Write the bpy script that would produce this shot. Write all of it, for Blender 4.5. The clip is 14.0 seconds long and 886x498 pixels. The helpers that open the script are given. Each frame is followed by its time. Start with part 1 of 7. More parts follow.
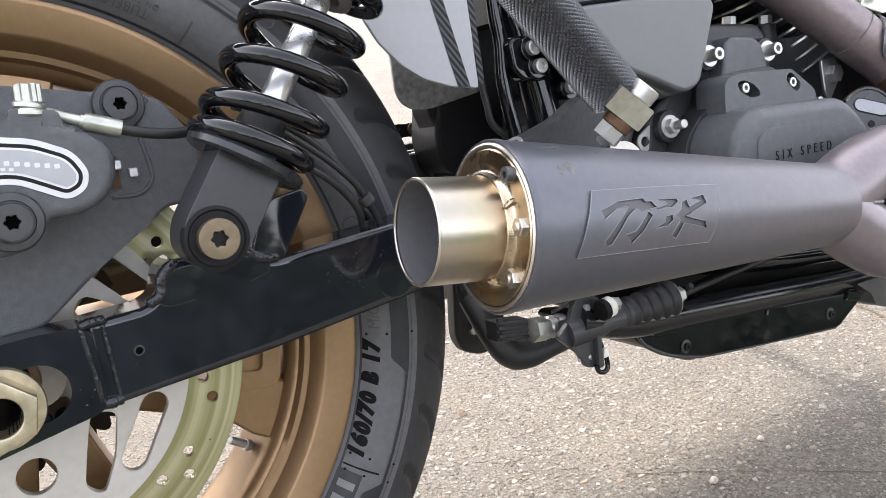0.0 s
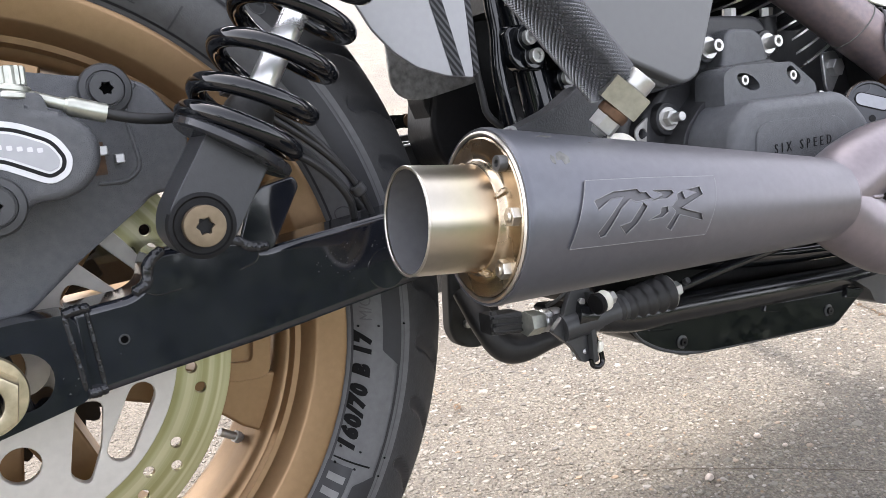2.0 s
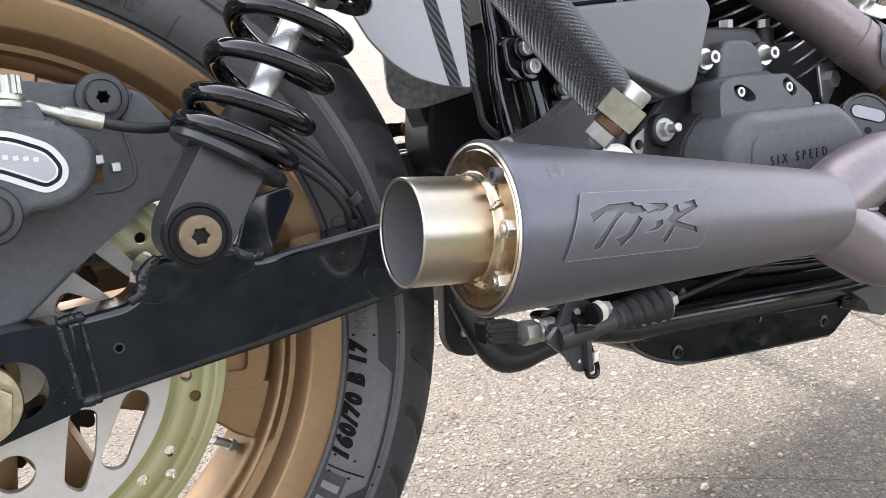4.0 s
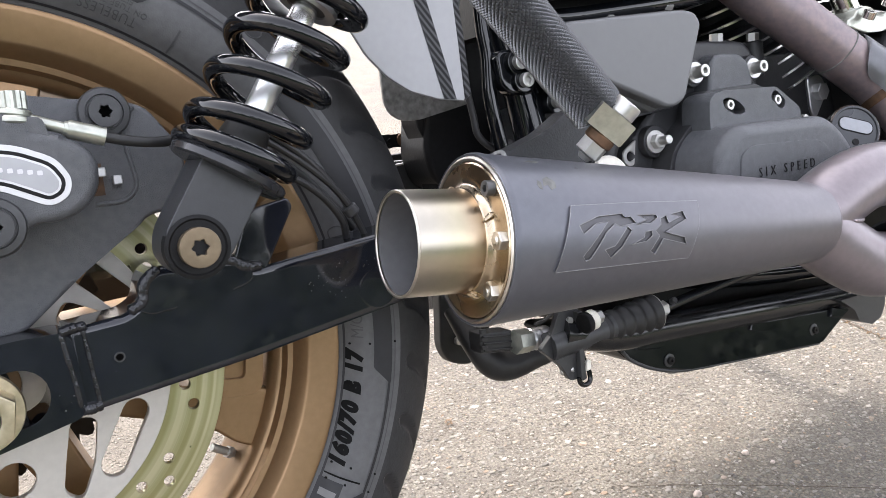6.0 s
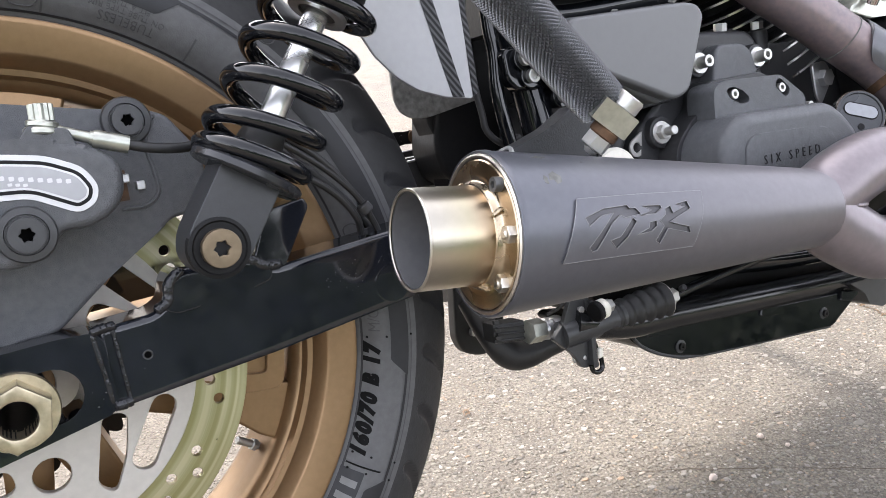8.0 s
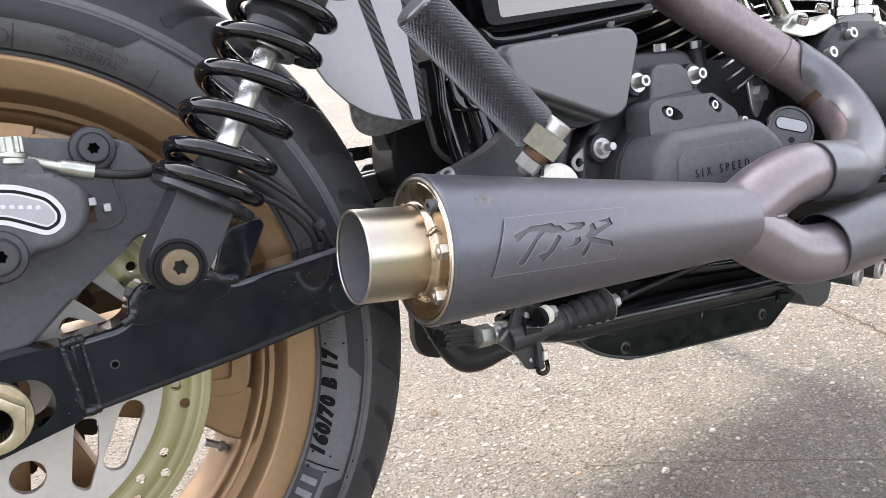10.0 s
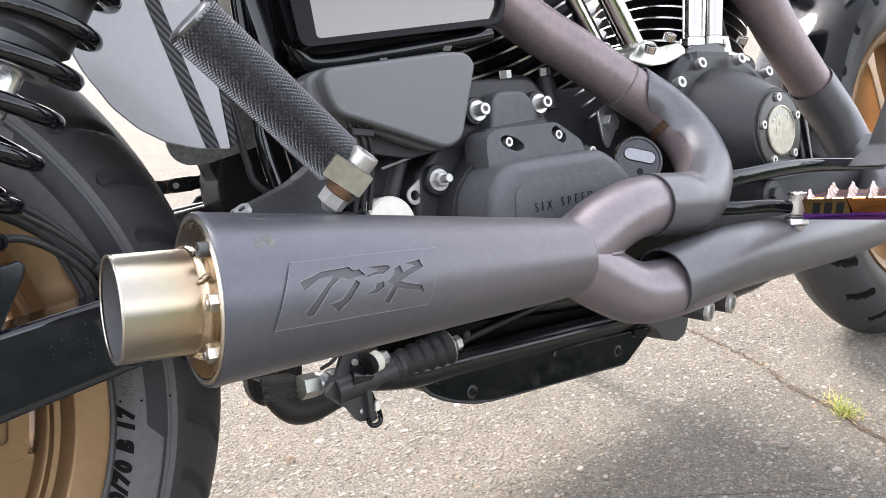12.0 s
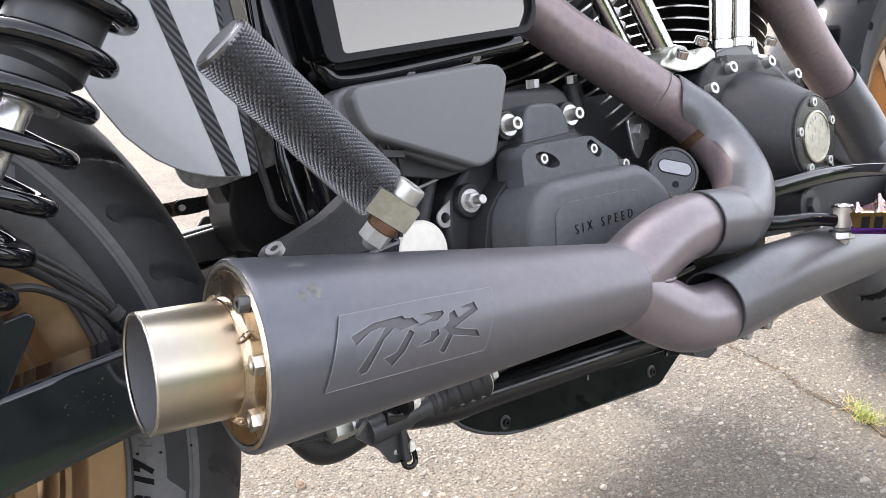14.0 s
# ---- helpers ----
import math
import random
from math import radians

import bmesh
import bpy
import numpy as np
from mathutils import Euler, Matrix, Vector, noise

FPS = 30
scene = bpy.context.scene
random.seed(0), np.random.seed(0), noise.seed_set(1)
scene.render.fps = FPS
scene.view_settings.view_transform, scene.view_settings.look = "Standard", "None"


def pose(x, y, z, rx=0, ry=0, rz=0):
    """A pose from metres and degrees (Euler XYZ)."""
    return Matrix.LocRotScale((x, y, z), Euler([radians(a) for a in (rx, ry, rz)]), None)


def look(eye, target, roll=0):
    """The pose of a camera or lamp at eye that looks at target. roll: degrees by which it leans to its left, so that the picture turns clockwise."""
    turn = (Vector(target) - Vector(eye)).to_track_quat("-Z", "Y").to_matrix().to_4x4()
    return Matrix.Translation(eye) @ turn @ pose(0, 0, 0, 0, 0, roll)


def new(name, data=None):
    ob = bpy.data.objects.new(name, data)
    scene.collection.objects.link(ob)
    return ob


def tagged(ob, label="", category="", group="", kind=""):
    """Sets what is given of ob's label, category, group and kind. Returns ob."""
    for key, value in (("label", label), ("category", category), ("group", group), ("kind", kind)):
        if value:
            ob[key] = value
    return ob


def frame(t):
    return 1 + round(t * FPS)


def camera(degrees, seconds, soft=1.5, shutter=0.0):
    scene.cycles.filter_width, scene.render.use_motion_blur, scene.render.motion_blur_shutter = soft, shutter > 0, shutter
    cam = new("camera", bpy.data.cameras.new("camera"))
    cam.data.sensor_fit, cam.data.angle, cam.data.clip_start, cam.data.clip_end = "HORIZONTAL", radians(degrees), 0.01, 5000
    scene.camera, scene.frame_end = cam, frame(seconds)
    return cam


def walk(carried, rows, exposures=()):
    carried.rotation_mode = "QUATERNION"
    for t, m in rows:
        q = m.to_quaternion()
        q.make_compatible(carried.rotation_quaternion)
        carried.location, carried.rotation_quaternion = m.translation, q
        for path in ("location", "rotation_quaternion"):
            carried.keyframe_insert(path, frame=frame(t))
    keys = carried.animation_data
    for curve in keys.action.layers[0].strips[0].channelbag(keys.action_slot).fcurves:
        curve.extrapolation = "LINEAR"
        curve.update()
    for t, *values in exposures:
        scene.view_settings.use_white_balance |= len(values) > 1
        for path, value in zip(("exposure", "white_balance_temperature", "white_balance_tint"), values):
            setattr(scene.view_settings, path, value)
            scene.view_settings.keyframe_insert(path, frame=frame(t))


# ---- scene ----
# The motorcycle leans on its side stand; its own axes: x ahead, y to its left, z up, from the rear axle.
LEAN = 13.7
BIKE = pose(0, 0, 0.33, -LEAN, 0, 0)
cam = camera(59.1, 14.0, soft=0.7)
ROWS = [
    (0.0, 0.0112, -0.5448, 0.1202, 81.275, 6.991, -30.583),
    (0.5, 0.0154, -0.5401, 0.1156, 81.238, 6.899, -30.496),
    (1.0, 0.0183, -0.5405, 0.1184, 81.151, 6.804, -30.477),
    (1.5, 0.0201, -0.5411, 0.117, 81.05, 6.641, -30.436),
    (2.0, 0.0191, -0.5414, 0.1151, 80.991, 6.5, -30.454),
    (4.5, 0.0211, -0.5432, 0.1222, 81.55, 5.905, -30.62),
    (5.0, 0.0214, -0.5432, 0.1267, 81.835, 5.74, -30.731),
    (5.5, 0.0218, -0.5439, 0.1265, 81.93, 5.794, -30.829),
    (6.0, 0.0173, -0.5521, 0.1219, 81.855, 6.05, -30.764),
    (6.5, 0.0209, -0.5518, 0.1235, 81.733, 6.526, -30.604),
    (7.0, 0.0223, -0.5533, 0.1255, 81.594, 6.977, -30.288),
    (7.2, 0.0195, -0.5555, 0.1235, 81.559, 7.144, -30.162),
    (9.3, 0.0087, -0.5957, 0.1393, 81.154, 8.101, -29.991),
    (9.5, 0.0104, -0.6022, 0.1408, 81.138, 8.133, -30.139),
    (10.0, 0.0174, -0.6194, 0.1385, 81.162, 8.07, -30.916),
    (10.5, 0.0406, -0.6326, 0.1415, 81.359, 7.841, -32.326),
    (11.0, 0.062, -0.64, 0.1409, 81.694, 7.556, -34.151),
    (11.5, 0.0901, -0.6269, 0.1388, 82.023, 7.511, -35.987),
    (12.0, 0.1099, -0.611, 0.1328, 82.037, 7.647, -37.337),
    (12.5, 0.1296, -0.5868, 0.1419, 81.767, 7.981, -38.113),
    (13.0, 0.1326, -0.5653, 0.1446, 81.386, 8.319, -38.537),
    (13.5, 0.137, -0.5589, 0.1444, 81.133, 8.54, -38.765),
    (14.0, 0.1078, -0.5485, 0.1607, 81.117, 8.509, -39.002),
]
walk(cam, [(t, BIKE @ pose(*row)) for t, *row in ROWS])

# ---- light: hazy sky, the sun stands behind the motorcycle ----
SUN_UP, SUN_TURN = 52.0, -8.0
world = bpy.data.worlds.new("overcast")
scene.world = world
world.use_nodes = True
wn, wl = world.node_tree.nodes, world.node_tree.links
sky = wn.new("ShaderNodeTexSky")
sky.sky_type, sky.sun_disc = "NISHITA", False
sky.sun_elevation, sky.sun_rotation = radians(SUN_UP), radians(SUN_TURN)
sky.dust_density, sky.air_density = 2.0, 1.0
veil = wn.new("ShaderNodeHueSaturation")
veil.inputs["Saturation"].default_value = 0.3
wl.new(sky.outputs[0], veil.inputs["Color"])
wl.new(veil.outputs[0], wn["Background"].inputs["Color"])
wn["Background"].inputs["Strength"].default_value = 0.15
sun = new("sun", bpy.data.lights.new("sun", "SUN"))
sun.data.energy, sun.data.angle, sun.data.color = 1.35, radians(18), (1.0, 0.955, 0.89)
az = radians(SUN_TURN)
sun.matrix_world = look((0, 0, 0), (-math.sin(az) * math.cos(radians(SUN_UP)), -math.cos(az) * math.cos(radians(SUN_UP)), -math.sin(radians(SUN_UP))))
scene.view_settings.exposure = 2.59
scene.view_settings.use_white_balance = True
scene.view_settings.white_balance_temperature, scene.view_settings.white_balance_tint = 6600, 14


# ---- materials ----
def mat(name, color, rough=0.5, metal=0.0, vary=0.12, scale=30.0, bump=0.0, bscale=600.0, rvar=0.08, coat=0.0, color2=None, aniso=0.0, spec=0.5, stain=6.0):
    m = bpy.data.materials.new(name)
    m.use_nodes = True
    n, l = m.node_tree.nodes, m.node_tree.links
    b = n["Principled BSDF"]
    tc = n.new("ShaderNodeTexCoord")
    fine, broad = n.new("ShaderNodeTexNoise"), n.new("ShaderNodeTexNoise")
    fine.inputs["Scale"].default_value, fine.inputs["Detail"].default_value = scale * 6, 6
    broad.inputs["Scale"].default_value, broad.inputs["Detail"].default_value = stain, 5
    l.new(tc.outputs["Object"], fine.inputs["Vector"])
    l.new(tc.outputs["Object"], broad.inputs["Vector"])
    add = n.new("ShaderNodeMath")
    add.operation = "ADD"
    l.new(fine.outputs[0], add.inputs[0])
    l.new(broad.outputs[0], add.inputs[1])
    rng = n.new("ShaderNodeMapRange")
    rng.inputs[1].default_value, rng.inputs[2].default_value = 0.65, 1.35
    l.new(add.outputs[0], rng.inputs[0])
    mix = n.new("ShaderNodeMix")
    mix.data_type = "RGBA"
    lo = tuple(c * (1 - vary) for c in color)
    hi = color2 or tuple(min(1, c * (1 + vary)) for c in color)
    mix.inputs["A"].default_value, mix.inputs["B"].default_value = (*lo, 1), (*hi, 1)
    l.new(rng.outputs[0], mix.inputs["Factor"])
    l.new(mix.outputs["Result"], b.inputs["Base Color"])
    rr = n.new("ShaderNodeMapRange")
    rr.inputs[1].default_value, rr.inputs[2].default_value = 0.3, 0.7
    rr.inputs[3].default_value, rr.inputs[4].default_value = max(0.02, rough - rvar), min(1, rough + rvar)
    l.new(broad.outputs[0], rr.inputs[0])
    l.new(rr.outputs[0], b.inputs["Roughness"])
    b.inputs["Metallic"].default_value = metal
    b.inputs["Coat Weight"].default_value = coat
    b.inputs["Coat Roughness"].default_value = 0.06
    b.inputs["Specular IOR Level"].default_value = spec
    b.inputs["Anisotropic"].default_value = aniso
    if bump:
        t2 = n.new("ShaderNodeTexNoise")
        t2.inputs["Scale"].default_value, t2.inputs["Detail"].default_value = bscale, 3
        l.new(tc.outputs["Object"], t2.inputs["Vector"])
        bp = n.new("ShaderNodeBump")
        bp.inputs["Strength"].default_value, bp.inputs["Distance"].default_value = bump, 0.001
        l.new(t2.outputs[0], bp.inputs["Height"])
        l.new(bp.outputs[0], b.inputs["Normal"])
    return m


def tint_along(m, axis_at, stops, strength=1.0):
    """Heat tint: the colour follows the metal's own x from stop to stop."""
    n, l = m.node_tree.nodes, m.node_tree.links
    b = n["Principled BSDF"]
    tc = n.new("ShaderNodeTexCoord")
    sep = n.new("ShaderNodeSeparateXYZ")
    wob = n.new("ShaderNodeTexNoise")
    wob.inputs["Scale"].default_value = 14
    l.new(tc.outputs["Object"], wob.inputs["Vector"])
    l.new(tc.outputs["Object"], sep.inputs[0])
    mad = n.new("ShaderNodeMath")
    mad.operation = "MULTIPLY_ADD"
    mad.inputs[1].default_value = (axis_at[1] - axis_at[0]) * 0.35
    l.new(wob.outputs[0], mad.inputs[0])
    l.new(sep.outputs[0], mad.inputs[2])
    rng = n.new("ShaderNodeMapRange")
    rng.inputs[1].default_value, rng.inputs[2].default_value = axis_at[0] + (axis_at[1] - axis_at[0]) * 0.17, axis_at[1] + (axis_at[1] - axis_at[0]) * 0.17
    l.new(mad.outputs[0], rng.inputs[0])
    ramp = n.new("ShaderNodeValToRGB")
    while len(ramp.color_ramp.elements) < len(stops):
        ramp.color_ramp.elements.new(0.5)
    for e, (at, c) in zip(ramp.color_ramp.elements, stops):
        e.position, e.color = at, (*c, 1)
    l.new(rng.outputs[0], ramp.inputs[0])
    old = b.inputs["Base Color"].links[0].from_socket
    mix = n.new("ShaderNodeMix")
    mix.data_type, mix.blend_type = "RGBA", "MULTIPLY"
    mix.inputs["Factor"].default_value = strength
    l.new(old, mix.inputs["A"])
    l.new(ramp.outputs[0], mix.inputs["B"])
    l.new(mix.outputs["Result"], b.inputs["Base Color"])
    return m


GLOSS = mat("gloss black paint", (0.0045, 0.0052, 0.0068), 0.06, vary=0.3, rvar=0.05, scale=20)
ARMPAINT = mat("blue-black swingarm paint", (0.0065, 0.0080, 0.0125), 0.06, vary=0.3, rvar=0.03, scale=12, stain=20, color2=(0.0135, 0.0155, 0.022), spec=0.65)
WELDPAINT = mat("dusty paint over a weld", (0.012, 0.013, 0.016), 0.1, vary=0.5, bump=0.3, bscale=700, stain=120)
WORN = mat("worn gloss black paint", (0.008, 0.0085, 0.0095), 0.2, vary=0.35, rvar=0.06, scale=20, stain=60)
DAMPER = mat("semi-gloss black shock paint", (0.020, 0.021, 0.024), 0.24, vary=0.2, rvar=0.05, bump=0.05, bscale=900)
SATIN = mat("satin black paint", (0.034, 0.035, 0.037), 0.42, vary=0.2, bump=0.12, bscale=900)
MATT = mat("matt black plastic", (0.118, 0.119, 0.122), 0.42, vary=0.04, bump=0.06, bscale=1600)
# Black that replaces the shade inside holes and star recesses.
VOID = mat("painted shade inside holes", (0.002, 0.002, 0.002), 0.95, vary=0.1, spec=0.05)
WRINKLE = mat("black wrinkle powder coat", (0.078, 0.081, 0.087), 0.42, vary=0.25, bump=0.5, bscale=1500)
# Darker than WRINKLE to paint the shade on gearbox flanks facing sideways.
CAST = mat("black cast alloy with flank shade", (0.026, 0.0265, 0.0285), 0.45, vary=0.25, bump=0.25, bscale=700, spec=0.35)
# Dark steel; near-black also stands in for shade in gaps and recesses.
SHADE = mat("dark oily steel and gap shade", (0.006, 0.006, 0.0065), 0.45, vary=0.4, bump=0.2, bscale=300, spec=0.2)
RUBBER = mat("black rubber", (0.015, 0.015, 0.0155), 0.5, vary=0.25, bump=0.15, bscale=500)
TREAD = mat("dark tread rubber", (0.023, 0.023, 0.024), 0.62, vary=0.25, bump=0.25, bscale=500, stain=14)
MOULD = mat("raised moulded rubber", (0.055, 0.055, 0.057), 0.5, vary=0.15)
TYRE = mat("tyre rubber", (0.098, 0.098, 0.101), 0.58, vary=0.18, bump=0.12, bscale=900, stain=9)
# Smooth sidewall panels; also painted into the rear grooves as their shade.
TYRE_DARK = mat("smooth dark rubber and groove shade", (0.012, 0.0125, 0.015), 0.5, vary=0.2)
# Black letters and marks; also the painted shade in the front tyre's grooves.
LETTER_GROOVE = mat("black rubber letters and groove shade", (0.004, 0.004, 0.0045), 0.6, vary=0.2, spec=0.12)
BRONZE = mat("bronze wheel paint", (0.27, 0.171, 0.090), 0.34, metal=0.65, vary=0.1, bump=0.06, bscale=1200, rvar=0.05)
CERAMIC = mat("dark ceramic exhaust coating", (0.136, 0.133, 0.140), 0.38, metal=0.55, vary=0.1, bump=0.05, bscale=1600, rvar=0.05)
tint_along(CERAMIC, (0.25, 0.62), [(0.0, (0.80, 0.85, 0.93)), (0.45, (1.0, 0.99, 1.03)), (0.75, (1.16, 1.11, 1.14)), (1.0, (1.3, 1.2, 1.24))])
COLLECT = mat("heat-stained collector coating", (0.205, 0.178, 0.190), 0.33, metal=0.55, vary=0.12, bump=0.04, bscale=1400, stain=22, rvar=0.06)
TINTED = mat("bare heat-tinted header pipe", (0.205, 0.172, 0.186), 0.42, metal=0.5, vary=0.18, stain=16, color2=(0.275, 0.212, 0.205), bump=0.05, bscale=1200)
SHIELD = mat("grey ceramic pipe", (0.118, 0.119, 0.128), 0.36, metal=0.55, vary=0.12, bump=0.04, bscale=1400)
TIP = mat("heat-tinted brushed stainless", (0.45, 0.425, 0.385), 0.27, metal=1.0, vary=0.06, rvar=0.05)
tint_along(TIP, (0.19, 0.25), [(0.0, (0.96, 0.95, 0.95)), (0.4, (1.0, 0.97, 0.90)), (0.7, (1.0, 0.94, 0.74)), (0.86, (1.03, 0.86, 0.66)), (1.0, (0.95, 0.78, 0.60))])
CAPGOLD = mat("straw-tinted steel", (0.46, 0.375, 0.27), 0.27, metal=1.0, vary=0.15, stain=45)
GREYED = mat("greyed black screw", (0.10, 0.10, 0.10), 0.4, metal=0.6, vary=0.2)
STEEL = mat("stainless steel", (0.60, 0.57, 0.52), 0.27, metal=1.0, vary=0.1)
ZINC = mat("zinc plated steel", (0.50, 0.495, 0.475), 0.4, metal=0.75, vary=0.15, bump=0.05)
YELLOWZINC = mat("yellow chromate steel", (0.44, 0.45, 0.40), 0.36, metal=0.85, vary=0.25, stain=40)
CHROME = mat("polished chrome", (0.46, 0.455, 0.43), 0.1, metal=1.0, vary=0.04, rvar=0.03)
DISC = mat("worn brake steel", (0.50, 0.47, 0.30), 0.34, metal=0.9, vary=0.14, stain=25)
def streaked(m, dark, light, scale):
    """Fine rings round the axle, as brake pads leave them."""
    n, l = m.node_tree.nodes, m.node_tree.links
    tc, sep, ln = n.new("ShaderNodeTexCoord"), n.new("ShaderNodeMapping"), n.new("ShaderNodeVectorMath")
    sep.inputs["Scale"].default_value = (1, 0, 1)
    ln.operation = "LENGTH"
    l.new(tc.outputs["Object"], sep.inputs["Vector"])
    l.new(sep.outputs[0], ln.inputs[0])
    nz = n.new("ShaderNodeTexNoise")
    nz.noise_dimensions = "1D"
    nz.inputs["Scale"].default_value, nz.inputs["Detail"].default_value = scale, 8
    l.new(ln.outputs["Value"], nz.inputs["W"])
    rp = n.new("ShaderNodeValToRGB")
    rp.color_ramp.elements[0].position, rp.color_ramp.elements[1].position = 0.35, 0.65
    rp.color_ramp.elements[0].color, rp.color_ramp.elements[1].color = (*dark, 1), (*light, 1)
    l.new(nz.outputs[0], rp.inputs[0])
    l.new(rp.outputs[0], n["Principled BSDF"].inputs["Base Color"])


streaked(DISC, (0.34, 0.325, 0.17), (0.56, 0.535, 0.36), 130.0)
CARRIER = mat("bead-blasted steel", (0.52, 0.495, 0.45), 0.5, metal=0.3, vary=0.08)
BOLTBRONZE = mat("bronzed bolt", (0.17, 0.13, 0.085), 0.38, metal=0.7, vary=0.25, stain=60)
NUTSTEEL = mat("tarnished axle steel", (0.46, 0.40, 0.28), 0.36, metal=0.9, vary=0.3, stain=50, bump=0.1)
ALLOY = mat("cast aluminium", (0.5, 0.5, 0.5), 0.4, metal=0.9, vary=0.15, bump=0.1)
FIN = mat("black fin with bare edge", (0.012, 0.012, 0.013), 0.35, vary=0.2)
FINEDGE = mat("machined fin edge", (0.55, 0.54, 0.52), 0.28, metal=1.0, vary=0.1)
BADGE = mat("silver badge", (0.60, 0.60, 0.61), 0.45, metal=0.1, vary=0.05)
BADGEGREY = mat("grey badge field", (0.36, 0.365, 0.38), 0.5, metal=0.1, vary=0.05)
WHITE = mat("off-white plastic", (0.82, 0.79, 0.70), 0.45, vary=0.08)
RUST = mat("rusty steel", (0.10, 0.055, 0.03), 0.7, metal=0.4, vary=0.5, stain=60, bump=0.3)
ANODISED = mat("rainbow anodised alloy", (0.46, 0.30, 0.19), 0.22, metal=1.0, vary=0.1)
tint_along(ANODISED, (0.74, 0.9), [(0.0, (1.0, 0.85, 0.4)), (0.35, (1.1, 0.7, 0.35)), (0.5, (0.55, 0.2, 0.8)), (0.62, (1.0, 0.6, 0.3)), (0.8, (0.7, 0.25, 0.75)), (1.0, (1.0, 0.8, 0.3))])
PINTIP = mat("bright anodised pins", (0.55, 0.36, 0.20), 0.2, metal=1.0, vary=0.4, stain=220, color2=(0.62, 0.52, 0.55))
PURPLE = mat("purple anodised alloy", (0.22, 0.07, 0.36), 0.2, metal=1.0, vary=0.2, stain=40)
DARKGOLD = mat("dark gold anodised alloy", (0.16, 0.10, 0.035), 0.3, metal=0.9, vary=0.2)
CRACKDIRT = mat("dirt in the crack", (0.06, 0.045, 0.03), 0.95, vary=0.5, stain=60)


# ---- mesh helpers ----
def done(bm, angle=32):
    bmesh.ops.recalc_face_normals(bm, faces=bm.faces)
    lim = radians(angle)
    for e in bm.edges:
        e.smooth = len(e.link_faces) == 2 and e.calc_face_angle(0) < lim
    for f in bm.faces:
        f.smooth = True
    return bm


def part(name, bm, material, parent=None, label="", angle=32):
    me = bpy.data.meshes.new(name)
    done(bm, angle).to_mesh(me)
    bm.free()
    for m in material if isinstance(material, (list, tuple)) else [material]:
        me.materials.append(m)
    ob = new(name, me)
    ob.parent = parent
    wn_mod = ob.modifiers.new("flat faces", "WEIGHTED_NORMAL")
    wn_mod.keep_sharp, wn_mod.weight = True, 50
    if label:
        ob["label"] = label
    return ob


def axes(at, to):
    """The matrix whose z runs along `to`, from `at`."""
    return Matrix.Translation(at) @ Vector(to).to_track_quat("Z", "Y").to_matrix().to_4x4()


def XZ(y):
    """Flat on the motorcycle's side: (u, v, w) is x, z and outwards to its right."""
    return Matrix(((1, 0, 0, 0), (0, 0, -1, y), (0, 1, 0, 0), (0, 0, 0, 1)))


def XZs(y, x0, k):
    """On a side face that turns away by k towards the front."""
    return Matrix(((1, 0, 0, 0), (k, 0, -1, y - k * x0), (0, 1, 0, 0), (0, 0, 0, 1)))


def ring_pts(r, n, start=0.0):
    return [(r * math.cos(start + 2 * math.pi * i / n), r * math.sin(start + 2 * math.pi * i / n)) for i in range(n)]


def lathe(bm, prof, m, seg=48, close=False, mi=0):
    """Revolve (r, h) about the z of m."""
    rows = []
    for r, h in prof:
        rows.append([bm.verts.new(m @ Vector((r * math.cos(a), r * math.sin(a), h))) for a in (2 * math.pi * i / seg for i in range(seg))])
    pairs = list(zip(rows, rows[1:])) + ([(rows[-1], rows[0])] if close else [])
    for a, b in pairs:
        for i in range(seg):
            f = bm.faces.new((a[i], a[(i + 1) % seg], b[(i + 1) % seg], b[i]))
            f.material_index = mi
    if not close:
        for row, (r, h) in ((rows[0], prof[0]), (rows[-1], prof[-1])):
            if 1e-6 < r < 0.0201 or (r > 0.02 and close is None):
                bm.faces.new(row).material_index = mi
    return bm


def spline(pts, n=8):
    """A smooth line through the points."""
    p = [Vector(q) for q in pts]
    p = [p[0] * 2 - p[1]] + p + [p[-1] * 2 - p[-2]]
    out = []
    for i in range(1, len(p) - 2):
        a, b, c, d = p[i - 1:i + 3]
        for k in range(n):
            t = k / n
            out.append(0.5 * (2 * b + (c - a) * t + (2 * a - 5 * b + 4 * c - d) * t * t + (3 * b - a - 3 * c + d) * t ** 3))
    return out + [p[-2]]


def tube(bm, pts, r, seg=16, caps=True, wall=0.0, mi=0):
    """A round pipe along the points; r a number or one for each point. wall: leaves it hollow at the start with that thickness."""
    pts = [Vector(p) for p in pts]
    rs = r if isinstance(r, (list, tuple)) else [r] * len(pts)
    tang = [(pts[min(i + 1, len(pts) - 1)] - pts[max(i - 1, 0)]).normalized() for i in range(len(pts))]
    u = tang[0].orthogonal().normalized()
    rows = []
    for i, (p, t) in enumerate(zip(pts, tang)):
        u = (u - t * u.dot(t)).normalized()
        v = t.cross(u)
        rows.append([bm.verts.new(p + (u * math.cos(a) + v * math.sin(a)) * rs[i]) for a in (2 * math.pi * k / seg for k in range(seg))])
    for a, b in zip(rows, rows[1:]):
        for k in range(seg):
            bm.faces.new((a[k], a[(k + 1) % seg], b[(k + 1) % seg], b[k])).material_index = mi
    if caps:
        bm.faces.new(rows[0]).material_index = mi
        bm.faces.new(rows[-1]).material_index = mi
    return bm


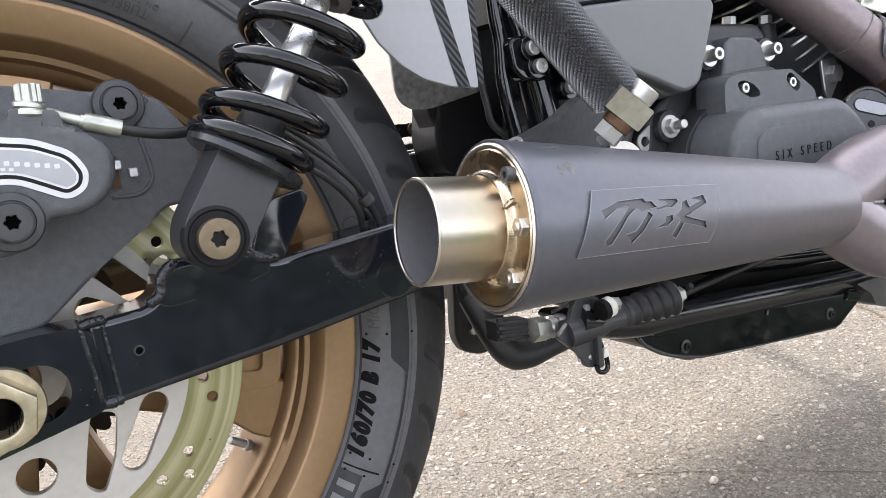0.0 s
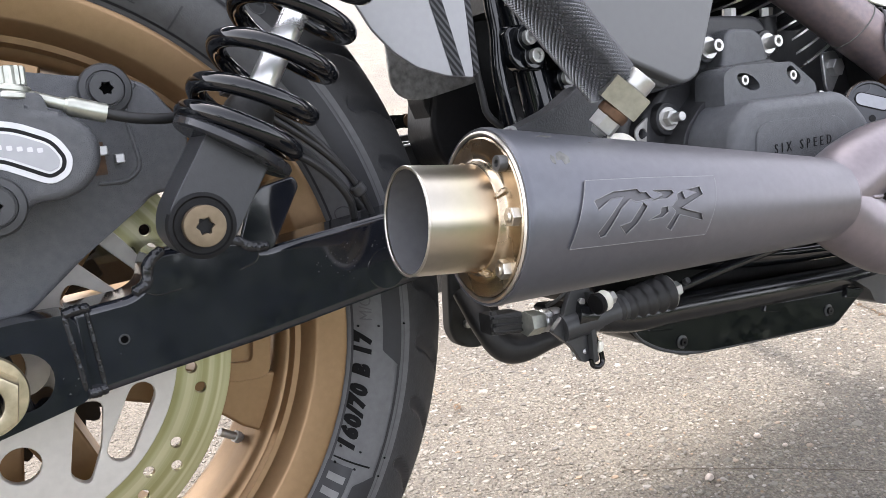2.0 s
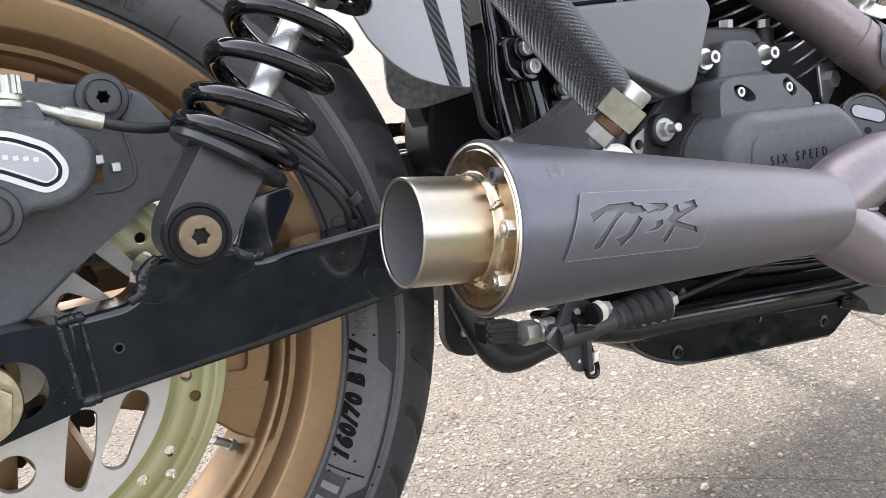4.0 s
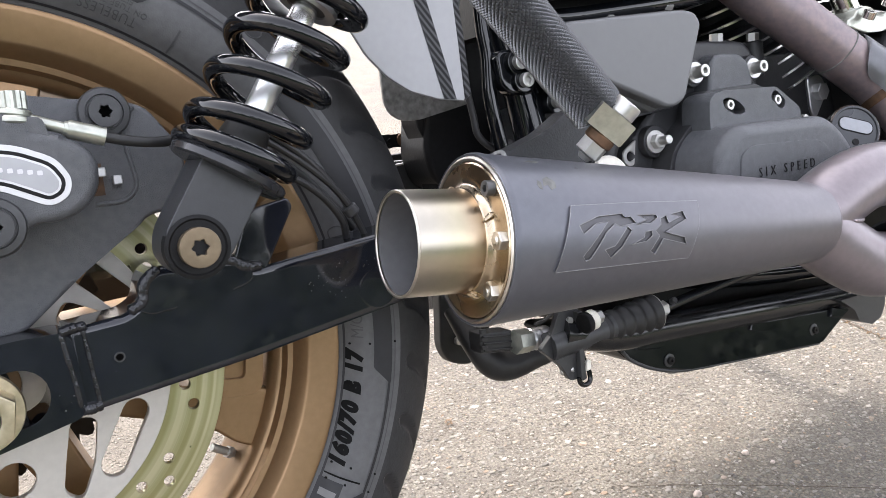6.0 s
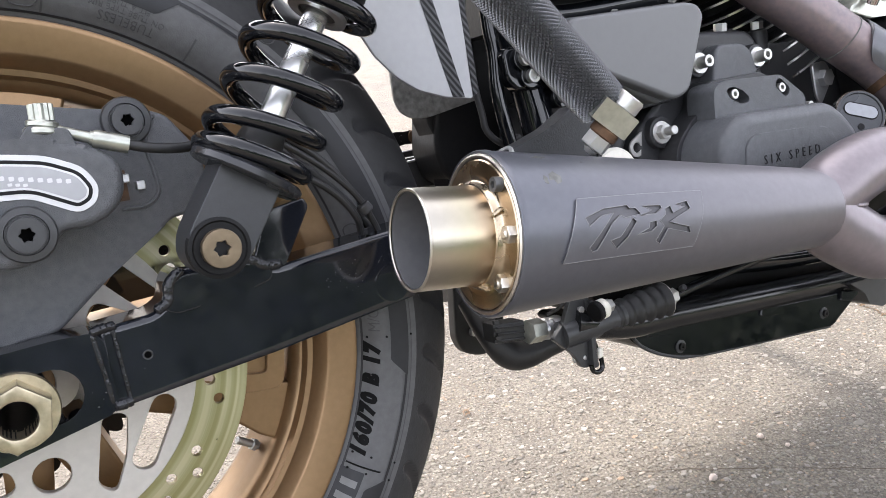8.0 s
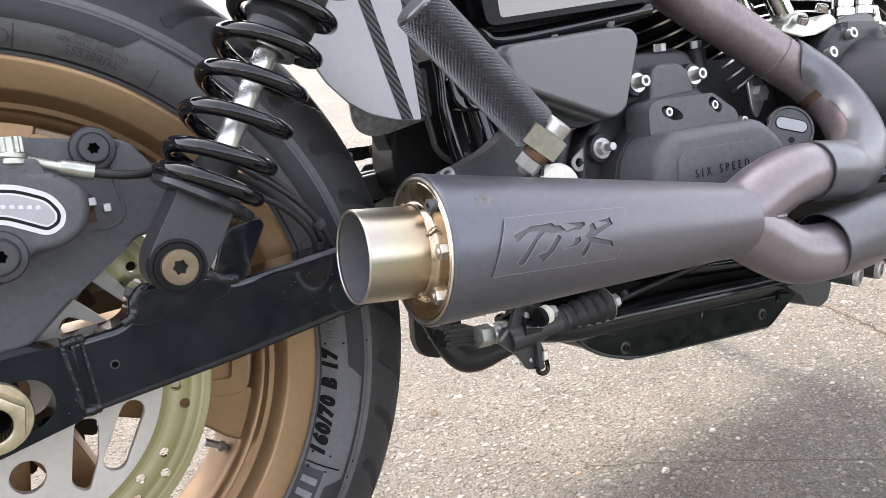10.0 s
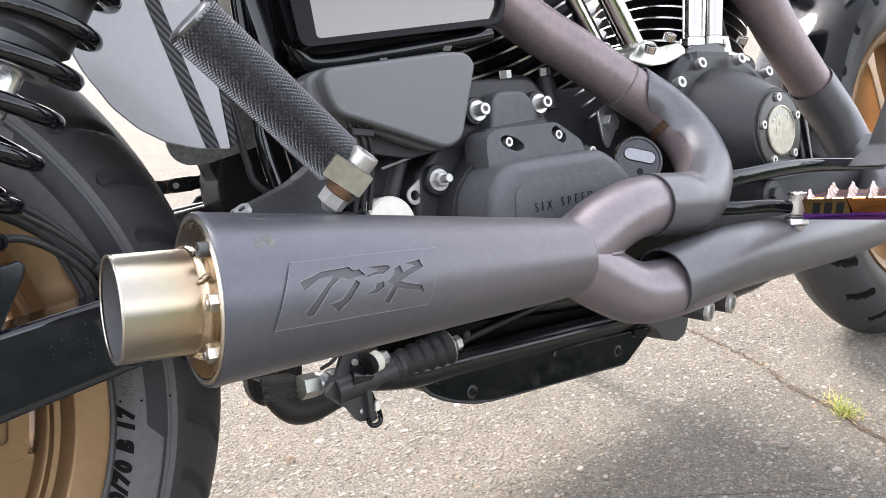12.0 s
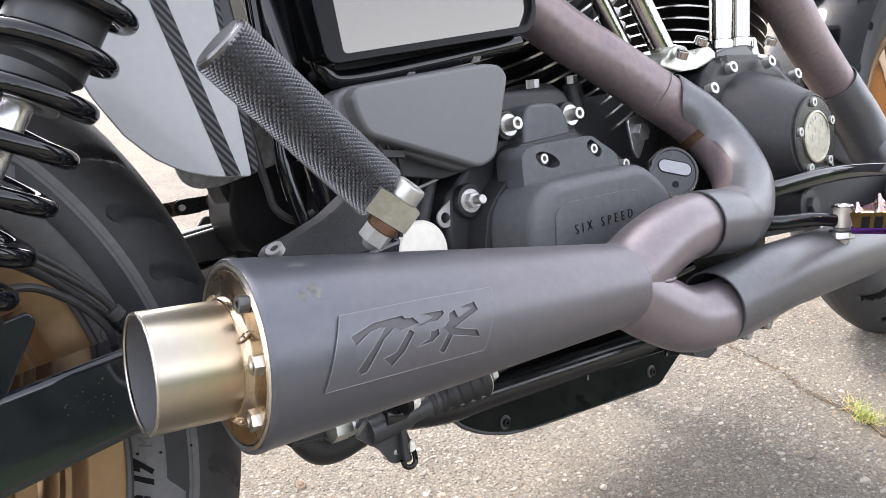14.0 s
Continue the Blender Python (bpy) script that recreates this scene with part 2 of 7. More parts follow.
def shell(bm, pts, r, wall=0.0015, seg=32):
    """A thin-walled pipe with open ends."""
    tube(bm, pts, r, seg, caps=False)
    n0 = len(bm.verts)
    tube(bm, pts, [q - wall for q in r] if isinstance(r, (list, tuple)) else r - wall, seg, caps=False)
    bm.verts.ensure_lookup_table()
    k = len(pts) * seg
    a0, b0 = n0 - k, n0
    for row in (0, len(pts) - 1):
        for i in range(seg):
            j = (i + 1) % seg
            bm.faces.new([bm.verts[q] for q in (a0 + row * seg + i, a0 + row * seg + j, b0 + row * seg + j, b0 + row * seg + i)])
    return bm


def offset(poly, d):
    """The outline moved outwards by d (inwards: minus)."""
    k = len(poly)
    turn = sum(poly[i][0] * poly[(i + 1) % k][1] - poly[(i + 1) % k][0] * poly[i][1] for i in range(k))
    out = []
    for i in range(k):
        a, p, b = Vector(poly[i - 1]), Vector(poly[i]), Vector(poly[(i + 1) % k])
        e, f = (p - a).normalized(), (b - p).normalized()
        n = (Vector((e.y, -e.x)) + Vector((f.y, -f.x))).normalized() * (1 if turn > 0 else -1)
        c = max(0.4, n.dot(Vector((f.y, -f.x)) * (1 if turn > 0 else -1)))
        out.append(tuple(p + n * d / c))
    return out


def rounded(poly, r, n=4):
    """The polygon with its corners rounded; r a number or one for each corner."""
    out, k = [], len(poly)
    for i in range(k):
        p, a, b = Vector(poly[i]), Vector(poly[i - 1]), Vector(poly[(i + 1) % k])
        q = r[i] if isinstance(r, (list, tuple)) else r
        da, db = a - p, b - p
        d = min(q, da.length * 0.45, db.length * 0.45)
        if d < 1e-5:
            out.append(tuple(p))
            continue
        s, e = p + da.normalized() * d, p + db.normalized() * d
        for j in range(n + 1):
            t = j / n
            out.append(tuple(s * (1 - t) ** 2 + p * 2 * t * (1 - t) + e * t * t))
    return out


def prism(bm, loops, w0, w1, m, bevel=0.0, seg=2, taper=0.0, mi=0):
    """Extrude a flat outline from w0 to w1; the first loop is the outline, the rest are holes. w1 is the outer face."""
    made = []
    edges = []
    for loop in loops:
        vs = [bm.verts.new((u, v, w1)) for u, v in loop]
        made += vs
        edges += [bm.edges.new((vs[i], vs[(i + 1) % len(vs)])) for i in range(len(vs))]
    if len(loops) == 1:
        front = [bm.faces.new(made)]
    else:
        got = bmesh.ops.triangle_fill(bm, use_beauty=True, use_dissolve=False, edges=edges)
        front = [g for g in got["geom"] if isinstance(g, bmesh.types.BMFace)]
    ext = bmesh.ops.extrude_face_region(bm, geom=front)
    back = [g for g in ext["geom"] if isinstance(g, bmesh.types.BMVert)]
    for v in back:
        v.co.z = w0
        if taper:
            c = sum((Vector((q.co.x, q.co.y, 0)) for q in back), Vector()) / len(back)
            v.co.x, v.co.y = c.x + (v.co.x - c.x) * (1 + taper), c.y + (v.co.y - c.y) * (1 + taper)
    # the faces kept from the fill lie at w1
    allv = set(made) | set(back)
    if bevel:
        rim = [e for e in edges if e.is_valid]
        res = bmesh.ops.bevel(bm, geom=rim, offset=bevel, segments=seg, affect="EDGES", profile=0.5, clamp_overlap=True)
        allv = {v for v in allv if v.is_valid} | {v for v in res["verts"] if v.is_valid}
    for v in allv:
        v.co = m @ v.co
    if mi:
        for f in {f for v in allv for f in v.link_faces}:
            f.material_index = mi
    return bm


def dome(bm, outline, w0, w1, m, r, seg=7):
    """Like prism, with a broad rounded rim of radius r on its outer face."""
    rows = [[(u, v, w0) for u, v in outline]]
    for i in range(seg + 1):
        t = math.pi / 2 * i / seg
        rows.append([(u, v, w1 - r + r * math.sin(t)) for u, v in (offset(outline, -r * (1 - math.cos(t))) if i else outline)])
    made = [[bm.verts.new(m @ Vector(p)) for p in row] for row in rows]
    k = len(outline)
    for a, b in zip(made, made[1:]):
        for i in range(k):
            bm.faces.new((a[i], a[(i + 1) % k], b[(i + 1) % k], b[i]))
    bm.faces.new(made[-1])
    return bm


def bead(pts, r, seed):
    """A lumpy weld with the scales of its passes."""
    line = spline(pts, 14)
    n = len(line) - 1
    return tube(bmesh.new(), line, [r * (1 + 0.22 * noise.noise((i * 0.28, seed, 0)) + 0.03 * abs(math.sin(i * 0.9))) * min(1, 0.35 + i * 0.3, 0.35 + (n - i) * 0.3) for i in range(n + 1)], 12)


def cyl(bm, a, b, r, seg=20, r2=None, bev=0.0, mi=0):
    a, b = Vector(a), Vector(b)
    L = (b - a).length
    r2 = r if r2 is None else r2
    prof = [(0, 0), (r - bev, 0), (r, bev), (r2, L - bev), (r2 - bev, L), (0, L)] if bev else [(0, 0), (r, 0), (r2, L), (0, L)]
    m = axes(a, b - a)
    rows = []
    for q, h in prof:
        rows.append([bm.verts.new(m @ Vector((0, 0, h)))] if q == 0 else [bm.verts.new(m @ Vector((q * math.cos(t), q * math.sin(t), h))) for t in (2 * math.pi * i / seg for i in range(seg))])
    for p, q in zip(rows, rows[1:]):
        for i in range(seg):
            j = (i + 1) % seg
            f = bm.faces.new((p[0], q[j], q[i])) if len(p) == 1 else bm.faces.new((p[i], p[j], q[0])) if len(q) == 1 else bm.faces.new((p[i], p[j], q[j], q[i]))
            f.material_index = mi
    return bm


def box(bm, lo, hi, bev=0.0, m=Matrix()):
    (x0, y0, z0), (x1, y1, z1) = lo, hi
    return prism(bm, [[(x0, y0), (x1, y0), (x1, y1), (x0, y1)]], z0, z1, m, bev)


def star(r, n=6, dip=0.72):
    out = []
    for i in range(n * 4):
        a = 2 * math.pi * i / (n * 4)
        out.append(((r * (dip + (1 - dip) * (0.5 + 0.5 * math.cos(n * a)))) * math.cos(a), (r * (dip + (1 - dip) * (0.5 + 0.5 * math.cos(n * a)))) * math.sin(a)))
    return out


def cap_screw(at, to, r, h, material=None, parent=None, name="bolt", washer=0.0, drive="hex", label="", stud=0.0):
    """A round-headed screw with a hex or star recess, on a washer if it has one."""
    m = axes(at, to)
    bm = bmesh.new()
    base = 0.0
    if washer:
        prism(bm, [ring_pts(washer, 28)], -0.001, 0.0016, m, 0.0004, 1)
        base = 0.0016
    if stud:
        prism(bm, [ring_pts(r, 6)], base - 0.0002, base + h, m, 0.0006, 1)
        cyl(bm, m @ Vector((0, 0, base + h)), m @ Vector((0, 0, base + h + stud)), r * 0.55, 12, bev=0.0005)
    else:
        inner = ring_pts(r * 0.5, 6) if drive == "hex" else star(r * 0.43)
        prism(bm, [ring_pts(r, 24), inner], base - 0.0002, base + h, m, r * 0.1, 2)
        seen = set(bm.faces)
        prism(bm, [ring_pts(r * 0.62, 12)], base, base + h * (0.55 if drive == "hex" else 0.3), m)
        # Star recess floors are coloured black in place of their shade.
        for f in bm.faces:
            if f not in seen and drive != "hex":
                f.material_index = 1
    return part(name, bm, [material or ZINC, VOID], parent, label)


def nut(at, to, r, h, material=None, parent=None, name="nut", bore=0.0, tip=0.0, label="", turn=0.0):
    m = axes(at, to) @ Matrix.Rotation(turn, 4, "Z")
    bm = bmesh.new()
    loops = [ring_pts(r, 6)] + ([ring_pts(bore, 20)] if bore else [])
    prism(bm, loops, 0, h, m, r * 0.07, 1)
    if tip:
        cyl(bm, m @ Vector((0, 0, h)), m @ Vector((0, 0, h + tip)), r * 0.6, 16, r2=r * 0.42, bev=r * 0.08)
    return part(name, bm, material or ZINC, parent, label)


def words(text, size, place, depth=0.0004, bold=0.0, shear=0.0, space=1.0):
    """Raised or sunk lettering with the built-in font; place maps (u, v, w) into the motorcycle's axes."""
    cu = bpy.data.curves.new("text", "FONT")
    cu.body, cu.size, cu.extrude, cu.offset, cu.shear, cu.space_character = text, size, depth, bold, shear, space
    cu.resolution_u = 3
    ob = new("text", cu)
    me = bpy.data.meshes.new_from_object(ob.evaluated_get(bpy.context.evaluated_depsgraph_get()))
    bm = bmesh.new()
    bm.from_mesh(me)
    bpy.data.objects.remove(ob)
    bpy.data.meshes.remove(me)
    for k in range(1, 12):
        bmesh.ops.bisect_plane(bm, geom=bm.verts[:] + bm.edges[:] + bm.faces[:], plane_co=(0, size * 0.08 * k - size * 0.1, 0), plane_no=(0, 1, 0))
    for v in bm.verts:
        v.co = place(v.co)
    return bm


bike = tagged(new("motorcycle"), "black motorcycle with bronze wheels and grey exhaust, on its stand", "motorcycle")
bike.matrix_world = BIKE
# ---- rear tyre ----
YC = 0.063  # the wheel's middle plane


def tyre_mesh(half, seg, mid, groove=True, count=38, centre=(0, 0)):
    """half: (radius, offset from the middle) from the bead to the crown; shoulder grooves are cut in."""
    prof = []
    pts = spline([(r, y, 0) for r, y in half], 9)
    for p in pts:
        prof.append((p.x, mid - p.y))
    for p in reversed(pts[:-1]):
        prof.append((p.x, mid + p.y))
    bm = bmesh.new()
    n = len(prof)
    r_in, r_out = half[0][0], half[-1][0]
    lo = r_in + (r_out - r_in) * 0.47
    rows, cut = [], {}
    for j, (r, y) in enumerate(prof):
        row = []
        first = j < n // 2
        for i in range(seg):
            a = 2 * math.pi * i / seg
            d = 0.0
            if groove and r > lo:
                t = abs((r - lo) / (r_out - lo))
                back = t ** 2.2 * 0.16 + t * 0.03
                ph = (a + back + (0 if first else 0.08)) * count / (2 * math.pi)
                off = abs(ph - round(ph))
                wide = 0.13 * (1 - 0.45 * t) * min(1, t * 8)
                ends = 1.0 if 0.03 < t < 0.74 else 0.0
                if off < wide:
                    d = 0.0042 * ends * min(1, (wide - off) / 0.04) * min(1, (t - 0.03) / 0.12)
            q = r - d
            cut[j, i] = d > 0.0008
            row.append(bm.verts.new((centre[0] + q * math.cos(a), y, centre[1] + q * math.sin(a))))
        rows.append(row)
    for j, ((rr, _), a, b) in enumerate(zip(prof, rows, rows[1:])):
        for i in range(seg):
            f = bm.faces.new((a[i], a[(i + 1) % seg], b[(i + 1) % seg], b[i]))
            # Groove faces take the third, darker rubber, which imitates shade in them.
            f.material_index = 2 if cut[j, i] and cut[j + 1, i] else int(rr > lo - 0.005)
    return bm


SIDE = [(0.2335, 0.061), (0.238, 0.066), (0.246, 0.0755), (0.256, 0.0805), (0.268, 0.082), (0.283, 0.0795), (0.298, 0.0725), (0.3135, 0.0605), (0.3265, 0.0440), (0.3360, 0.0205), (0.3390, 0.0)]
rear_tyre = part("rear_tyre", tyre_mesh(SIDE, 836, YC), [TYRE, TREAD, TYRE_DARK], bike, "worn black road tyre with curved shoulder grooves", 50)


SIDE_LINE = spline([(r, y, 0) for r, y in SIDE], 9)


def side_y(r):
    """The sidewall's place across, at the radius r."""
    for p, q in zip(SIDE_LINE, SIDE_LINE[1:]):
        if r <= q.x:
            return YC - (p.y + (q.y - p.y) * (r - p.x) / (q.x - p.x))
    return YC


def on_wall(a0, r0, lift):
    """Lettering along the sidewall, its feet outwards."""
    def place(p):
        r = r0 - p.y
        a = a0 + p.x / r0
        return Vector((r * math.cos(a), side_y(r) - lift - p.z, r * math.sin(a)))
    return place


def wall_band(a0, a1, r0, r1, lift=0.0007, n=100, k=14, cut=0.0):
    bm = bmesh.new()
    rows = []
    for i in range(n + 1):
        a = radians(a0 + (a1 - a0) * i / n)
        row = []
        for j in range(k + 1):
            r = r0 + (r1 - r0) * j / k
            if cut:
                e = min(i, n - i) / n * abs(a1 - a0)
                r = r1 - (r1 - r) * min(1, 0.12 + e / cut)
            row.append(bm.verts.new((r * math.cos(a), side_y(r) - lift, r * math.sin(a))))
        rows.append(row)
    for p, q in zip(rows, rows[1:]):
        for j in range(k):
            bm.faces.new((p[j], p[j + 1], q[j + 1], q[j]))
    return bm


size_text = words("160/70 B 17", 0.0120, lambda p: p.copy(), 0.0004, 0.0010, 0.2, 1.26)
wide = max(v.co.x for v in size_text.verts)
put = on_wall(radians(-28.4), 0.2478, 0.0004)
for v in size_text.verts:
    v.co = put(Vector((v.co.x * 0.0934 / wide, v.co.y, v.co.z)))
part("size_lettering", size_text, LETTER_GROOVE, rear_tyre, "black size lettering")
part("small_lettering", words("M/C", 0.0105, on_wall(radians(-5.3), 0.2492, 0.0003), 0.0002, 0, 0.1, 1.0), MOULD, rear_tyre)
for text, size, a, r in (("TUBELESS", 0.0078, 60.8, 0.2478), ("ON TUBE TYPE RIM", 0.0051, 59.8, 0.2527), ("FIT A TUBE", 0.0051, 62.2, 0.2572)):
    part("moulded_lettering", words(text, size, on_wall(radians(a), r, 0.0003), 0.0003, 0.0, 0.0, 1.1), MOULD, rear_tyre)
for k in range(5):
    part("sidewall_panel", wall_band(-12.9 + 72 * k, 40.8 + 72 * k, 0.2565, 0.2715, cut=2.8), TYRE_DARK, rear_tyre, "smooth dark sidewall panel")
for k in range(5):
    part("sidewall_line", wall_band(-31.2 + 72 * k, -12.9 + 72 * k, 0.2690, 0.2712, n=40, k=1), TYRE_DARK, rear_tyre)
part("sidewall_line", wall_band(0, 360, 0.2738, 0.2746, 0.0005, n=180, k=1), MOULD, rear_tyre)
part("sidewall_line", wall_band(0, 360, 0.2375, 0.2388, 0.0006, n=180, k=1), TYRE_DARK, rear_tyre)
part("sidewall_emblem", wall_band(-43.0, -31.0, 0.2372, 0.2525, 0.0006, n=30), TYRE_DARK, rear_tyre, "dark moulded emblem panel")
for a in (-39.5, -36.8, -34.1):
    part("emblem_bar", wall_band(a, a + 1.3, 0.2395, 0.2498, 0.0011, n=6, k=3), mat("pale worn rubber", (0.16, 0.16, 0.16), 0.6) if a < -39 else bpy.data.materials["pale worn rubber"], rear_tyre)
for a in (-30.2, 54.9, 117.0, 76.5):
    part("wear_mark", wall_band(a, a + 0.3, 0.2390, 0.2640 if a < 0 else 0.2540, 0.0009, n=2), LETTER_GROOVE if a < 0 else MOULD, rear_tyre)
for a in (-6.2, -31.0, -28.0):
    for r in (0.2412, 0.2538, 0.2742):
        part("mould_nub", lathe(bmesh.new(), [(0.0, 0.0014), (0.0007, 0.0010), (0.0010, -0.0004)], Matrix.Translation((r * math.cos(radians(a)), side_y(r), r * math.sin(radians(a)))) @ XZ(0), 8), LETTER_GROOVE, rear_tyre)
for a, w in ((79.3, 2.3), (14.0, 1.6)):
    for k in range(2):
        ring_a = [(0.2455 + 0.0050 * math.sin(t) * (1 - 0.1 * k), radians(a + (w - 0.25 * k) * math.copysign(abs(math.cos(t)) ** 0.6, math.cos(t)))) for t in (2 * math.pi * i / 40 for i in range(41))]
    part("moulded_ring", tube(bmesh.new(), [(r * math.cos(q), side_y(r) - 0.0002, r * math.sin(q)) for r, q in ring_a], 0.0005, 6), MOULD, rear_tyre)
for a, r in ((48.5, 0.272), (47.0, 0.285)):
    part("moulded_ring", tube(bmesh.new(), [((r + 0.006 * math.sin(t)) * math.cos(radians(a) + 0.024 * math.cos(t)), side_y(r + 0.006 * math.sin(t)) - 0.0002, (r + 0.006 * math.sin(t)) * math.sin(radians(a) + 0.024 * math.cos(t))) for t in (2 * math.pi * i / 36 for i in range(37))], 0.0005, 6), MOULD, rear_tyre)

# ---- rear wheel ----
RIM = [(0.2365, 0.004), (0.2345, -0.0015), (0.231, -0.0025), (0.2135, 0.0025), (0.2115, 0.004), (0.2065, 0.0115), (0.2045, 0.0165), (0.2005, 0.0175), (0.1985, 0.0245), (0.1955, 0.026), (0.192, 0.031), (0.1905, 0.04), (0.1915, 0.06)]
full = RIM + [(r, 2 * YC - y) for r, y in reversed(RIM)] + [(0.226, 2 * YC - 0.010), (0.205, 2 * YC - 0.03), (0.205, 0.03), (0.226, 0.010)]
rear_wheel = part("rear_wheel", lathe(bmesh.new(), [(r, -y) for r, y in full], XZ(0), 160, True), BRONZE, bike, "bronze painted cast wheel")
for k in range(5):
    pad = Matrix.Rotation(-radians(-9 + 72 * k), 4, "Y") @ XZ(0)
    part("spoke_pad", prism(bmesh.new(), [rounded([(0.150, -0.032), (0.186, -0.030), (0.186, 0.030), (0.150, 0.032)], 0.010, 5), rounded([(0.154, -0.017), (0.172, -0.017), (0.172, 0.017), (0.154, 0.017)], 0.005, 4)], -0.05, -0.0315, pad, 0.0025, 3), BRONZE, rear_wheel)
    part("pad_recess", prism(bmesh.new(), [rounded([(0.152, -0.019), (0.174, -0.019), (0.174, 0.019), (0.152, 0.019)], 0.004, 3)], -0.05, -0.037, pad), BRONZE, rear_wheel)
for k in range(5):
    for d in (-15, 15):
        a = radians(-9 + d + 72 * k)
        rot = Matrix.Rotation(-a, 4, "Y")
        out = rounded([(0.045, -0.017), (0.11, -0.0135), (0.16, -0.0155), (0.178, -0.022), (0.196, -0.024), (0.196, 0.024), (0.178, 0.022), (0.16, 0.0155), (0.11, 0.0135), (0.045, 0.017)], 0.004, 3)
        part("spoke", prism(bmesh.new(), [out], -0.1, -0.034, rot @ XZ(0), 0.005, 3), BRONZE, rear_wheel)
part("hub", lathe(bmesh.new(), [(0.012, 0.0), (0.05, 0.0), (0.054, -0.006), (0.056, -0.03), (0.056, -0.1), (0.052, -0.112), (0.012, -0.112)], XZ(0), 64, True), BRONZE, rear_wheel)
bm = bmesh.new()
va = radians(-35)
cyl(bm, (0.196 * math.cos(va), 0.06, 0.196 * math.sin(va)), (0.170 * math.cos(va), 0.053, 0.170 * math.sin(va)), 0.0032, 16, bev=0.0005)
cyl(bm, (0.188 * math.cos(va), 0.0575, 0.188 * math.sin(va)), (0.184 * math.cos(va), 0.0565, 0.184 * math.sin(va)), 0.0052, 6, bev=0.0004)
part("valve", bm, ZINC, rear_wheel, "metal valve stem")

# ---- brake disc ----
def polar(r, deg):
    return (r * math.cos(radians(deg)), r * math.sin(radians(deg)))


def slot(p, q, w, n=8):
    p, q = Vector(p), Vector(q)
    d = (q - p).normalized()
    e = math.atan2(d.y, d.x)
    return [tuple(q + Vector(polar(w, math.degrees(e) - 90 + 180 * i / n))) for i in range(n + 1)] + [tuple(p + Vector(polar(w, math.degrees(e) + 90 + 180 * i / n))) for i in range(n + 1)]


holes = []
for k in range(10):
    for a, r in ((-19.3, 0.127), (-37.4, 0.1236), (-43.5, 0.1325), (-49.0, 0.119)):
        c = Vector(polar(r, a + 36 * k))
        if all((c - h).length > 0.009 for h in holes):
            holes.append(c)
loops = [ring_pts(0.146, 120)] + [ring_pts(0.1085, 90)] + [[tuple(c + Vector(q)) for q in ring_pts(0.0038, 12)] for c in holes]
disc = part("brake_disc", prism(bmesh.new(), loops, 0.001, 0.006, XZ(0), 0.0004, 1), DISC, bike, "drilled brake disc with a worn yellowish face")
loops = [ring_pts(0.1095, 100), ring_pts(0.02, 32)]
for k in range(5):
    b = 72 * k
    loops.append([tuple(Vector(polar(0.0625, -84 + b)) + Vector(q)) for q in ring_pts(0.0118, 20)])
    loops.append(slot(polar(0.094, -47 + b), polar(0.090, -24 + b), 0.0085))
    w1 = [polar(0.053, -36 + b), polar(0.068, -30 + b), polar(0.083, -50 + b), polar(0.097, -64 + b), polar(0.085, -68 + b), polar(0.066, -56 + b)]
    loops.append(rounded(w1, 0.007, 4))
part("disc_carrier", prism(bmesh.new(), loops, 0.0, 0.0066, XZ(0), 0.0005, 1), CARRIER, disc, "grey steel carrier with cut-outs")
for k in range(5):
    x, z = polar(0.038, -52 + 72 * k)
    cap_screw((x, -0.0066, z), (0, -1, 0), 0.0075, 0.004, ZINC, disc, "disc_bolt", drive="star")

# sprocket on the far side of the wheel, seen through the disc
teeth = []
for i in range(48 * 4):
    a = 2 * math.pi * i / 192
    q = 0.112 + (0.0, 0.0055, 0.0075, 0.0055)[i % 4]
    teeth.append((q * math.cos(a), q * math.sin(a)))
sprocket = part("rear_sprocket", prism(bmesh.new(), [teeth, ring_pts(0.088, 64)], 0, 0.005, XZ(0.178), 0.0006, 1), SHADE, bike, "dark steel rear sprocket")
for k in range(5):
    part("sprocket_arm", prism(bmesh.new(), [rounded([(0.03, -0.012), (0.093, -0.009), (0.093, 0.009), (0.03, 0.012)], 0.003, 2)], -0.175, -0.168, Matrix.Rotation(-radians(20 + 72 * k), 4, "Y") @ XZ(0), 0.001, 1), SHADE, sprocket)

# ---- swingarm ----
arm_poly = [(0.045, 0.0365), (0.078, 0.0388), (0.087, 0.0440), (0.090, 0.0565), (0.097, 0.0640), (0.145, 0.0605), (0.158, 0.0520), (0.2444, 0.0612), (0.46, 0.0865), (0.46, 0.044), (0.252, 0.0103), (0.150, -0.0035), (0.045, -0.0150)]
swingarm = part("swingarm", prism(bmesh.new(), [rounded(arm_poly, [0, 0.006, 0.006, 0.006, 0.006, 0.006, 0.006, 0, 0, 0, 0, 0, 0], 4)], -0.0, 0.038, XZ(-0.029), 0.0048, 6), ARMPAINT, bike, "gloss black box-section swingarm")
drop = [(-0.09, 0.0275), (-0.02, 0.0345), (0.022, 0.0368), (0.043, 0.0362), (0.0480, 0.031), (0.0500, -0.0105), (0.045, -0.0150), (-0.02, -0.0285), (-0.09, -0.040)]
slot_hole = slot((-0.012, 0.001), (0.016, 0.004), 0.0165, 12)
part("dropout", prism(bmesh.new(), [rounded(drop, 0.006, 4), slot_hole], 0.0, 0.034, XZ(-0.036), 0.0048, 5), ARMPAINT, swingarm, "gloss black axle plate with a slot")
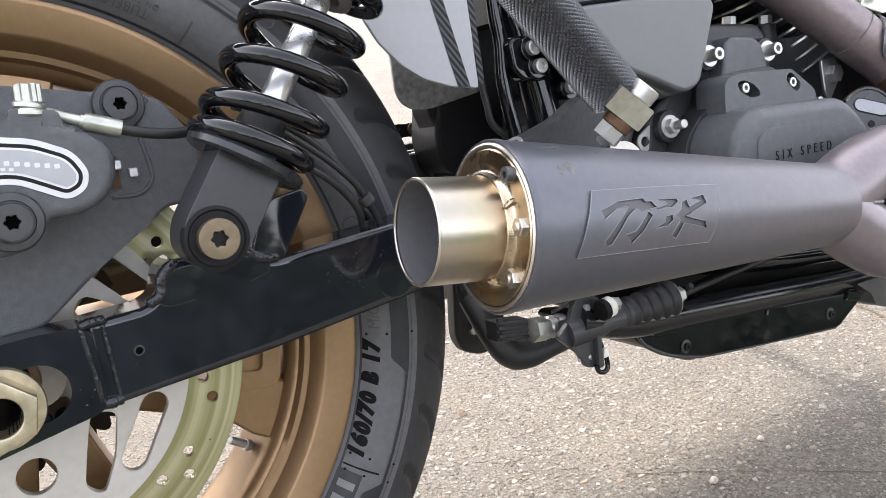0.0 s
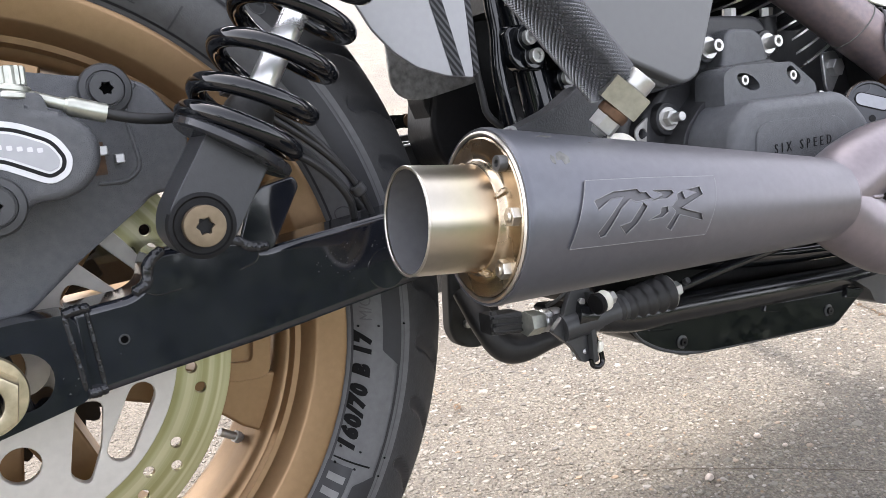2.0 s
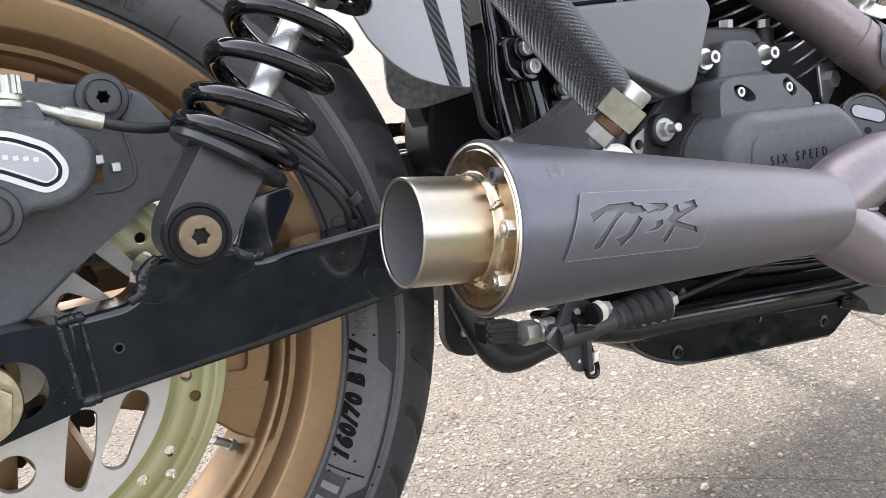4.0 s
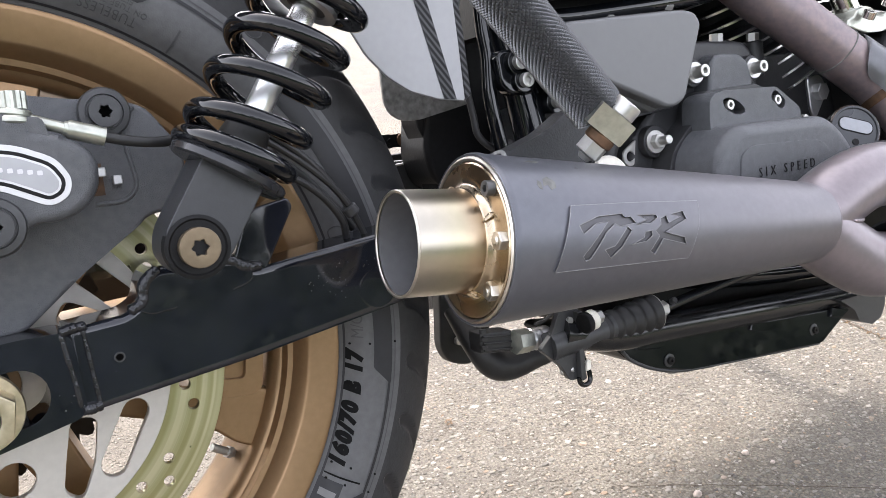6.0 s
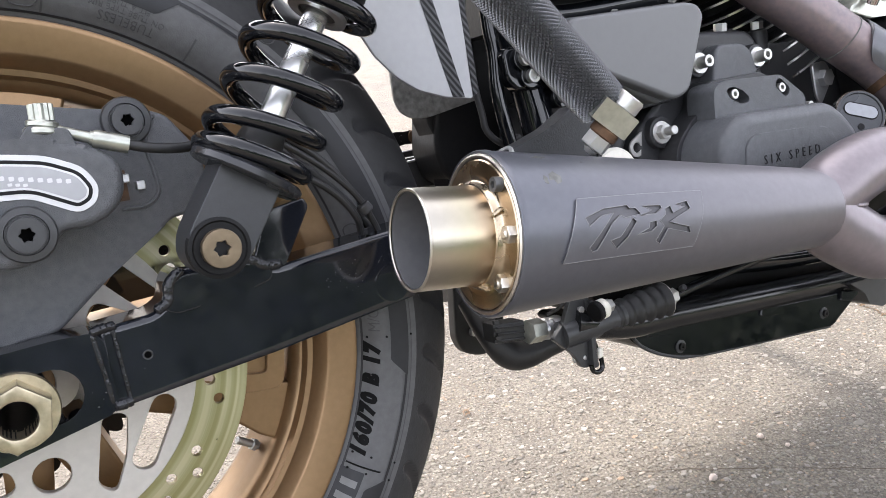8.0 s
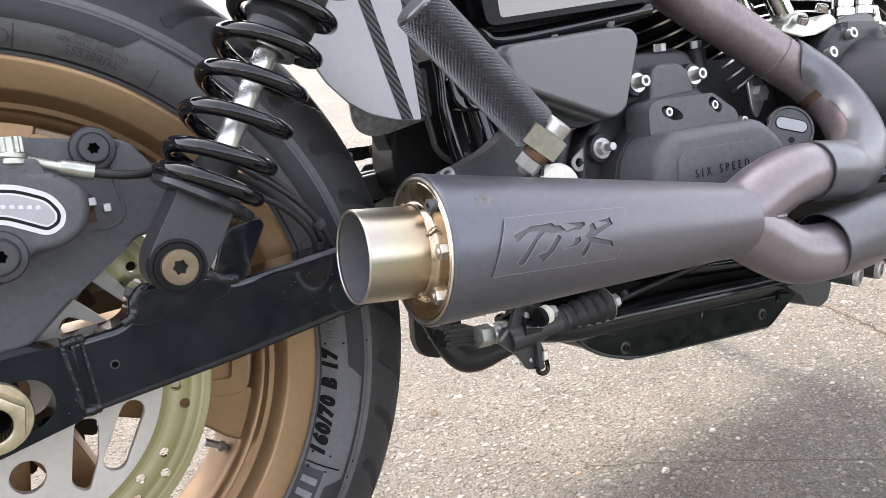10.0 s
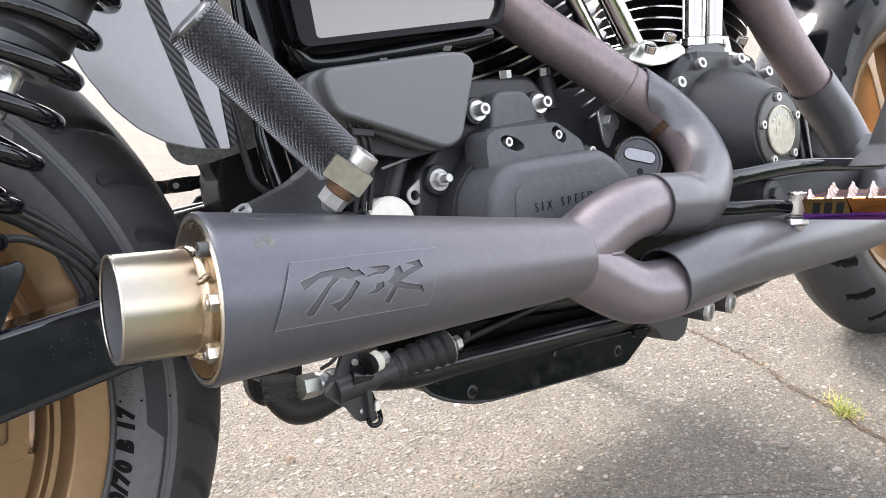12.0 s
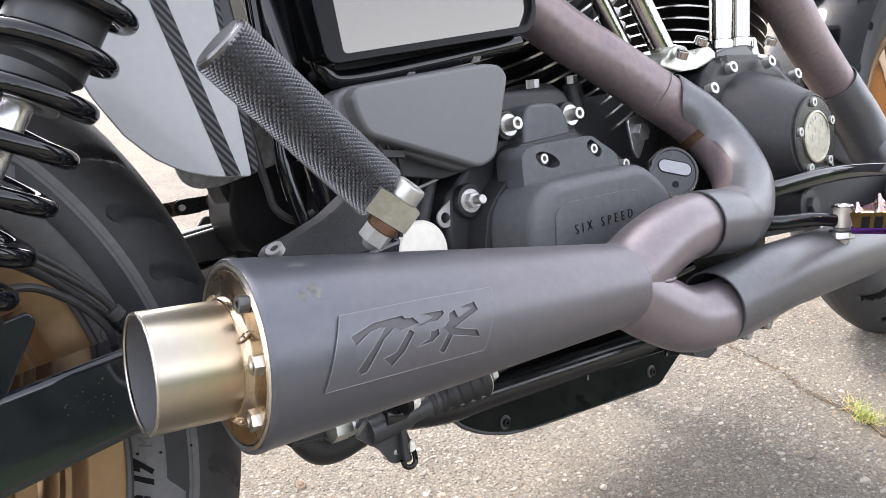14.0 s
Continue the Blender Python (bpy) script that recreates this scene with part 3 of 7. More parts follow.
for pts, r in (([(0.0425, -0.0690, 0.0362), (0.0440, -0.0692, 0.020), (0.0458, -0.0690, 0.004), (0.0468, -0.0688, -0.0100)], 0.0018), ([(0.0540, -0.0664, 0.0370), (0.0552, -0.0668, 0.018), (0.0562, -0.0666, 0.001), (0.0570, -0.0664, -0.0118)], 0.0015), ([(0.080, -0.0650, 0.0398), (0.0885, -0.0655, 0.0445), (0.0915, -0.0655, 0.0555), (0.101, -0.065, 0.0630)], 0.0036), ([(0.128, -0.065, 0.0620), (0.143, -0.0652, 0.0600), (0.152, -0.0652, 0.0545), (0.164, -0.065, 0.0535)], 0.0036), ([(0.0415, -0.0690, 0.0358), (0.048, -0.0680, 0.0372), (0.0565, -0.0660, 0.0372)], 0.0030), ([(0.0465, -0.0685, -0.0105), (0.0520, -0.0675, -0.0110), (0.0580, -0.0660, -0.0105)], 0.0034)):
    part("weld_bead", bead(pts, r, r * 900), WELDPAINT, swingarm, "lumpy painted weld bead", 60)
lug = rounded([(0.0850, 0.0395), (0.0900, 0.0520), (0.0985, 0.0600), (0.1450, 0.0585), (0.1570, 0.0510), (0.1545, 0.0445), (0.1389, 0.0408), (0.1111, 0.0376), (0.0930, 0.0356)], 0.006, 4)
part("lug_pad", prism(bmesh.new(), [lug], -0.003, 0.0011, XZ(-0.0668), 0.0011, 2), ARMPAINT, swingarm, "raised edge of the shock lug")
part("inspection_plug", lathe(bmesh.new(), [(0.0, 0.0002), (0.0122, 0.0002), (0.0132, 0.0004), (0.0142, 0.0002), (0.0146, -0.001)], Matrix.Translation((0.2415, 0, 0.0240)) @ XZ(-0.0670), 40), ARMPAINT, swingarm)
bm = bmesh.new()
prism(bm, [ring_pts(0.0032, 16), ring_pts(0.0021, 16)], -0.001, 0.0004, Matrix.Translation((0.0712, 0, 0.0150)) @ XZ(-0.067), 0.0002, 1)
part("hole_lip", bm, SATIN, swingarm)
# Flat black disc; its colour imitates the dark of a drilled hole.
part("drilled_hole", prism(bmesh.new(), [ring_pts(0.0021, 16)], -0.001, 0.0002, Matrix.Translation((0.0712, 0, 0.0150)) @ XZ(-0.0672)), VOID, swingarm)
DUST = mat("dried dirt specks", (0.06, 0.06, 0.058), 0.8, vary=0.3, stain=90)
rl = random.Random(21)
for cx, cz, spread, count in ((0.205, 0.036, 0.010, 26), (0.24, 0.044, 0.006, 12), (0.15, 0.03, 0.05, 12), (0.03, -0.008, 0.02, 20)):
    verts, faces = [], []
    y = -0.0702 if cx < 0.05 else -0.0671
    for k in range(count):
        x, z, s = cx + rl.gauss(0, spread), cz + rl.gauss(0, spread * 0.6), rl.uniform(0.0002, 0.0006)
        if not -0.008 + 0.165 * (x - 0.05) < z < 0.05 or x < 0.03:
            continue
        n0 = len(verts)
        verts += [(x + s * math.cos(a) * rl.uniform(0.5, 1.3), y - 0.00015, z + s * math.sin(a) * rl.uniform(0.5, 1.3)) for a in (0, 1.05, 2.1, 3.14, 4.2, 5.2)]
        faces.append(tuple(range(n0, n0 + 6)))
    if faces:
        me = bpy.data.meshes.new("dirt_specks")
        me.from_pydata(verts, [], faces)
        me.materials.append(DUST)
        new("dirt_specks", me).parent = swingarm
part("shock_lug", prism(bmesh.new(), [rounded([(0.142, 0.050), (0.156, 0.084), (0.164, 0.0905), (0.186, 0.0945), (0.189, 0.088), (0.166, 0.050)], 0.003, 3)], 0, 0.02, XZ(-0.045), 0.003, 3), ARMPAINT, swingarm)
part("left_arm", prism(bmesh.new(), [arm_poly], 0, 0.03, XZ(0.20)), ARMPAINT, swingarm)
bm = bmesh.new()
tube(bm, spline([(0.46, -0.05, 0.066), (0.47, 0.06, 0.07), (0.46, 0.19, 0.066)], 6), 0.026, 20)
part("pivot_tube", bm, ARMPAINT, swingarm)
# axle
axle = part("axle_nut", lathe(bmesh.new(), [(0.0105, 0.070), (0.0225, 0.070), (0.0232, 0.0715), (0.0225, 0.0745), (0.0105, 0.0745)], Matrix.Translation((-0.0035, 0, 0.0015)) @ XZ(0), 40, True), NUTSTEEL, bike, "tarnished hollow axle nut")
part("hex", prism(bmesh.new(), [ring_pts(0.0198, 6, 0.35), ring_pts(0.0105, 28)], 0.0744, 0.091, Matrix.Translation((-0.0035, 0, 0.0015)) @ XZ(0), 0.0014, 2), NUTSTEEL, axle)
part("axle_tube", lathe(bmesh.new(), [(0.0105, -0.15), (0.0127, -0.15), (0.0127, 0.088), (0.0105, 0.088)], Matrix.Translation((-0.0035, 0, 0.0015)) @ XZ(0), 32, True), SHADE, axle)
part("axle_adjuster", prism(bmesh.new(), [rounded([(0.008, -0.012), (0.020, -0.014), (0.013, 0.017), (0.004, 0.018)], 0.002, 2)], 0.05, 0.066, XZ(0), 0.001, 1), SHADE, axle)

# ---- brake caliper ----
brk = [(-0.09, 0.036), (0.0, 0.034), (0.027, 0.036), (0.060, 0.063), (0.094, 0.086), (0.105, 0.094), (0.120, 0.095), (0.130, 0.104), (0.130, 0.133), (0.112, 0.159), (0.100, 0.164), (0.068, 0.167), (0.02, 0.175), (-0.09, 0.185)]
caliper = part("brake_caliper", prism(bmesh.new(), [rounded(brk, 0.005, 4)], 0, 0.018, XZ(-0.026), 0.003, 3), WRINKLE, bike, "black brake caliper on its bracket")
bm = bmesh.new()
tube(bm, spline([(0.104, -0.0442, 0.160), (0.0985, -0.0444, 0.152), (0.0965, -0.0444, 0.139), (0.0985, -0.0444, 0.125), (0.099, -0.0444, 0.112), (0.091, -0.0444, 0.1045), (0.075, -0.0442, 0.104)], 7), 0.0013, 8)
part("casting_ridge", bm, WRINKLE, caliper)
cb = [(-0.09, 0.160), (0.018, 0.1525), (0.050, 0.1475), (0.067, 0.140), (0.075, 0.130), (0.0735, 0.114), (0.064, 0.103), (0.050, 0.0985), (0.040, 0.0995), (0.033, 0.094), (0.030, 0.086), (0.014, 0.082), (-0.006, 0.085), (-0.09, 0.09)]
part("caliper_body", prism(bmesh.new(), [rounded(cb, 0.008, 4)], 0, 0.05, XZ(-0.040), 0.010, 4), WRINKLE, caliper)
BADGE_OUT = rounded([(-0.05, 0.1475), (0.014, 0.1445), (0.0365, 0.1410), (0.0542, 0.1326), (0.0604, 0.1210), (0.0578, 0.1120), (0.0481, 0.1072), (0.0358, 0.1137), (0.0250, 0.1192), (0.009, 0.1200), (-0.05, 0.1190)], 0.006, 4)
for name, material, d, up, text in (("badge_border", BADGE, 0.0, 0.0012, "silver border of the badge"), ("badge_groove", SHADE, -0.0030, 0.0015, ""), ("badge_line", BADGE, -0.0050, 0.0019, ""), ("badge_field", BADGEGREY, -0.0062, 0.0022, "grey field of the badge")):
    part(name, prism(bmesh.new(), [offset(BADGE_OUT, d)], 0, up, XZ(-0.0898), 0.0002, 1), material, caliper, text)
for k in range(9):
    part("badge_bar", prism(bmesh.new(), [rounded([(0.0, -0.0012), (0.0026, -0.0012), (0.0026, 0.0012), (0.0, 0.0012)], 0.0005, 2)], 0, 0.0003, Matrix.Translation((0.008 + 0.0045 * k, 0, 0.1325 - 0.00085 * k)) @ XZ(-0.0920)), BADGE, caliper)
for k in range(3):
    part("badge_bar", prism(bmesh.new(), [rounded([(0.0, -0.0008), (0.0022, -0.0008), (0.0022, 0.0008), (0.0, 0.0008)], 0.0004, 2)], 0, 0.0003, Matrix.Translation((0.016 + 0.0036 * k, 0, 0.1278 - 0.0006 * k)) @ XZ(-0.0920)), BADGE, caliper)
for x, y, z, r in ((0.0872, -0.044, 0.1576, 0.0148), (0.0199, -0.0895, 0.1005, 0.0155)):
    part("bolt_boss", lathe(bmesh.new(), [(0.0, -0.006), (r, -0.006), (r, 0.004), (r * 0.94, 0.0055), (r * 0.72, 0.006), (r * 0.70, 0.0045), (0.0, 0.0045)], axes((x, y, z), (0, -1, 0)), 36), SATIN, caliper)
    cap_screw((x, y - 0.004, z), (0, -1, 0), r * 0.62, 0.006, SATIN, caliper, "star_bolt", drive="star", label="black star-drive bolt")
part("pad_slot", prism(bmesh.new(), [[(0.066, 0.109), (0.081, 0.109), (0.081, 0.128), (0.066, 0.128)]], 0, 0.001, XZ(-0.0442)), RUST, caliper)
for x, z in ((0.0775, 0.1200), (0.0860, 0.1145)):
    part("pad_pin", prism(bmesh.new(), [rounded([(0, 0), (0.0054, 0), (0.0054, 0.0056), (0, 0.0056)], 0.001, 2)], 0, 0.004, Matrix.Translation((x, 0, z)) @ XZ(-0.044), 0.0006, 1), ALLOY, caliper, "bright pad pin")
# banjo and hose
part("hose_boss", prism(bmesh.new(), [rounded([(0.022, 0.142), (0.055, 0.138), (0.051, 0.1545), (0.030, 0.158)], 0.003, 3)], 0, 0.022, XZ(-0.066), 0.003, 2), WRINKLE, caliper)
bm = bmesh.new()
cyl(bm, (0.0385, -0.080, 0.1565), (0.0392, -0.080, 0.1600), 0.0085, 24, bev=0.0008)
prism(bm, [star(0.0066, 12, 0.86)], 0.0, 0.0095, axes((0.0392, -0.080, 0.1600), (0.04, 0, 1)), 0.0005, 1)
cyl(bm, (0.038, -0.080, 0.1525), (0.0385, -0.080, 0.1565), 0.0098, 24, bev=0.001)
part("banjo_bolt", bm, YELLOWZINC, caliper, "zinc banjo bolt")
bm = bmesh.new()
tube(bm, spline([(0.044, -0.081, 0.1545), (0.052, -0.0815, 0.1515), (0.063, -0.082, 0.1475)], 5), 0.0032, 14)
tube(bm, spline([(0.061, -0.082, 0.1482), (0.0635, -0.082, 0.1474), (0.064, -0.082, 0.1472), (0.081, -0.0825, 0.1418)], 4), [0.004] * 4 + [0.0048] * 4 + [0.0052] * 4 + [0.0050], 14)
part("hose_ferrule", bm, YELLOWZINC, caliper, "crimped metal hose end")
bm = bmesh.new()
tube(bm, spline([(0.080, -0.0825, 0.1421), (0.093, -0.082, 0.1385), (0.108, -0.080, 0.1365), (0.130, -0.072, 0.1365), (0.165, -0.055, 0.131), (0.195, -0.045, 0.115), (0.220, -0.045, 0.090), (0.240, -0.040, 0.065)], 8), 0.0031, 12)
part("brake_hose", bm, RUBBER, caliper)

# ---- rear shock ----
S0, SD = Vector((0.1115, -0.112, 0.078)), Vector((0.6555, -0.0196, 1.0)).normalized()
def along(s):
    return S0 + SD * s
SM = axes((0.1129, -0.1112, 0.078), SD)
cl = [(0.0, -0.0185), (0.0130, -0.0130), (0.0185, 0.0), (0.0190, 0.0445), (-0.0180, 0.0445), (-0.0185, 0.0), (-0.0130, -0.0130)]
CM = Matrix.Translation((S0.x, 0, S0.z)) @ Matrix.Rotation(math.atan2(SD.x, SD.z), 4, "Y") @ XZ(0)
shock = part("rear_shock", prism(bmesh.new(), [rounded(cl, [0.007, 0.007, 0.007, 0.001, 0.001, 0.007, 0.007], 5)], 0.092, 0.128, CM, 0.0045, 5), mat("semi-gloss black clevis paint", (0.022, 0.023, 0.026), 0.3, vary=0.2, bump=0.06, bscale=900), bike, "black coil-over rear shock absorber")
part("mount_bushing", lathe(bmesh.new(), [(0.0, 0.120), (0.0175, 0.120), (0.0175, 0.1288), (0.0155, 0.1292), (0.0145, 0.1285), (0.0, 0.1285)], Matrix.Translation((S0.x, 0, S0.z)) @ XZ(0), 40), SHADE, shock)
cap_screw((S0.x, -0.1285, S0.z), (0, -1, 0), 0.0110, 0.0055, BOLTBRONZE, shock, "mount_bolt", drive="star", label="bronzed star-drive mounting bolt")
part("recess", prism(bmesh.new(), [star(0.0048)], 0.0, 0.0030, axes((S0.x, -0.1285, S0.z), (0, -1, 0))), SHADE, shock)
part("spring_perch", lathe(bmesh.new(), [(0.0, 0.0425), (0.0320, 0.0425), (0.0336, 0.0436), (0.0338, 0.0470), (0.0325, 0.0485), (0.0, 0.0485)], SM, 64), DAMPER, shock, "satin black lower spring seat")
part("bump_stop", lathe(bmesh.new(), [(0.0, 0.046), (0.0150, 0.046), (0.0140, 0.066), (0.0125, 0.073), (0.0, 0.073)], SM, 32), RUBBER, shock)
part("shaft", lathe(bmesh.new(), [(0.0, 0.05), (0.0076, 0.05), (0.0076, 0.20), (0.0, 0.20)], SM, 32), mat("hard chrome rod", (0.82, 0.82, 0.82), 0.3, metal=0.9, vary=0.05), shock, "chromed damper shaft")
part("damper_body", lathe(bmesh.new(), [(0.0, 0.152), (0.0165, 0.152), (0.0175, 0.154), (0.0195, 0.166), (0.0235, 0.170), (0.0235, 0.36), (0.0, 0.36)], SM, 40), SATIN, shock)
part("snap_ring", lathe(bmesh.new(), [(0.012, 0.1505), (0.0185, 0.1505), (0.0185, 0.1535), (0.012, 0.1535)], SM, 40, True), ALLOY, shock)
CA, CD = Vector((0.1421, -0.1121, 0.1226)), Vector((0.6555, -0.0196, 1.0)).normalized()
CU = Vector((0, 1, 0)).cross(CD).normalized()
CV = CD.cross(CU)
pts = []
for i in range(int(7.4 * 40) + 1):
    k = -0.8 + i / 40
    rise = 0.0262 * (k if k > 0.3 else 0.3 + (k - 0.3) * 0.45)
    a = 5.9831 + 2 * math.pi * k
    pts.append(CA + CD * rise + (CU * math.cos(a) + CV * math.sin(a)) * 0.0309)
part("coil_spring", tube(bmesh.new(), pts, 0.0053, 16), GLOSS, shock, "thick gloss black coil spring", 60)
# ---- exhaust ----
A0, A1 = Vector((0.245, -0.1678, 0.0622)), Vector((0.53, -0.1852, 0.0315))
AD = (A1 - A0).normalized()
AL = (A1 - A0).length
AM = axes(A0, AD)
def muf(s, r, deg):
    """A point round the muffler: s along, r out, deg from its right-hand side upwards."""
    up = (Vector((0, 0, 1)) - AD * AD.z).normalized()
    side = up.cross(AD) * -1
    if side.y > 0:
        side = -side
    return A0 + AD * s + (side * math.cos(radians(deg)) + up * math.sin(radians(deg))) * r
def mr(s):
    return 0.0517 + (0.0311 - 0.0517) * s / AL
E0 = 0.0125  # the muffler's rear end
body = [(0.0485, E0 - 0.0005), (0.0502, E0 - 0.0012), (0.0509, E0 + 0.0005), (0.0510, E0 + 0.003)] + [(mr(s), s) for s in [E0 + 0.004 + (AL + 0.008 - E0) * i / 24 for i in range(25)]] + [(mr(AL + 0.012) - 0.0025, AL + 0.0140), (0.018, AL + 0.0145)]
EM = AM @ Matrix.Translation((0, 0, E0))
exhaust = part("exhaust", lathe(bmesh.new(), body, AM, 96), CERAMIC, bike, "grey ceramic-coated two-into-one exhaust with a tapered muffler")
part("end_ring", lathe(bmesh.new(), [(0.0458, 0.004), (0.0461, -0.0014), (0.0475, -0.0022), (0.0488, -0.0014), (0.0492, 0.004)], EM, 80, True), STEEL, exhaust, "bright end ring")
part("end_cap", lathe(bmesh.new(), [(0.0300, -0.0075), (0.0312, -0.0068), (0.0322, -0.0046), (0.0340, -0.0030), (0.0375, -0.0024), (0.0446, -0.0020), (0.0455, -0.0013), (0.0457, 0.0030)], EM, 80), CAPGOLD, exhaust, "heat-tinted end cap")
part("outlet_lip", lathe(bmesh.new(), [(0.0296 + 0.0008 * math.cos(a), -0.0476 + 0.0008 * math.sin(a)) for a in (2 * math.pi * i / 8 for i in range(8))], EM, 72, True), STEEL, exhaust, "bright turned lip")
part("outlet", shell(bmesh.new(), [A0 + AD * (E0 + s) for s in (-0.0475, -0.046, -0.02, 0.006, 0.03, 0.12)], [0.0298, 0.0303, 0.0303, 0.0303, 0.0303, 0.0303], 0.0014, 72), TIP, exhaust, "polished outlet tube with gold heat tint", 40)
part("baffle", lathe(bmesh.new(), [(0.0, 0.10), (0.0286, 0.10), (0.0286, -0.0462), (0.0289, -0.0468)], EM, 64), mat("sooty steel", (0.14, 0.14, 0.145), 0.55, metal=0.3), exhaust)
for k in (0, 1, 4, 7):
    d = 4 + 45 * k
    at = muf(E0 - 0.0021, 0.0395, d)
    if k == 1:
        cap_screw(muf(E0 - 0.002, 0.0412, d - 1), -AD, 0.0044, 0.0052, GREYED, exhaust, "cap_screw")
    else:
        nut(at, -AD, 0.0055, 0.0048, STEEL, exhaust, "lock_nut", tip=0.0012, label="bright lock nut", turn=0.4 * k)
for k in range(4):
    d = 27 + 90 * k - (6 if k == 3 else 0)
    bm = bmesh.new()
    tube(bm, spline([muf(E0 - 0.0085, 0.0308, d - 3), muf(E0 - 0.0055, 0.0325, d), muf(E0 - 0.0028, 0.0350, d + 3)], 5), [0.0006, 0.0012, 0.0016, 0.0018, 0.0016, 0.0016, 0.0019, 0.0019, 0.0016, 0.0012, 0.0006], 8)
    part("weld_blob", bm, CAPGOLD, exhaust, "straw-tinted weld blob")
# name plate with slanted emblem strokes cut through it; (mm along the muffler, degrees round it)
def plate_patch(loops, lift, depth):
    bm = bmesh.new()
    loops = [[(u / 1000, radians(v) * 0.045) for u, v in lp] for lp in loops]
    prism(bm, loops, lift - depth, lift, Matrix())
    for k in range(1, 16):
        bmesh.ops.bisect_plane(bm, geom=bm.verts[:] + bm.edges[:] + bm.faces[:], plane_co=(0, -0.024 + 0.0032 * k, 0), plane_no=(0, 1, 0))
    bmesh.ops.triangulate(bm, faces=bm.faces[:])
    for v in bm.verts:
        v.co = muf(v.co.x, mr(v.co.x) + v.co.z, math.degrees(v.co.y / 0.045))
    return bm
strokes = [
    [(53.8, 11.2), (68.5, 17.0), (86.9, 18.8), (88.9, 16.1), (93.2, 16.7), (97.1, 11.7), (84.4, 9.4), (80.5, 11.5), (73.7, 5.8), (62.4, -11.7), (58.8, -12.8), (56.5, -9.3), (75.7, 13.7), (66.1, 11.8), (56.6, 5.1)],
    [(90.0, 9.3), (93.2, 6.4), (85.8, -4.8), (77.5, -12.6), (75.4, -9.7), (72.1, -5.9), (80.0, -3.7)],
    [(98.8, 17.6), (113.9, 17.6), (115.0, 15.3), (108.8, 11.2), (96.2, 10.3), (106.6, 14.0)],
    [(103.6, 5.0), (109.2, 5.7), (109.6, 1.5), (105.0, -2.2), (92.9, -3.9), (102.6, 0.7)],
    [(117.2, 14.6), (122.2, 16.9), (123.6, 11.0), (134.2, 15.7), (126.6, 17.7), (137.1, 20.4), (139.1, 13.6), (120.5, 3.8), (136.8, -1.0), (138.3, -6.8), (118.6, -1.1), (112.5, -12.8), (108.3, -10.1), (115.3, 1.3), (111.8, 5.3), (116.9, 9.9)],
]
rim_line = [(38.5, -18.3), (44.5, 4.0), (50.6, 24.5), (101, 27.3), (152.8, 29.4), (149.5, 8.3), (142.5, -19.2), (90, -18.6)]
# Lighter than the coating, so worn edges look as if they catch light.
EDGE = mat("worn edge with painted highlight", (0.20, 0.197, 0.203), 0.3, metal=0.7)
closed = rim_line + rim_line[:1]
rim_pts = [(u0 + (u1 - u0) * k / 12, v0 + (v1 - v0) * k / 12) for (u0, v0), (u1, v1) in zip(closed, closed[1:]) for k in range(12)]
rim_pts.append(rim_pts[0])
part("plate_edge", tube(bmesh.new(), [muf(u / 1000, mr(u / 1000) + 0.0012, v) for u, v in rim_pts], 0.0003, 6), EDGE, exhaust, "worn edge of the plate, brightened as a highlight")
part("name_plate", plate_patch([rim_line] + strokes, 0.0014, 0.0022), CERAMIC, exhaust, "raised plate with an emblem cut into it", 50)
# Recess floors are the coating's grey, painted darker for the shade inside.
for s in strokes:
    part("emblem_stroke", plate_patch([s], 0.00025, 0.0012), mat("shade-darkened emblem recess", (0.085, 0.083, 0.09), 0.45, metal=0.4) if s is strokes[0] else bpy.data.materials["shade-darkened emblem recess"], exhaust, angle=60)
# Thin bright tubes stand in for the highlight along the stroke edges.
for s in strokes:
    ring = [(u0 + (u1 - u0) * k / 4, v0 + (v1 - v0) * k / 4) for (u0, v0), (u1, v1) in zip(s, s[1:] + s[:1]) for k in range(4)]
    part("stroke_edge", tube(bmesh.new(), [muf(u / 1000, mr(u / 1000) + 0.0012, v) for u, v in ring + ring[:1]], 0.00035, 6), EDGE, exhaust, "worn edge of the cut emblem, brightened as a highlight", 60)
SCUFF = mat("scuffed coating", (0.105, 0.105, 0.098), 0.65, vary=0.5, stain=300)
for lp in ([(37.5, 40), (39, 46), (43, 49), (47, 44), (46, 39), (42, 37), (41, 41)], [(33.5, 41), (35, 45), (36.8, 43), (36, 37), (34, 38)], [(36, 66), (41, 70), (48, 69), (44, 66), (40, 67)], [(70, 62), (71, 63.5), (72.5, 62.4)], [(96, -20), (98, -19), (99, -20.4)]):
    part("scuff", plate_patch([lp], 0.00012, 0.0006), SCUFF, exhaust, "pale scuff mark", 60)
# collector
def pipe(name, pts, r, material, label="", n=10, seg=32, wall=0.0015):
    line = spline(pts, n)
    if isinstance(r, (list, tuple)):
        rs = [r[0] + 0 * i for i in range(len(line))]
        for i in range(len(line)):
            f = i / (len(line) - 1) * (len(r) - 1)
            k = min(int(f), len(r) - 2)
            rs[i] = r[k] + (r[k + 1] - r[k]) * (f - k)
        r = rs
    return part(name, shell(bmesh.new(), line, r, wall, seg), material, exhaust, label, 40)
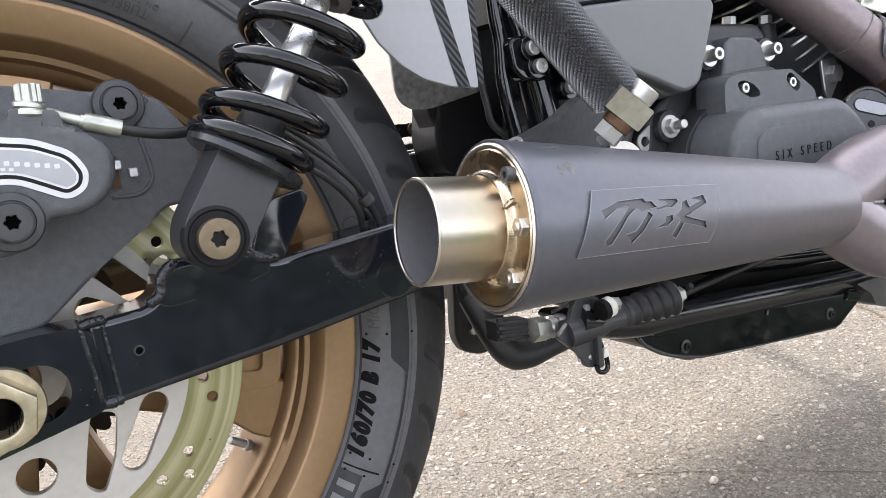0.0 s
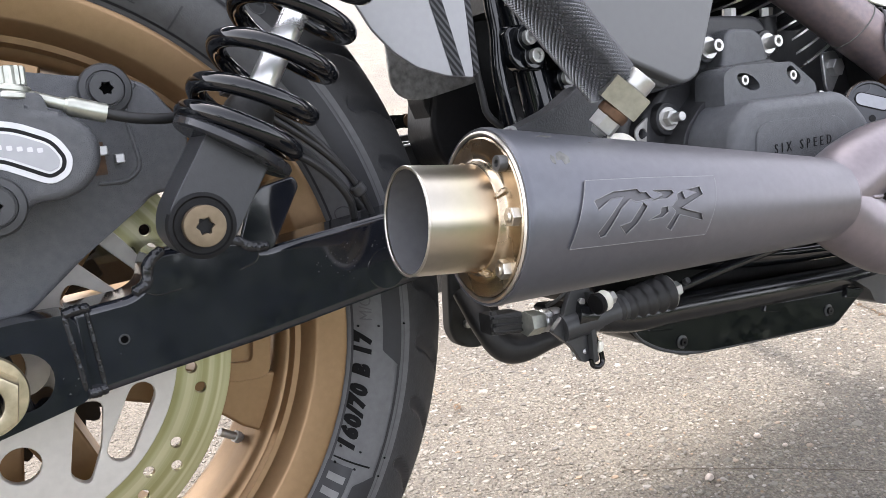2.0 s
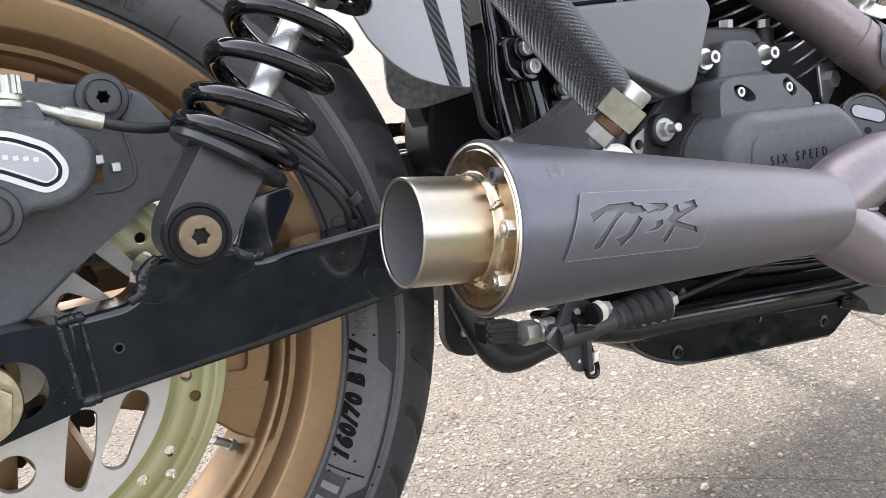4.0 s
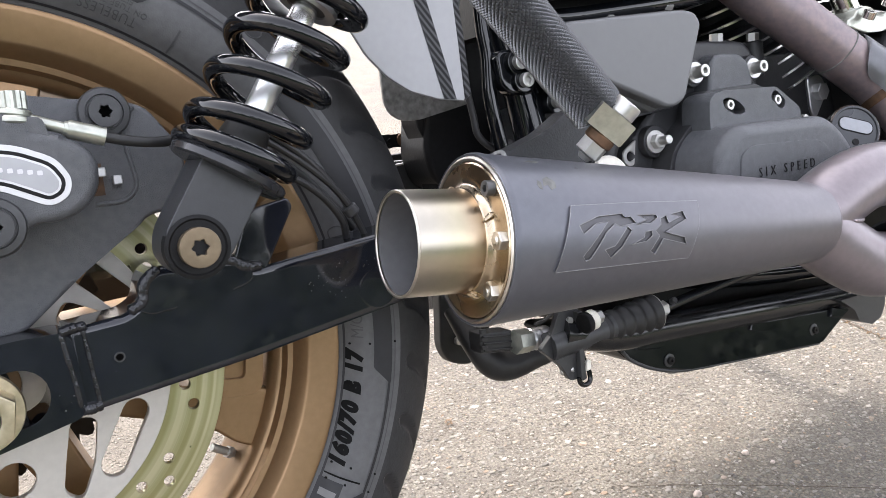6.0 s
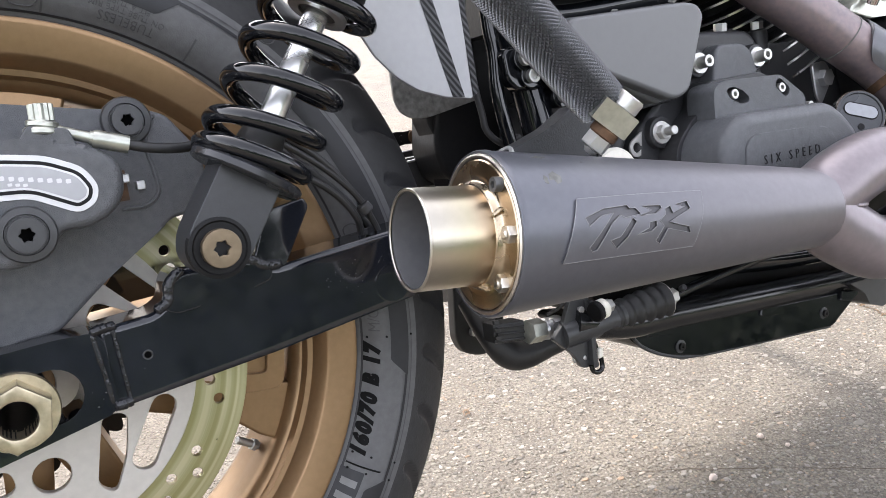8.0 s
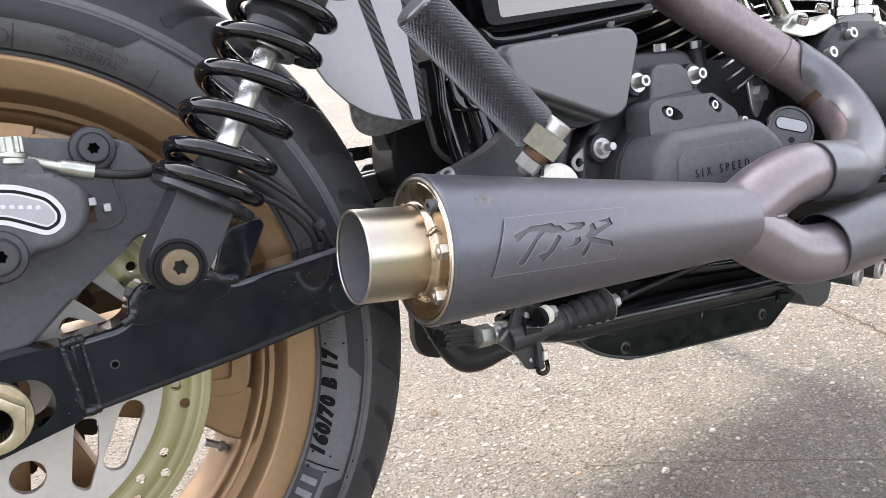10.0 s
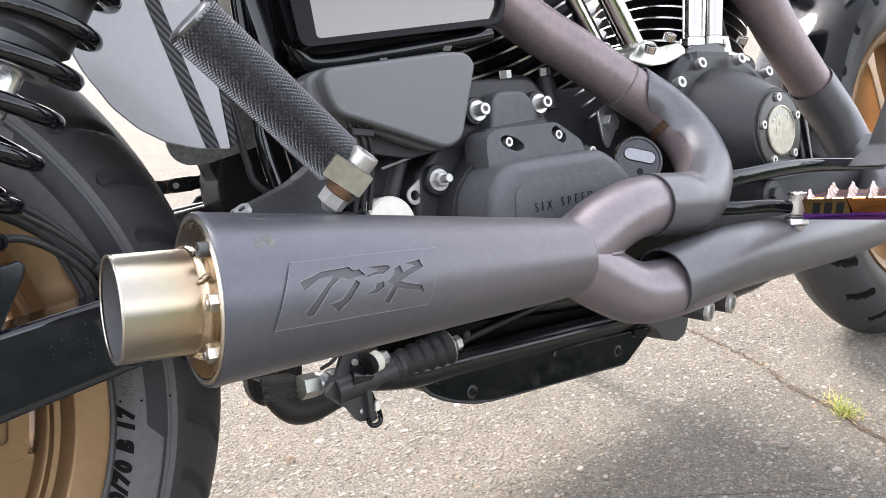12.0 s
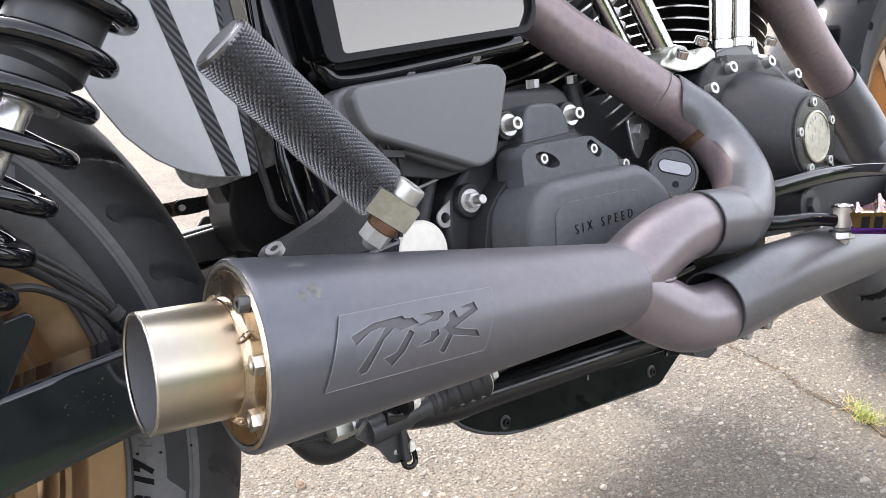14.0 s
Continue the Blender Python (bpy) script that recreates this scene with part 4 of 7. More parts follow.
pipe("collector_branch", [(0.495, -0.1832, 0.0350), (0.522, -0.1850, 0.0338), (0.550, -0.1870, 0.0360), (0.578, -0.1890, 0.0475), (0.606, -0.1900, 0.0550), (0.636, -0.1890, 0.0560), (0.676, -0.1850, 0.0525), (0.710, -0.179, 0.050)], [0.0255, 0.0262, 0.0266, 0.0264, 0.0256, 0.0254, 0.0254, 0.0254], COLLECT, "upper arm of the collector")
pipe("collector_branch", [(0.495, -0.1832, 0.0340), (0.522, -0.1855, 0.0325), (0.546, -0.1880, 0.0240), (0.570, -0.1925, 0.0068), (0.598, -0.1980, -0.0095), (0.630, -0.2025, -0.0135), (0.660, -0.2050, -0.0135), (0.69, -0.2055, -0.012)], [0.0255, 0.0262, 0.0266, 0.0264, 0.0256, 0.0254, 0.0254, 0.0254], COLLECT, "lower arm of the collector")
part("ring_weld", bead([muf(AL + 0.0135, mr(AL + 0.0135) - 0.0012, d) for d in range(-80, 121, 4)], 0.0007, 0.8), COLLECT, exhaust, "ground-down weld round the collector", 60)
part("crotch_weld", bead([(0.5600, -0.2120, 0.0300), (0.5650, -0.2120, 0.0292), (0.5710, -0.2110, 0.0285), (0.5780, -0.2090, 0.0282)], 0.0016, 1.6), COLLECT, exhaust, "lumpy weld in the crotch", 60)
def half_shield(name, pts, r, outward, label, tongue=0.07, spread=104, n=12):
    """A heat shield: a shell laid round the outer side of a bent pipe, its first end rounded like a tongue."""
    line = spline(pts, n)
    bm = bmesh.new()
    rows, cols = [], 24
    total = len(line) - 1
    for i, p in enumerate(line):
        t = (line[min(i + 1, total)] - line[max(i - 1, 0)]).normalized()
        o = Vector(outward[0]).lerp(Vector(outward[1]), min(1.0, 2.2 * i / total))
        o = (o - t * o.dot(t)).normalized()
        side = t.cross(o)
        f = min(1.0, (i / total) / tongue)
        w = radians(spread) * math.sqrt(max(0.0, 1 - (1 - f) ** 2)) * 0.92 + radians(spread) * 0.08
        for q in (r, r - 0.0014):
            rows.append([bm.verts.new(p + (o * math.cos(a) + side * math.sin(a)) * q) for a in (w * (2 * j / cols - 1) for j in range(cols + 1))])
    for i in range(0, len(rows) - 2, 2):
        for j in range(cols):
            bm.faces.new((rows[i][j], rows[i][j + 1], rows[i + 2][j + 1], rows[i + 2][j]))
            bm.faces.new((rows[i + 1][j], rows[i + 3][j], rows[i + 3][j + 1], rows[i + 1][j + 1]))
        for j in (0, cols):
            bm.faces.new((rows[i][j], rows[i + 2][j], rows[i + 3][j], rows[i + 1][j]))
    for i in (0, len(rows) - 2):
        for j in range(cols):
            bm.faces.new((rows[i][j], rows[i][j + 1], rows[i + 1][j + 1], rows[i + 1][j]))
    return part(name, bm, SHIELD, exhaust, label, 40)
BEND = [(0.673, -0.187, 0.0510), (0.6966, -0.1815, 0.0472), (0.7300, -0.1720, 0.0515), (0.7690, -0.1510, 0.0705), (0.7900, -0.1230, 0.1000), (0.7800, -0.1010, 0.1310), (0.7441, -0.0850, 0.1631)]
pipe("upper_pipe", [(0.634, -0.190, 0.0548)] + BEND + [(0.7001, -0.0680, 0.1997), (0.6586, -0.0500, 0.2338), (0.570, -0.030, 0.305), (0.52, -0.02, 0.345)], 0.0240, TINTED, "purplish bare rear header pipe")
half_shield("heat_shield", [(0.7530, -0.0890, 0.1560)] + [(x + 0.001, y - 0.002, z + 0.0005) for x, y, z in (BEND[5], BEND[4], BEND[3], BEND[2], BEND[1], BEND[0])] + [(0.6360, -0.1908, 0.0560)], 0.0268, ((0.55, -0.45, 0.70), (0.50, -0.86, 0.0)), "grey bent heat shield over the rear header pipe")
part("pipe_seam", tube(bmesh.new(), [Vector((0.7441, -0.0850, 0.1631)) + axes((0, 0, 0), (0.62, -0.24, -0.56)).to_3x3() @ Vector((0.0242 * math.cos(a), 0.0242 * math.sin(a), 0)) for a in (2 * math.pi * i / 40 for i in range(41))], 0.0007, 6), SCUFF, exhaust, "pale weld seam")
bm = lathe(bmesh.new(), [(0.0238, -0.0042), (0.0250, -0.0042), (0.0250, 0.0042), (0.0238, 0.0042)], axes((0.7868, -0.1090, 0.1185), (-0.20, 0.50, 0.84)), 48, True)
part("hose_clamp", bm, RUST, exhaust, "rusty clamp band")
LOW = [(0.630, -0.2027, -0.0085), (0.690, -0.2055, -0.0062), (0.728, -0.2055, -0.0060), (0.831, -0.200, -0.0135), (0.950, -0.191, -0.0225), (1.05, -0.180, -0.026), (1.13, -0.160, -0.018), (1.195, -0.125, 0.010), (1.212, -0.095, 0.045)]
pipe("lower_pipe", LOW, 0.0292, SHIELD, "grey lower header pipe")
pipe("front_pipe", [(1.214, -0.088, 0.030), (1.191, -0.077, 0.085), (1.160, -0.072, 0.122), (1.141, -0.070, 0.142)], 0.0300, SHIELD, "grey front header pipe")
pipe("front_pipe", [(1.150, -0.071, 0.132), (1.095, -0.065, 0.195), (1.053, -0.060, 0.251), (1.00, -0.05, 0.32)], 0.0268, TINTED)

# ---- carbon rear fender side and its bracket ----
# The grey base colour carries the sky's reflection on the glossy panel.
PANEL = mat("lacquer greyed by sky reflection", (0.335, 0.336, 0.345), 0.3, vary=0.05, coat=0.25, rvar=0.03)
def carbon():
    m = mat("carbon weave", (0.014, 0.014, 0.015), 0.5, vary=0.2, spec=0.25)
    n, l = m.node_tree.nodes, m.node_tree.links
    tc = n.new("ShaderNodeTexCoord")
    mp = n.new("ShaderNodeMapping")
    mp.inputs["Rotation"].default_value = (radians(90), 0, 0)
    wv = n.new("ShaderNodeTexWave")
    wv.bands_direction = "X"
    wv.inputs["Scale"].default_value = 82
    cr = n.new("ShaderNodeValToRGB")
    cr.color_ramp.elements[0].color, cr.color_ramp.elements[1].color = (0.006, 0.006, 0.007, 1), (0.07, 0.07, 0.075, 1)
    cr.color_ramp.elements[0].position, cr.color_ramp.elements[1].position = 0.3, 0.8
    mp.inputs["Rotation"].default_value = (0, radians(38), 0)
    l.new(tc.outputs["Object"], mp.inputs["Vector"])
    l.new(mp.outputs[0], wv.inputs["Vector"])
    l.new(wv.outputs["Fac"], cr.inputs[0])
    l.new(cr.outputs[0], n["Principled BSDF"].inputs["Base Color"])
    return m
CARBON = carbon()
fend = [(0.2445, 0.222), (0.2490, 0.210), (0.2546, 0.2001), (0.2633, 0.1847), (0.2789, 0.1680), (0.2957, 0.1572), (0.3184, 0.1500), (0.3420, 0.1470), (0.3405, 0.19), (0.338, 0.25), (0.335, 0.36), (0.27, 0.36), (0.245, 0.25)]
fender = part("rear_fender", prism(bmesh.new(), [rounded(fend, 0.003, 3)], 0, 0.003, XZ(-0.0425), 0.0008, 2), PANEL, bike, "glossy rear fender side, coloured grey for reflected sky, with a carbon stripe")
part("carbon_stripe", prism(bmesh.new(), [[(0.3235, 0.1497), (0.3340, 0.1487), (0.3095, 0.2500), (0.2860, 0.345), (0.2755, 0.345), (0.2990, 0.2500)]], 0, 0.0004, XZ(-0.0457)), CARBON, fender, "dark carbon weave stripe")
part("fender_edge", prism(bmesh.new(), [[(0.3435, 0.1480), (0.349, 0.152), (0.347, 0.20), (0.343, 0.25), (0.340, 0.36), (0.333, 0.36), (0.3385, 0.25)]], -0.004, 0.004, XZ(-0.040), 0.001, 2), CARBON, fender)
part("fender_bracket", prism(bmesh.new(), [rounded([(0.3345, 0.200), (0.3352, 0.1575), (0.3396, 0.1474), (0.350, 0.1406), (0.3672, 0.1393), (0.4243, 0.1505), (0.4243, 0.200)], 0.005, 4)], 0, 0.003, XZ(0.080), 0.0008, 1), mat("dusty grey metal", (0.25, 0.24, 0.225), 0.55, metal=0.3, vary=0.45, stain=45, bump=0.3), fender, "dusty grey bracket")
part("fender_inside", prism(bmesh.new(), [[(0.320, 0.172), (0.345, 0.158), (0.36, 0.24), (0.35, 0.36), (0.32, 0.36), (0.33, 0.24)]], -0.02, 0.0, XZ(-0.03), 0.002, 1), SATIN, fender)

# ---- frame ----
frame_part = part("frame", tube(bmesh.new(), spline([(0.420, -0.035, 0.040), (0.412, -0.03, 0.12), (0.398, -0.025, 0.20), (0.380, -0.02, 0.30), (0.36, -0.02, 0.38)], 6), 0.0145, 20), GLOSS, bike, "gloss black tubular frame")
# Near-black panel paints the deep gap behind the frame as shaded.
bm = bmesh.new()
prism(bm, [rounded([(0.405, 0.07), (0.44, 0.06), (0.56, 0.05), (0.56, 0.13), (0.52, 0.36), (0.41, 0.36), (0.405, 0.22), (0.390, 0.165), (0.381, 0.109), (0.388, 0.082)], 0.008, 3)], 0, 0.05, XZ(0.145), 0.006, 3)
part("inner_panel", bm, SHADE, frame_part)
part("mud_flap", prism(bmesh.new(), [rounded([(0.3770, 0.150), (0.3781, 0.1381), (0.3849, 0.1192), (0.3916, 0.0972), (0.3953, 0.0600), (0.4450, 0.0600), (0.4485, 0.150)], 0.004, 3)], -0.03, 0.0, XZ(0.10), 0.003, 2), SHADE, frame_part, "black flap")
part("ribbed_plate", prism(bmesh.new(), [rounded([(0.405, 0.155), (0.440, 0.140), (0.452, 0.16), (0.436, 0.262), (0.415, 0.30), (0.395, 0.30), (0.392, 0.26)], 0.004, 3), rounded([(0.413, 0.215), (0.429, 0.205), (0.424, 0.242), (0.409, 0.248)], 0.002, 2), rounded([(0.417, 0.178), (0.434, 0.168), (0.431, 0.196), (0.415, 0.205)], 0.002, 2)], 0, 0.012, XZ(-0.012), 0.0015, 2), GLOSS, frame_part)
part("bolt_plate", prism(bmesh.new(), [rounded([(0.3745, 0.1790), (0.3800, 0.1840), (0.3989, 0.1840), (0.4075, 0.1763), (0.4130, 0.1594), (0.4085, 0.1480), (0.3850, 0.1490), (0.3765, 0.1580)], 0.005, 4)], -0.01, 0.0, XZ(-0.0445), 0.003, 3), GLOSS, frame_part, "gloss black bolted plate")
for x, z in ((0.3925, 0.1735), (0.3976, 0.1594), (0.4272, 0.1409)):
    part("bolt_pad", prism(bmesh.new(), [ring_pts(0.0098, 24)], 0, 0.012, Matrix.Translation((x, 0, z)) @ XZ(-0.036), 0.001, 2), GLOSS, frame_part)
    cap_screw((x, -0.048, z), (0, -1, 0), 0.0058, 0.005, ZINC, frame_part, "frame_bolt")
def rail(name, pts, r, material=None, parent=None, seg=18, n=6, label=""):
    return part(name, tube(bmesh.new(), spline(pts, n), r, seg), material or GLOSS, parent or frame_part, label)
rail("seat_tube", [(0.3735, -0.030, 0.30), (0.3738, -0.030, 0.2099), (0.3763, -0.030, 0.1801), (0.3752, -0.030, 0.1501), (0.3812, -0.030, 0.1123), (0.392, -0.028, 0.07)], 0.0058, GLOSS, frame_part)
rail("brake_hose", [(0.3560, -0.018, 0.21), (0.3600, -0.020, 0.165), (0.3618, -0.020, 0.1490), (0.3644, -0.020, 0.1345), (0.3672, -0.020, 0.1200), (0.3800, -0.022, 0.1085), (0.396, -0.024, 0.112)], 0.0028, RUBBER, frame_part)
rail("lower_rail", [(0.40, -0.060, -0.045), (0.46, -0.060, -0.060), (0.513, -0.060, -0.064), (0.65, -0.060, -0.0755), (0.80, -0.060, -0.0865), (1.0, -0.06, -0.09), (1.15, -0.05, -0.05), (1.2, -0.02, 0.05), (1.2, 0.0, 0.3)], 0.0135, WORN)
rail("upper_rail", [(0.42, -0.045, 0.01), (0.52, -0.048, -0.02), (0.65, -0.050, -0.042), (0.80, -0.050, -0.055), (0.95, -0.05, -0.055)], 0.012)
rail("left_rail", [(0.42, 0.19, -0.05), (0.70, 0.19, -0.08), (1.0, 0.19, -0.09), (1.16, 0.17, 0.0), (1.2, 0.12, 0.3)], 0.0135)
# skid plate below the engine
skid = [(0.484, -0.0815), (0.4965, -0.0950), (0.5195, -0.1075), (0.5555, -0.1165), (0.640, -0.1208), (0.722, -0.1243), (0.727, -0.121), (0.766, -0.0976), (0.760, -0.094), (0.6455, -0.0890), (0.53, -0.082), (0.49, -0.0775)]
KT = -0.14
def skid_y(x):
    return -0.042 + KT * (x - 0.54)
SKID = Matrix(((1, 0, 0, 0), (KT, 0.12, -1, -0.042 - KT * 0.54 + 0.012), (0, 1, 0, 0), (0, 0, 0, 1)))
skid_plate = part("skid_plate", prism(bmesh.new(), [rounded(skid, 0.003, 3)], 0, 0.003, SKID, 0.001, 2), GLOSS, bike, "gloss black lower plate with folded tabs")
part("plate_lip", tube(bmesh.new(), spline([(x, skid_y(x) - 0.0025, z) for x, z in ((0.487, -0.085), (0.4965, -0.0955), (0.5195, -0.1080), (0.5555, -0.1170), (0.640, -0.1213), (0.722, -0.1248))], 6), 0.0018, 8), SATIN, skid_plate)
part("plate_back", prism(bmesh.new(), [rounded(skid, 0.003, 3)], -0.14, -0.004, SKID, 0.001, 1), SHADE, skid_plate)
for x, z in ((0.5365, -0.1035), (0.7145, -0.1095)):
    part("plate_boss", lathe(bmesh.new(), [(0.0, 0.0), (0.0064, 0.0), (0.0064, 0.0012), (0.005, 0.0016), (0.0, 0.0016)], axes((x, skid_y(x) - 0.003, z), (0, -1, 0)), 24), SATIN, skid_plate)
    cap_screw((x, skid_y(x) - 0.0044, z), (0, -1, 0), 0.0038, 0.0025, SHADE, skid_plate, "plate_bolt", drive="star")
for x0, x1 in ((0.500, 0.532), (0.632, 0.656), (0.735, 0.757)):
    z = -0.0795 - 0.058 * (x0 - 0.5)
    part("plate_tab", prism(bmesh.new(), [rounded([(x0, z - 0.007), (x1 - 0.004, z - 0.0105), (x1, z - 0.002), (x0 + 0.004, z + 0.003)], 0.002, 2)], 0, 0.006, SKID, 0.001, 1), GLOSS, skid_plate)
part("plate_foot", prism(bmesh.new(), [rounded([(0.540, -0.108), (0.553, -0.110), (0.552, -0.1215), (0.541, -0.119)], 0.001, 2)], 0, 0.008, XZ(-0.031), 0.001, 1), SATIN, skid_plate)
stop = part("stand_stop", prism(bmesh.new(), [rounded([(0.7450, -0.084), (0.7690, -0.0985), (0.7765, -0.1116), (0.7997, -0.1204), (0.8158, -0.1159), (0.8233, -0.1026), (0.825, -0.085)], 0.003, 3)], 0, 0.03, XZ(-0.050), 0.003, 2), SATIN, bike, "black lug below the frame")
part("bar", prism(bmesh.new(), [rounded([(0.73, -0.070), (0.820, -0.082), (0.822, -0.073), (0.735, -0.058)], 0.002, 2)], 0, 0.03, XZ(-0.10), 0.002, 1), SATIN, stop)
for x, y, z in ((0.7615, -0.150, -0.0695), (0.7990, -0.150, -0.0700)):
    m = Vector((0.25, -0.93, -0.15)).normalized()
    at = Vector((x, y, z))
    part("bolt_shank", cyl(bmesh.new(), at - m * 0.03, at - m * 0.0, 0.0105, 24, bev=0.001), SATIN, stop)
    part("stand_bolt", lathe(bmesh.new(), [(0.0, -0.012), (0.0098, -0.012), (0.0102, -0.011), (0.0102, 0.003), (0.009, 0.0042), (0.0066, 0.0042), (0.0062, 0.0), (0.0, 0.0)], axes(at, m), 28), ZINC, stop, "zinc socket bolt")

# ---- rear brake master cylinder ----
mc = part("brake_master_cylinder", tube(bmesh.new(), [(0.388, -0.060, -0.0535), (0.43, -0.0625, -0.0510), (0.455, -0.064, -0.0495)], 0.0118, 28), SATIN, bike, "black rear brake cylinder with switch and rubber boot")
M0, M1 = Vector((0.4380, -0.0630, -0.0505)), Vector((0.4985, -0.0655, -0.0470))
ML = (M1 - M0).length
prof = []
for i in range(61):
    t = i / 60
    prof.append((0.0108 + 0.0034 * t + 0.0022 * (0.5 + 0.5 * math.sin(t * 2 * math.pi * 5.5 - 1.4)) * min(1, t * 9), t * ML))
part("rubber_boot", lathe(bmesh.new(), [(0.0, 0.0)] + prof + [(0.0, ML)], axes(M0, M1 - M0), 40), RUBBER, mc, "ribbed rubber boot", 60)
part("boot_washer", lathe(bmesh.new(), [(0.0, ML), (0.0158, ML), (0.0162, ML + 0.0006), (0.0158, ML + 0.0014), (0.0, ML + 0.0014)], axes(M0, M1 - M0), 40), ZINC, mc, "bright washer")
MD = (M1 - M0).normalized()
part("rod_sleeve", cyl(bmesh.new(), M1, M1 + MD * 0.016, 0.0042, 18, bev=0.0006), YELLOWZINC, mc)
nut(M1 + MD * 0.0095, MD, 0.0070, 0.006, ZINC, mc, "rod_nut", turn=0.4)
part("clevis_pin", cyl(bmesh.new(), M1 + MD * 0.021 + Vector((0, -0.002, 0.004)), M1 + MD * 0.021 + Vector((0, -0.007, 0.007)), 0.0028, 14, bev=0.0005), SATIN, mc)
rail("push_rod", [M1 + MD * 0.012, (0.56, -0.0668, -0.0405), (0.66, -0.068, -0.0315), (0.80, -0.07, -0.021)], 0.0046, GLOSS, mc, 14)
plate_poly = [(0.4001, -0.0200), (0.4165, -0.0200), (0.4172, -0.0316), (0.4152, -0.0631), (0.4140, -0.0860), (0.4030, -0.0845), (0.3950, -0.0705), (0.3760, -0.0530), (0.3880, -0.0430)]
part("mount_plate", prism(bmesh.new(), [rounded(plate_poly, 0.003, 3)], -0.005, 0.0, XZ(-0.0655), 0.001, 2), SATIN, mc)
part("mount_rib", prism(bmesh.new(), [rounded([(0.4115, -0.028), (0.4172, -0.028), (0.4155, -0.0840), (0.4105, -0.0840)], 0.001, 2)], 0, 0.0055, XZ(-0.0655), 0.0012, 2), SATIN, mc)
part("plate_screw", cyl(bmesh.new(), (0.4060, -0.0655, -0.0345), (0.4060, -0.0690, -0.0345), 0.0030, 16, bev=0.0005), ZINC, mc)
part("plate_slot", prism(bmesh.new(), [slot((0.4025, -0.0440), (0.4035, -0.0540), 0.0014, 6)], -0.001, 0.0004, XZ(-0.0657)), ALLOY, mc)
part("hook", tube(bmesh.new(), spline([(0.4100, -0.068, -0.0830), (0.4115, -0.0685, -0.0885), (0.4165, -0.0690, -0.0905), (0.4212, -0.0685, -0.0880), (0.4215, -0.0675, -0.0800), (0.4190, -0.0665, -0.0720), (0.4170, -0.066, -0.0640)], 7), 0.0021, 12), GLOSS, mc)
part("hook_web", prism(bmesh.new(), [rounded([(0.4105, -0.0700), (0.4185, -0.0720), (0.4205, -0.0870), (0.4130, -0.0880)], 0.002, 3)], -0.002, 0.0, XZ(-0.0665), 0.0005, 1), SATIN, mc)
part("cable_stop", cyl(bmesh.new(), (0.3985, -0.0590, -0.0770), (0.4085, -0.0640, -0.0760), 0.0031, 16, bev=0.0005), ALLOY, mc)
part("clip", prism(bmesh.new(), [rounded([(0.4165, -0.0790), (0.4220, -0.0785), (0.4225, -0.0705), (0.4180, -0.0700)], 0.0015, 2)], -0.003, 0.003, XZ(-0.0680), 0.0008, 1), WHITE, mc, "off-white plastic clip")
GD = Vector((0.010, 0.0012, 0.0010)).normalized()
part("grommet_seat", cyl(bmesh.new(), Vector((0.4192, -0.0771, -0.0357)) - GD * 0.0085, Vector((0.4192, -0.0771, -0.0357)) - GD * 0.003, 0.0088, 24, bev=0.001), SHADE, mc)
part("grommet", cyl(bmesh.new(), Vector((0.4192, -0.0771, -0.0357)) - GD * 0.0035, Vector((0.4192, -0.0771, -0.0357)) + GD * 0.0045, 0.0084, 26, bev=0.0012), WHITE, mc, "off-white plastic grommet")
part("grommet_core", cyl(bmesh.new(), Vector((0.4192, -0.0771, -0.0357)) + GD * 0.004, Vector((0.4192, -0.0771, -0.0357)) + GD * 0.0125, 0.0056, 6, bev=0.0008), ZINC, mc)
SW0, SWD = Vector((0.3640, -0.0475, -0.0465)), Vector((0.0303, 0.0060, -0.0040)).normalized()
nut(SW0, SWD, 0.0100, 0.0165, YELLOWZINC, mc, "switch_body", label="bright hex brake switch", turn=0.3)
part("switch_collar", lathe(bmesh.new(), [(0.0, 0.0), (0.0080, 0.0), (0.0094, 0.002), (0.0080, 0.004), (0.0096, 0.008), (0.0080, 0.012), (0.0098, 0.016), (0.0098, 0.021), (0.0, 0.022)], axes(SW0 + SWD * 0.0165, SWD), 24), ALLOY, mc)
part("connector", prism(bmesh.new(), [rounded([(0.3341, -0.0332), (0.3656, -0.0370), (0.3638, -0.0545), (0.3339, -0.0500)], 0.002, 2)], -0.016, 0.0, XZ(-0.044), 0.002, 2), RUBBER, mc)
for z in (-0.0375, -0.0430, -0.0485):
    part("connector_rib", tube(bmesh.new(), [(0.3365, -0.0445, z + 0.001), (0.3630, -0.0445, z - 0.003)], 0.0012, 8), RUBBER, mc)
for k in range(3):
    part("connector_lug", prism(bmesh.new(), [rounded([(0.3340, -0.0300 - 0.0065 * k), (0.3390, -0.0306 - 0.0065 * k), (0.3390, -0.0340 - 0.0065 * k), (0.3340, -0.0334 - 0.0065 * k)], 0.0006, 2)], 0.0, 0.003, XZ(-0.0440), 0.0005, 1), RUBBER, mc)
part("hose_cover", tube(bmesh.new(), spline([(0.362, 0.040, -0.030), (0.368, 0.018, -0.060), (0.380, 0.012, -0.0800), (0.397, 0.010, -0.0850), (0.420, 0.008, -0.0820), (0.440, 0.006, -0.080), (0.47, 0.004, -0.070)], 6), [0.0075 + 0.0060 * math.sin(math.pi * min(1, 0.12 + i / 40)) for i in range(37)], 18), RUBBER, mc, "sagging black rubber cover", 60)
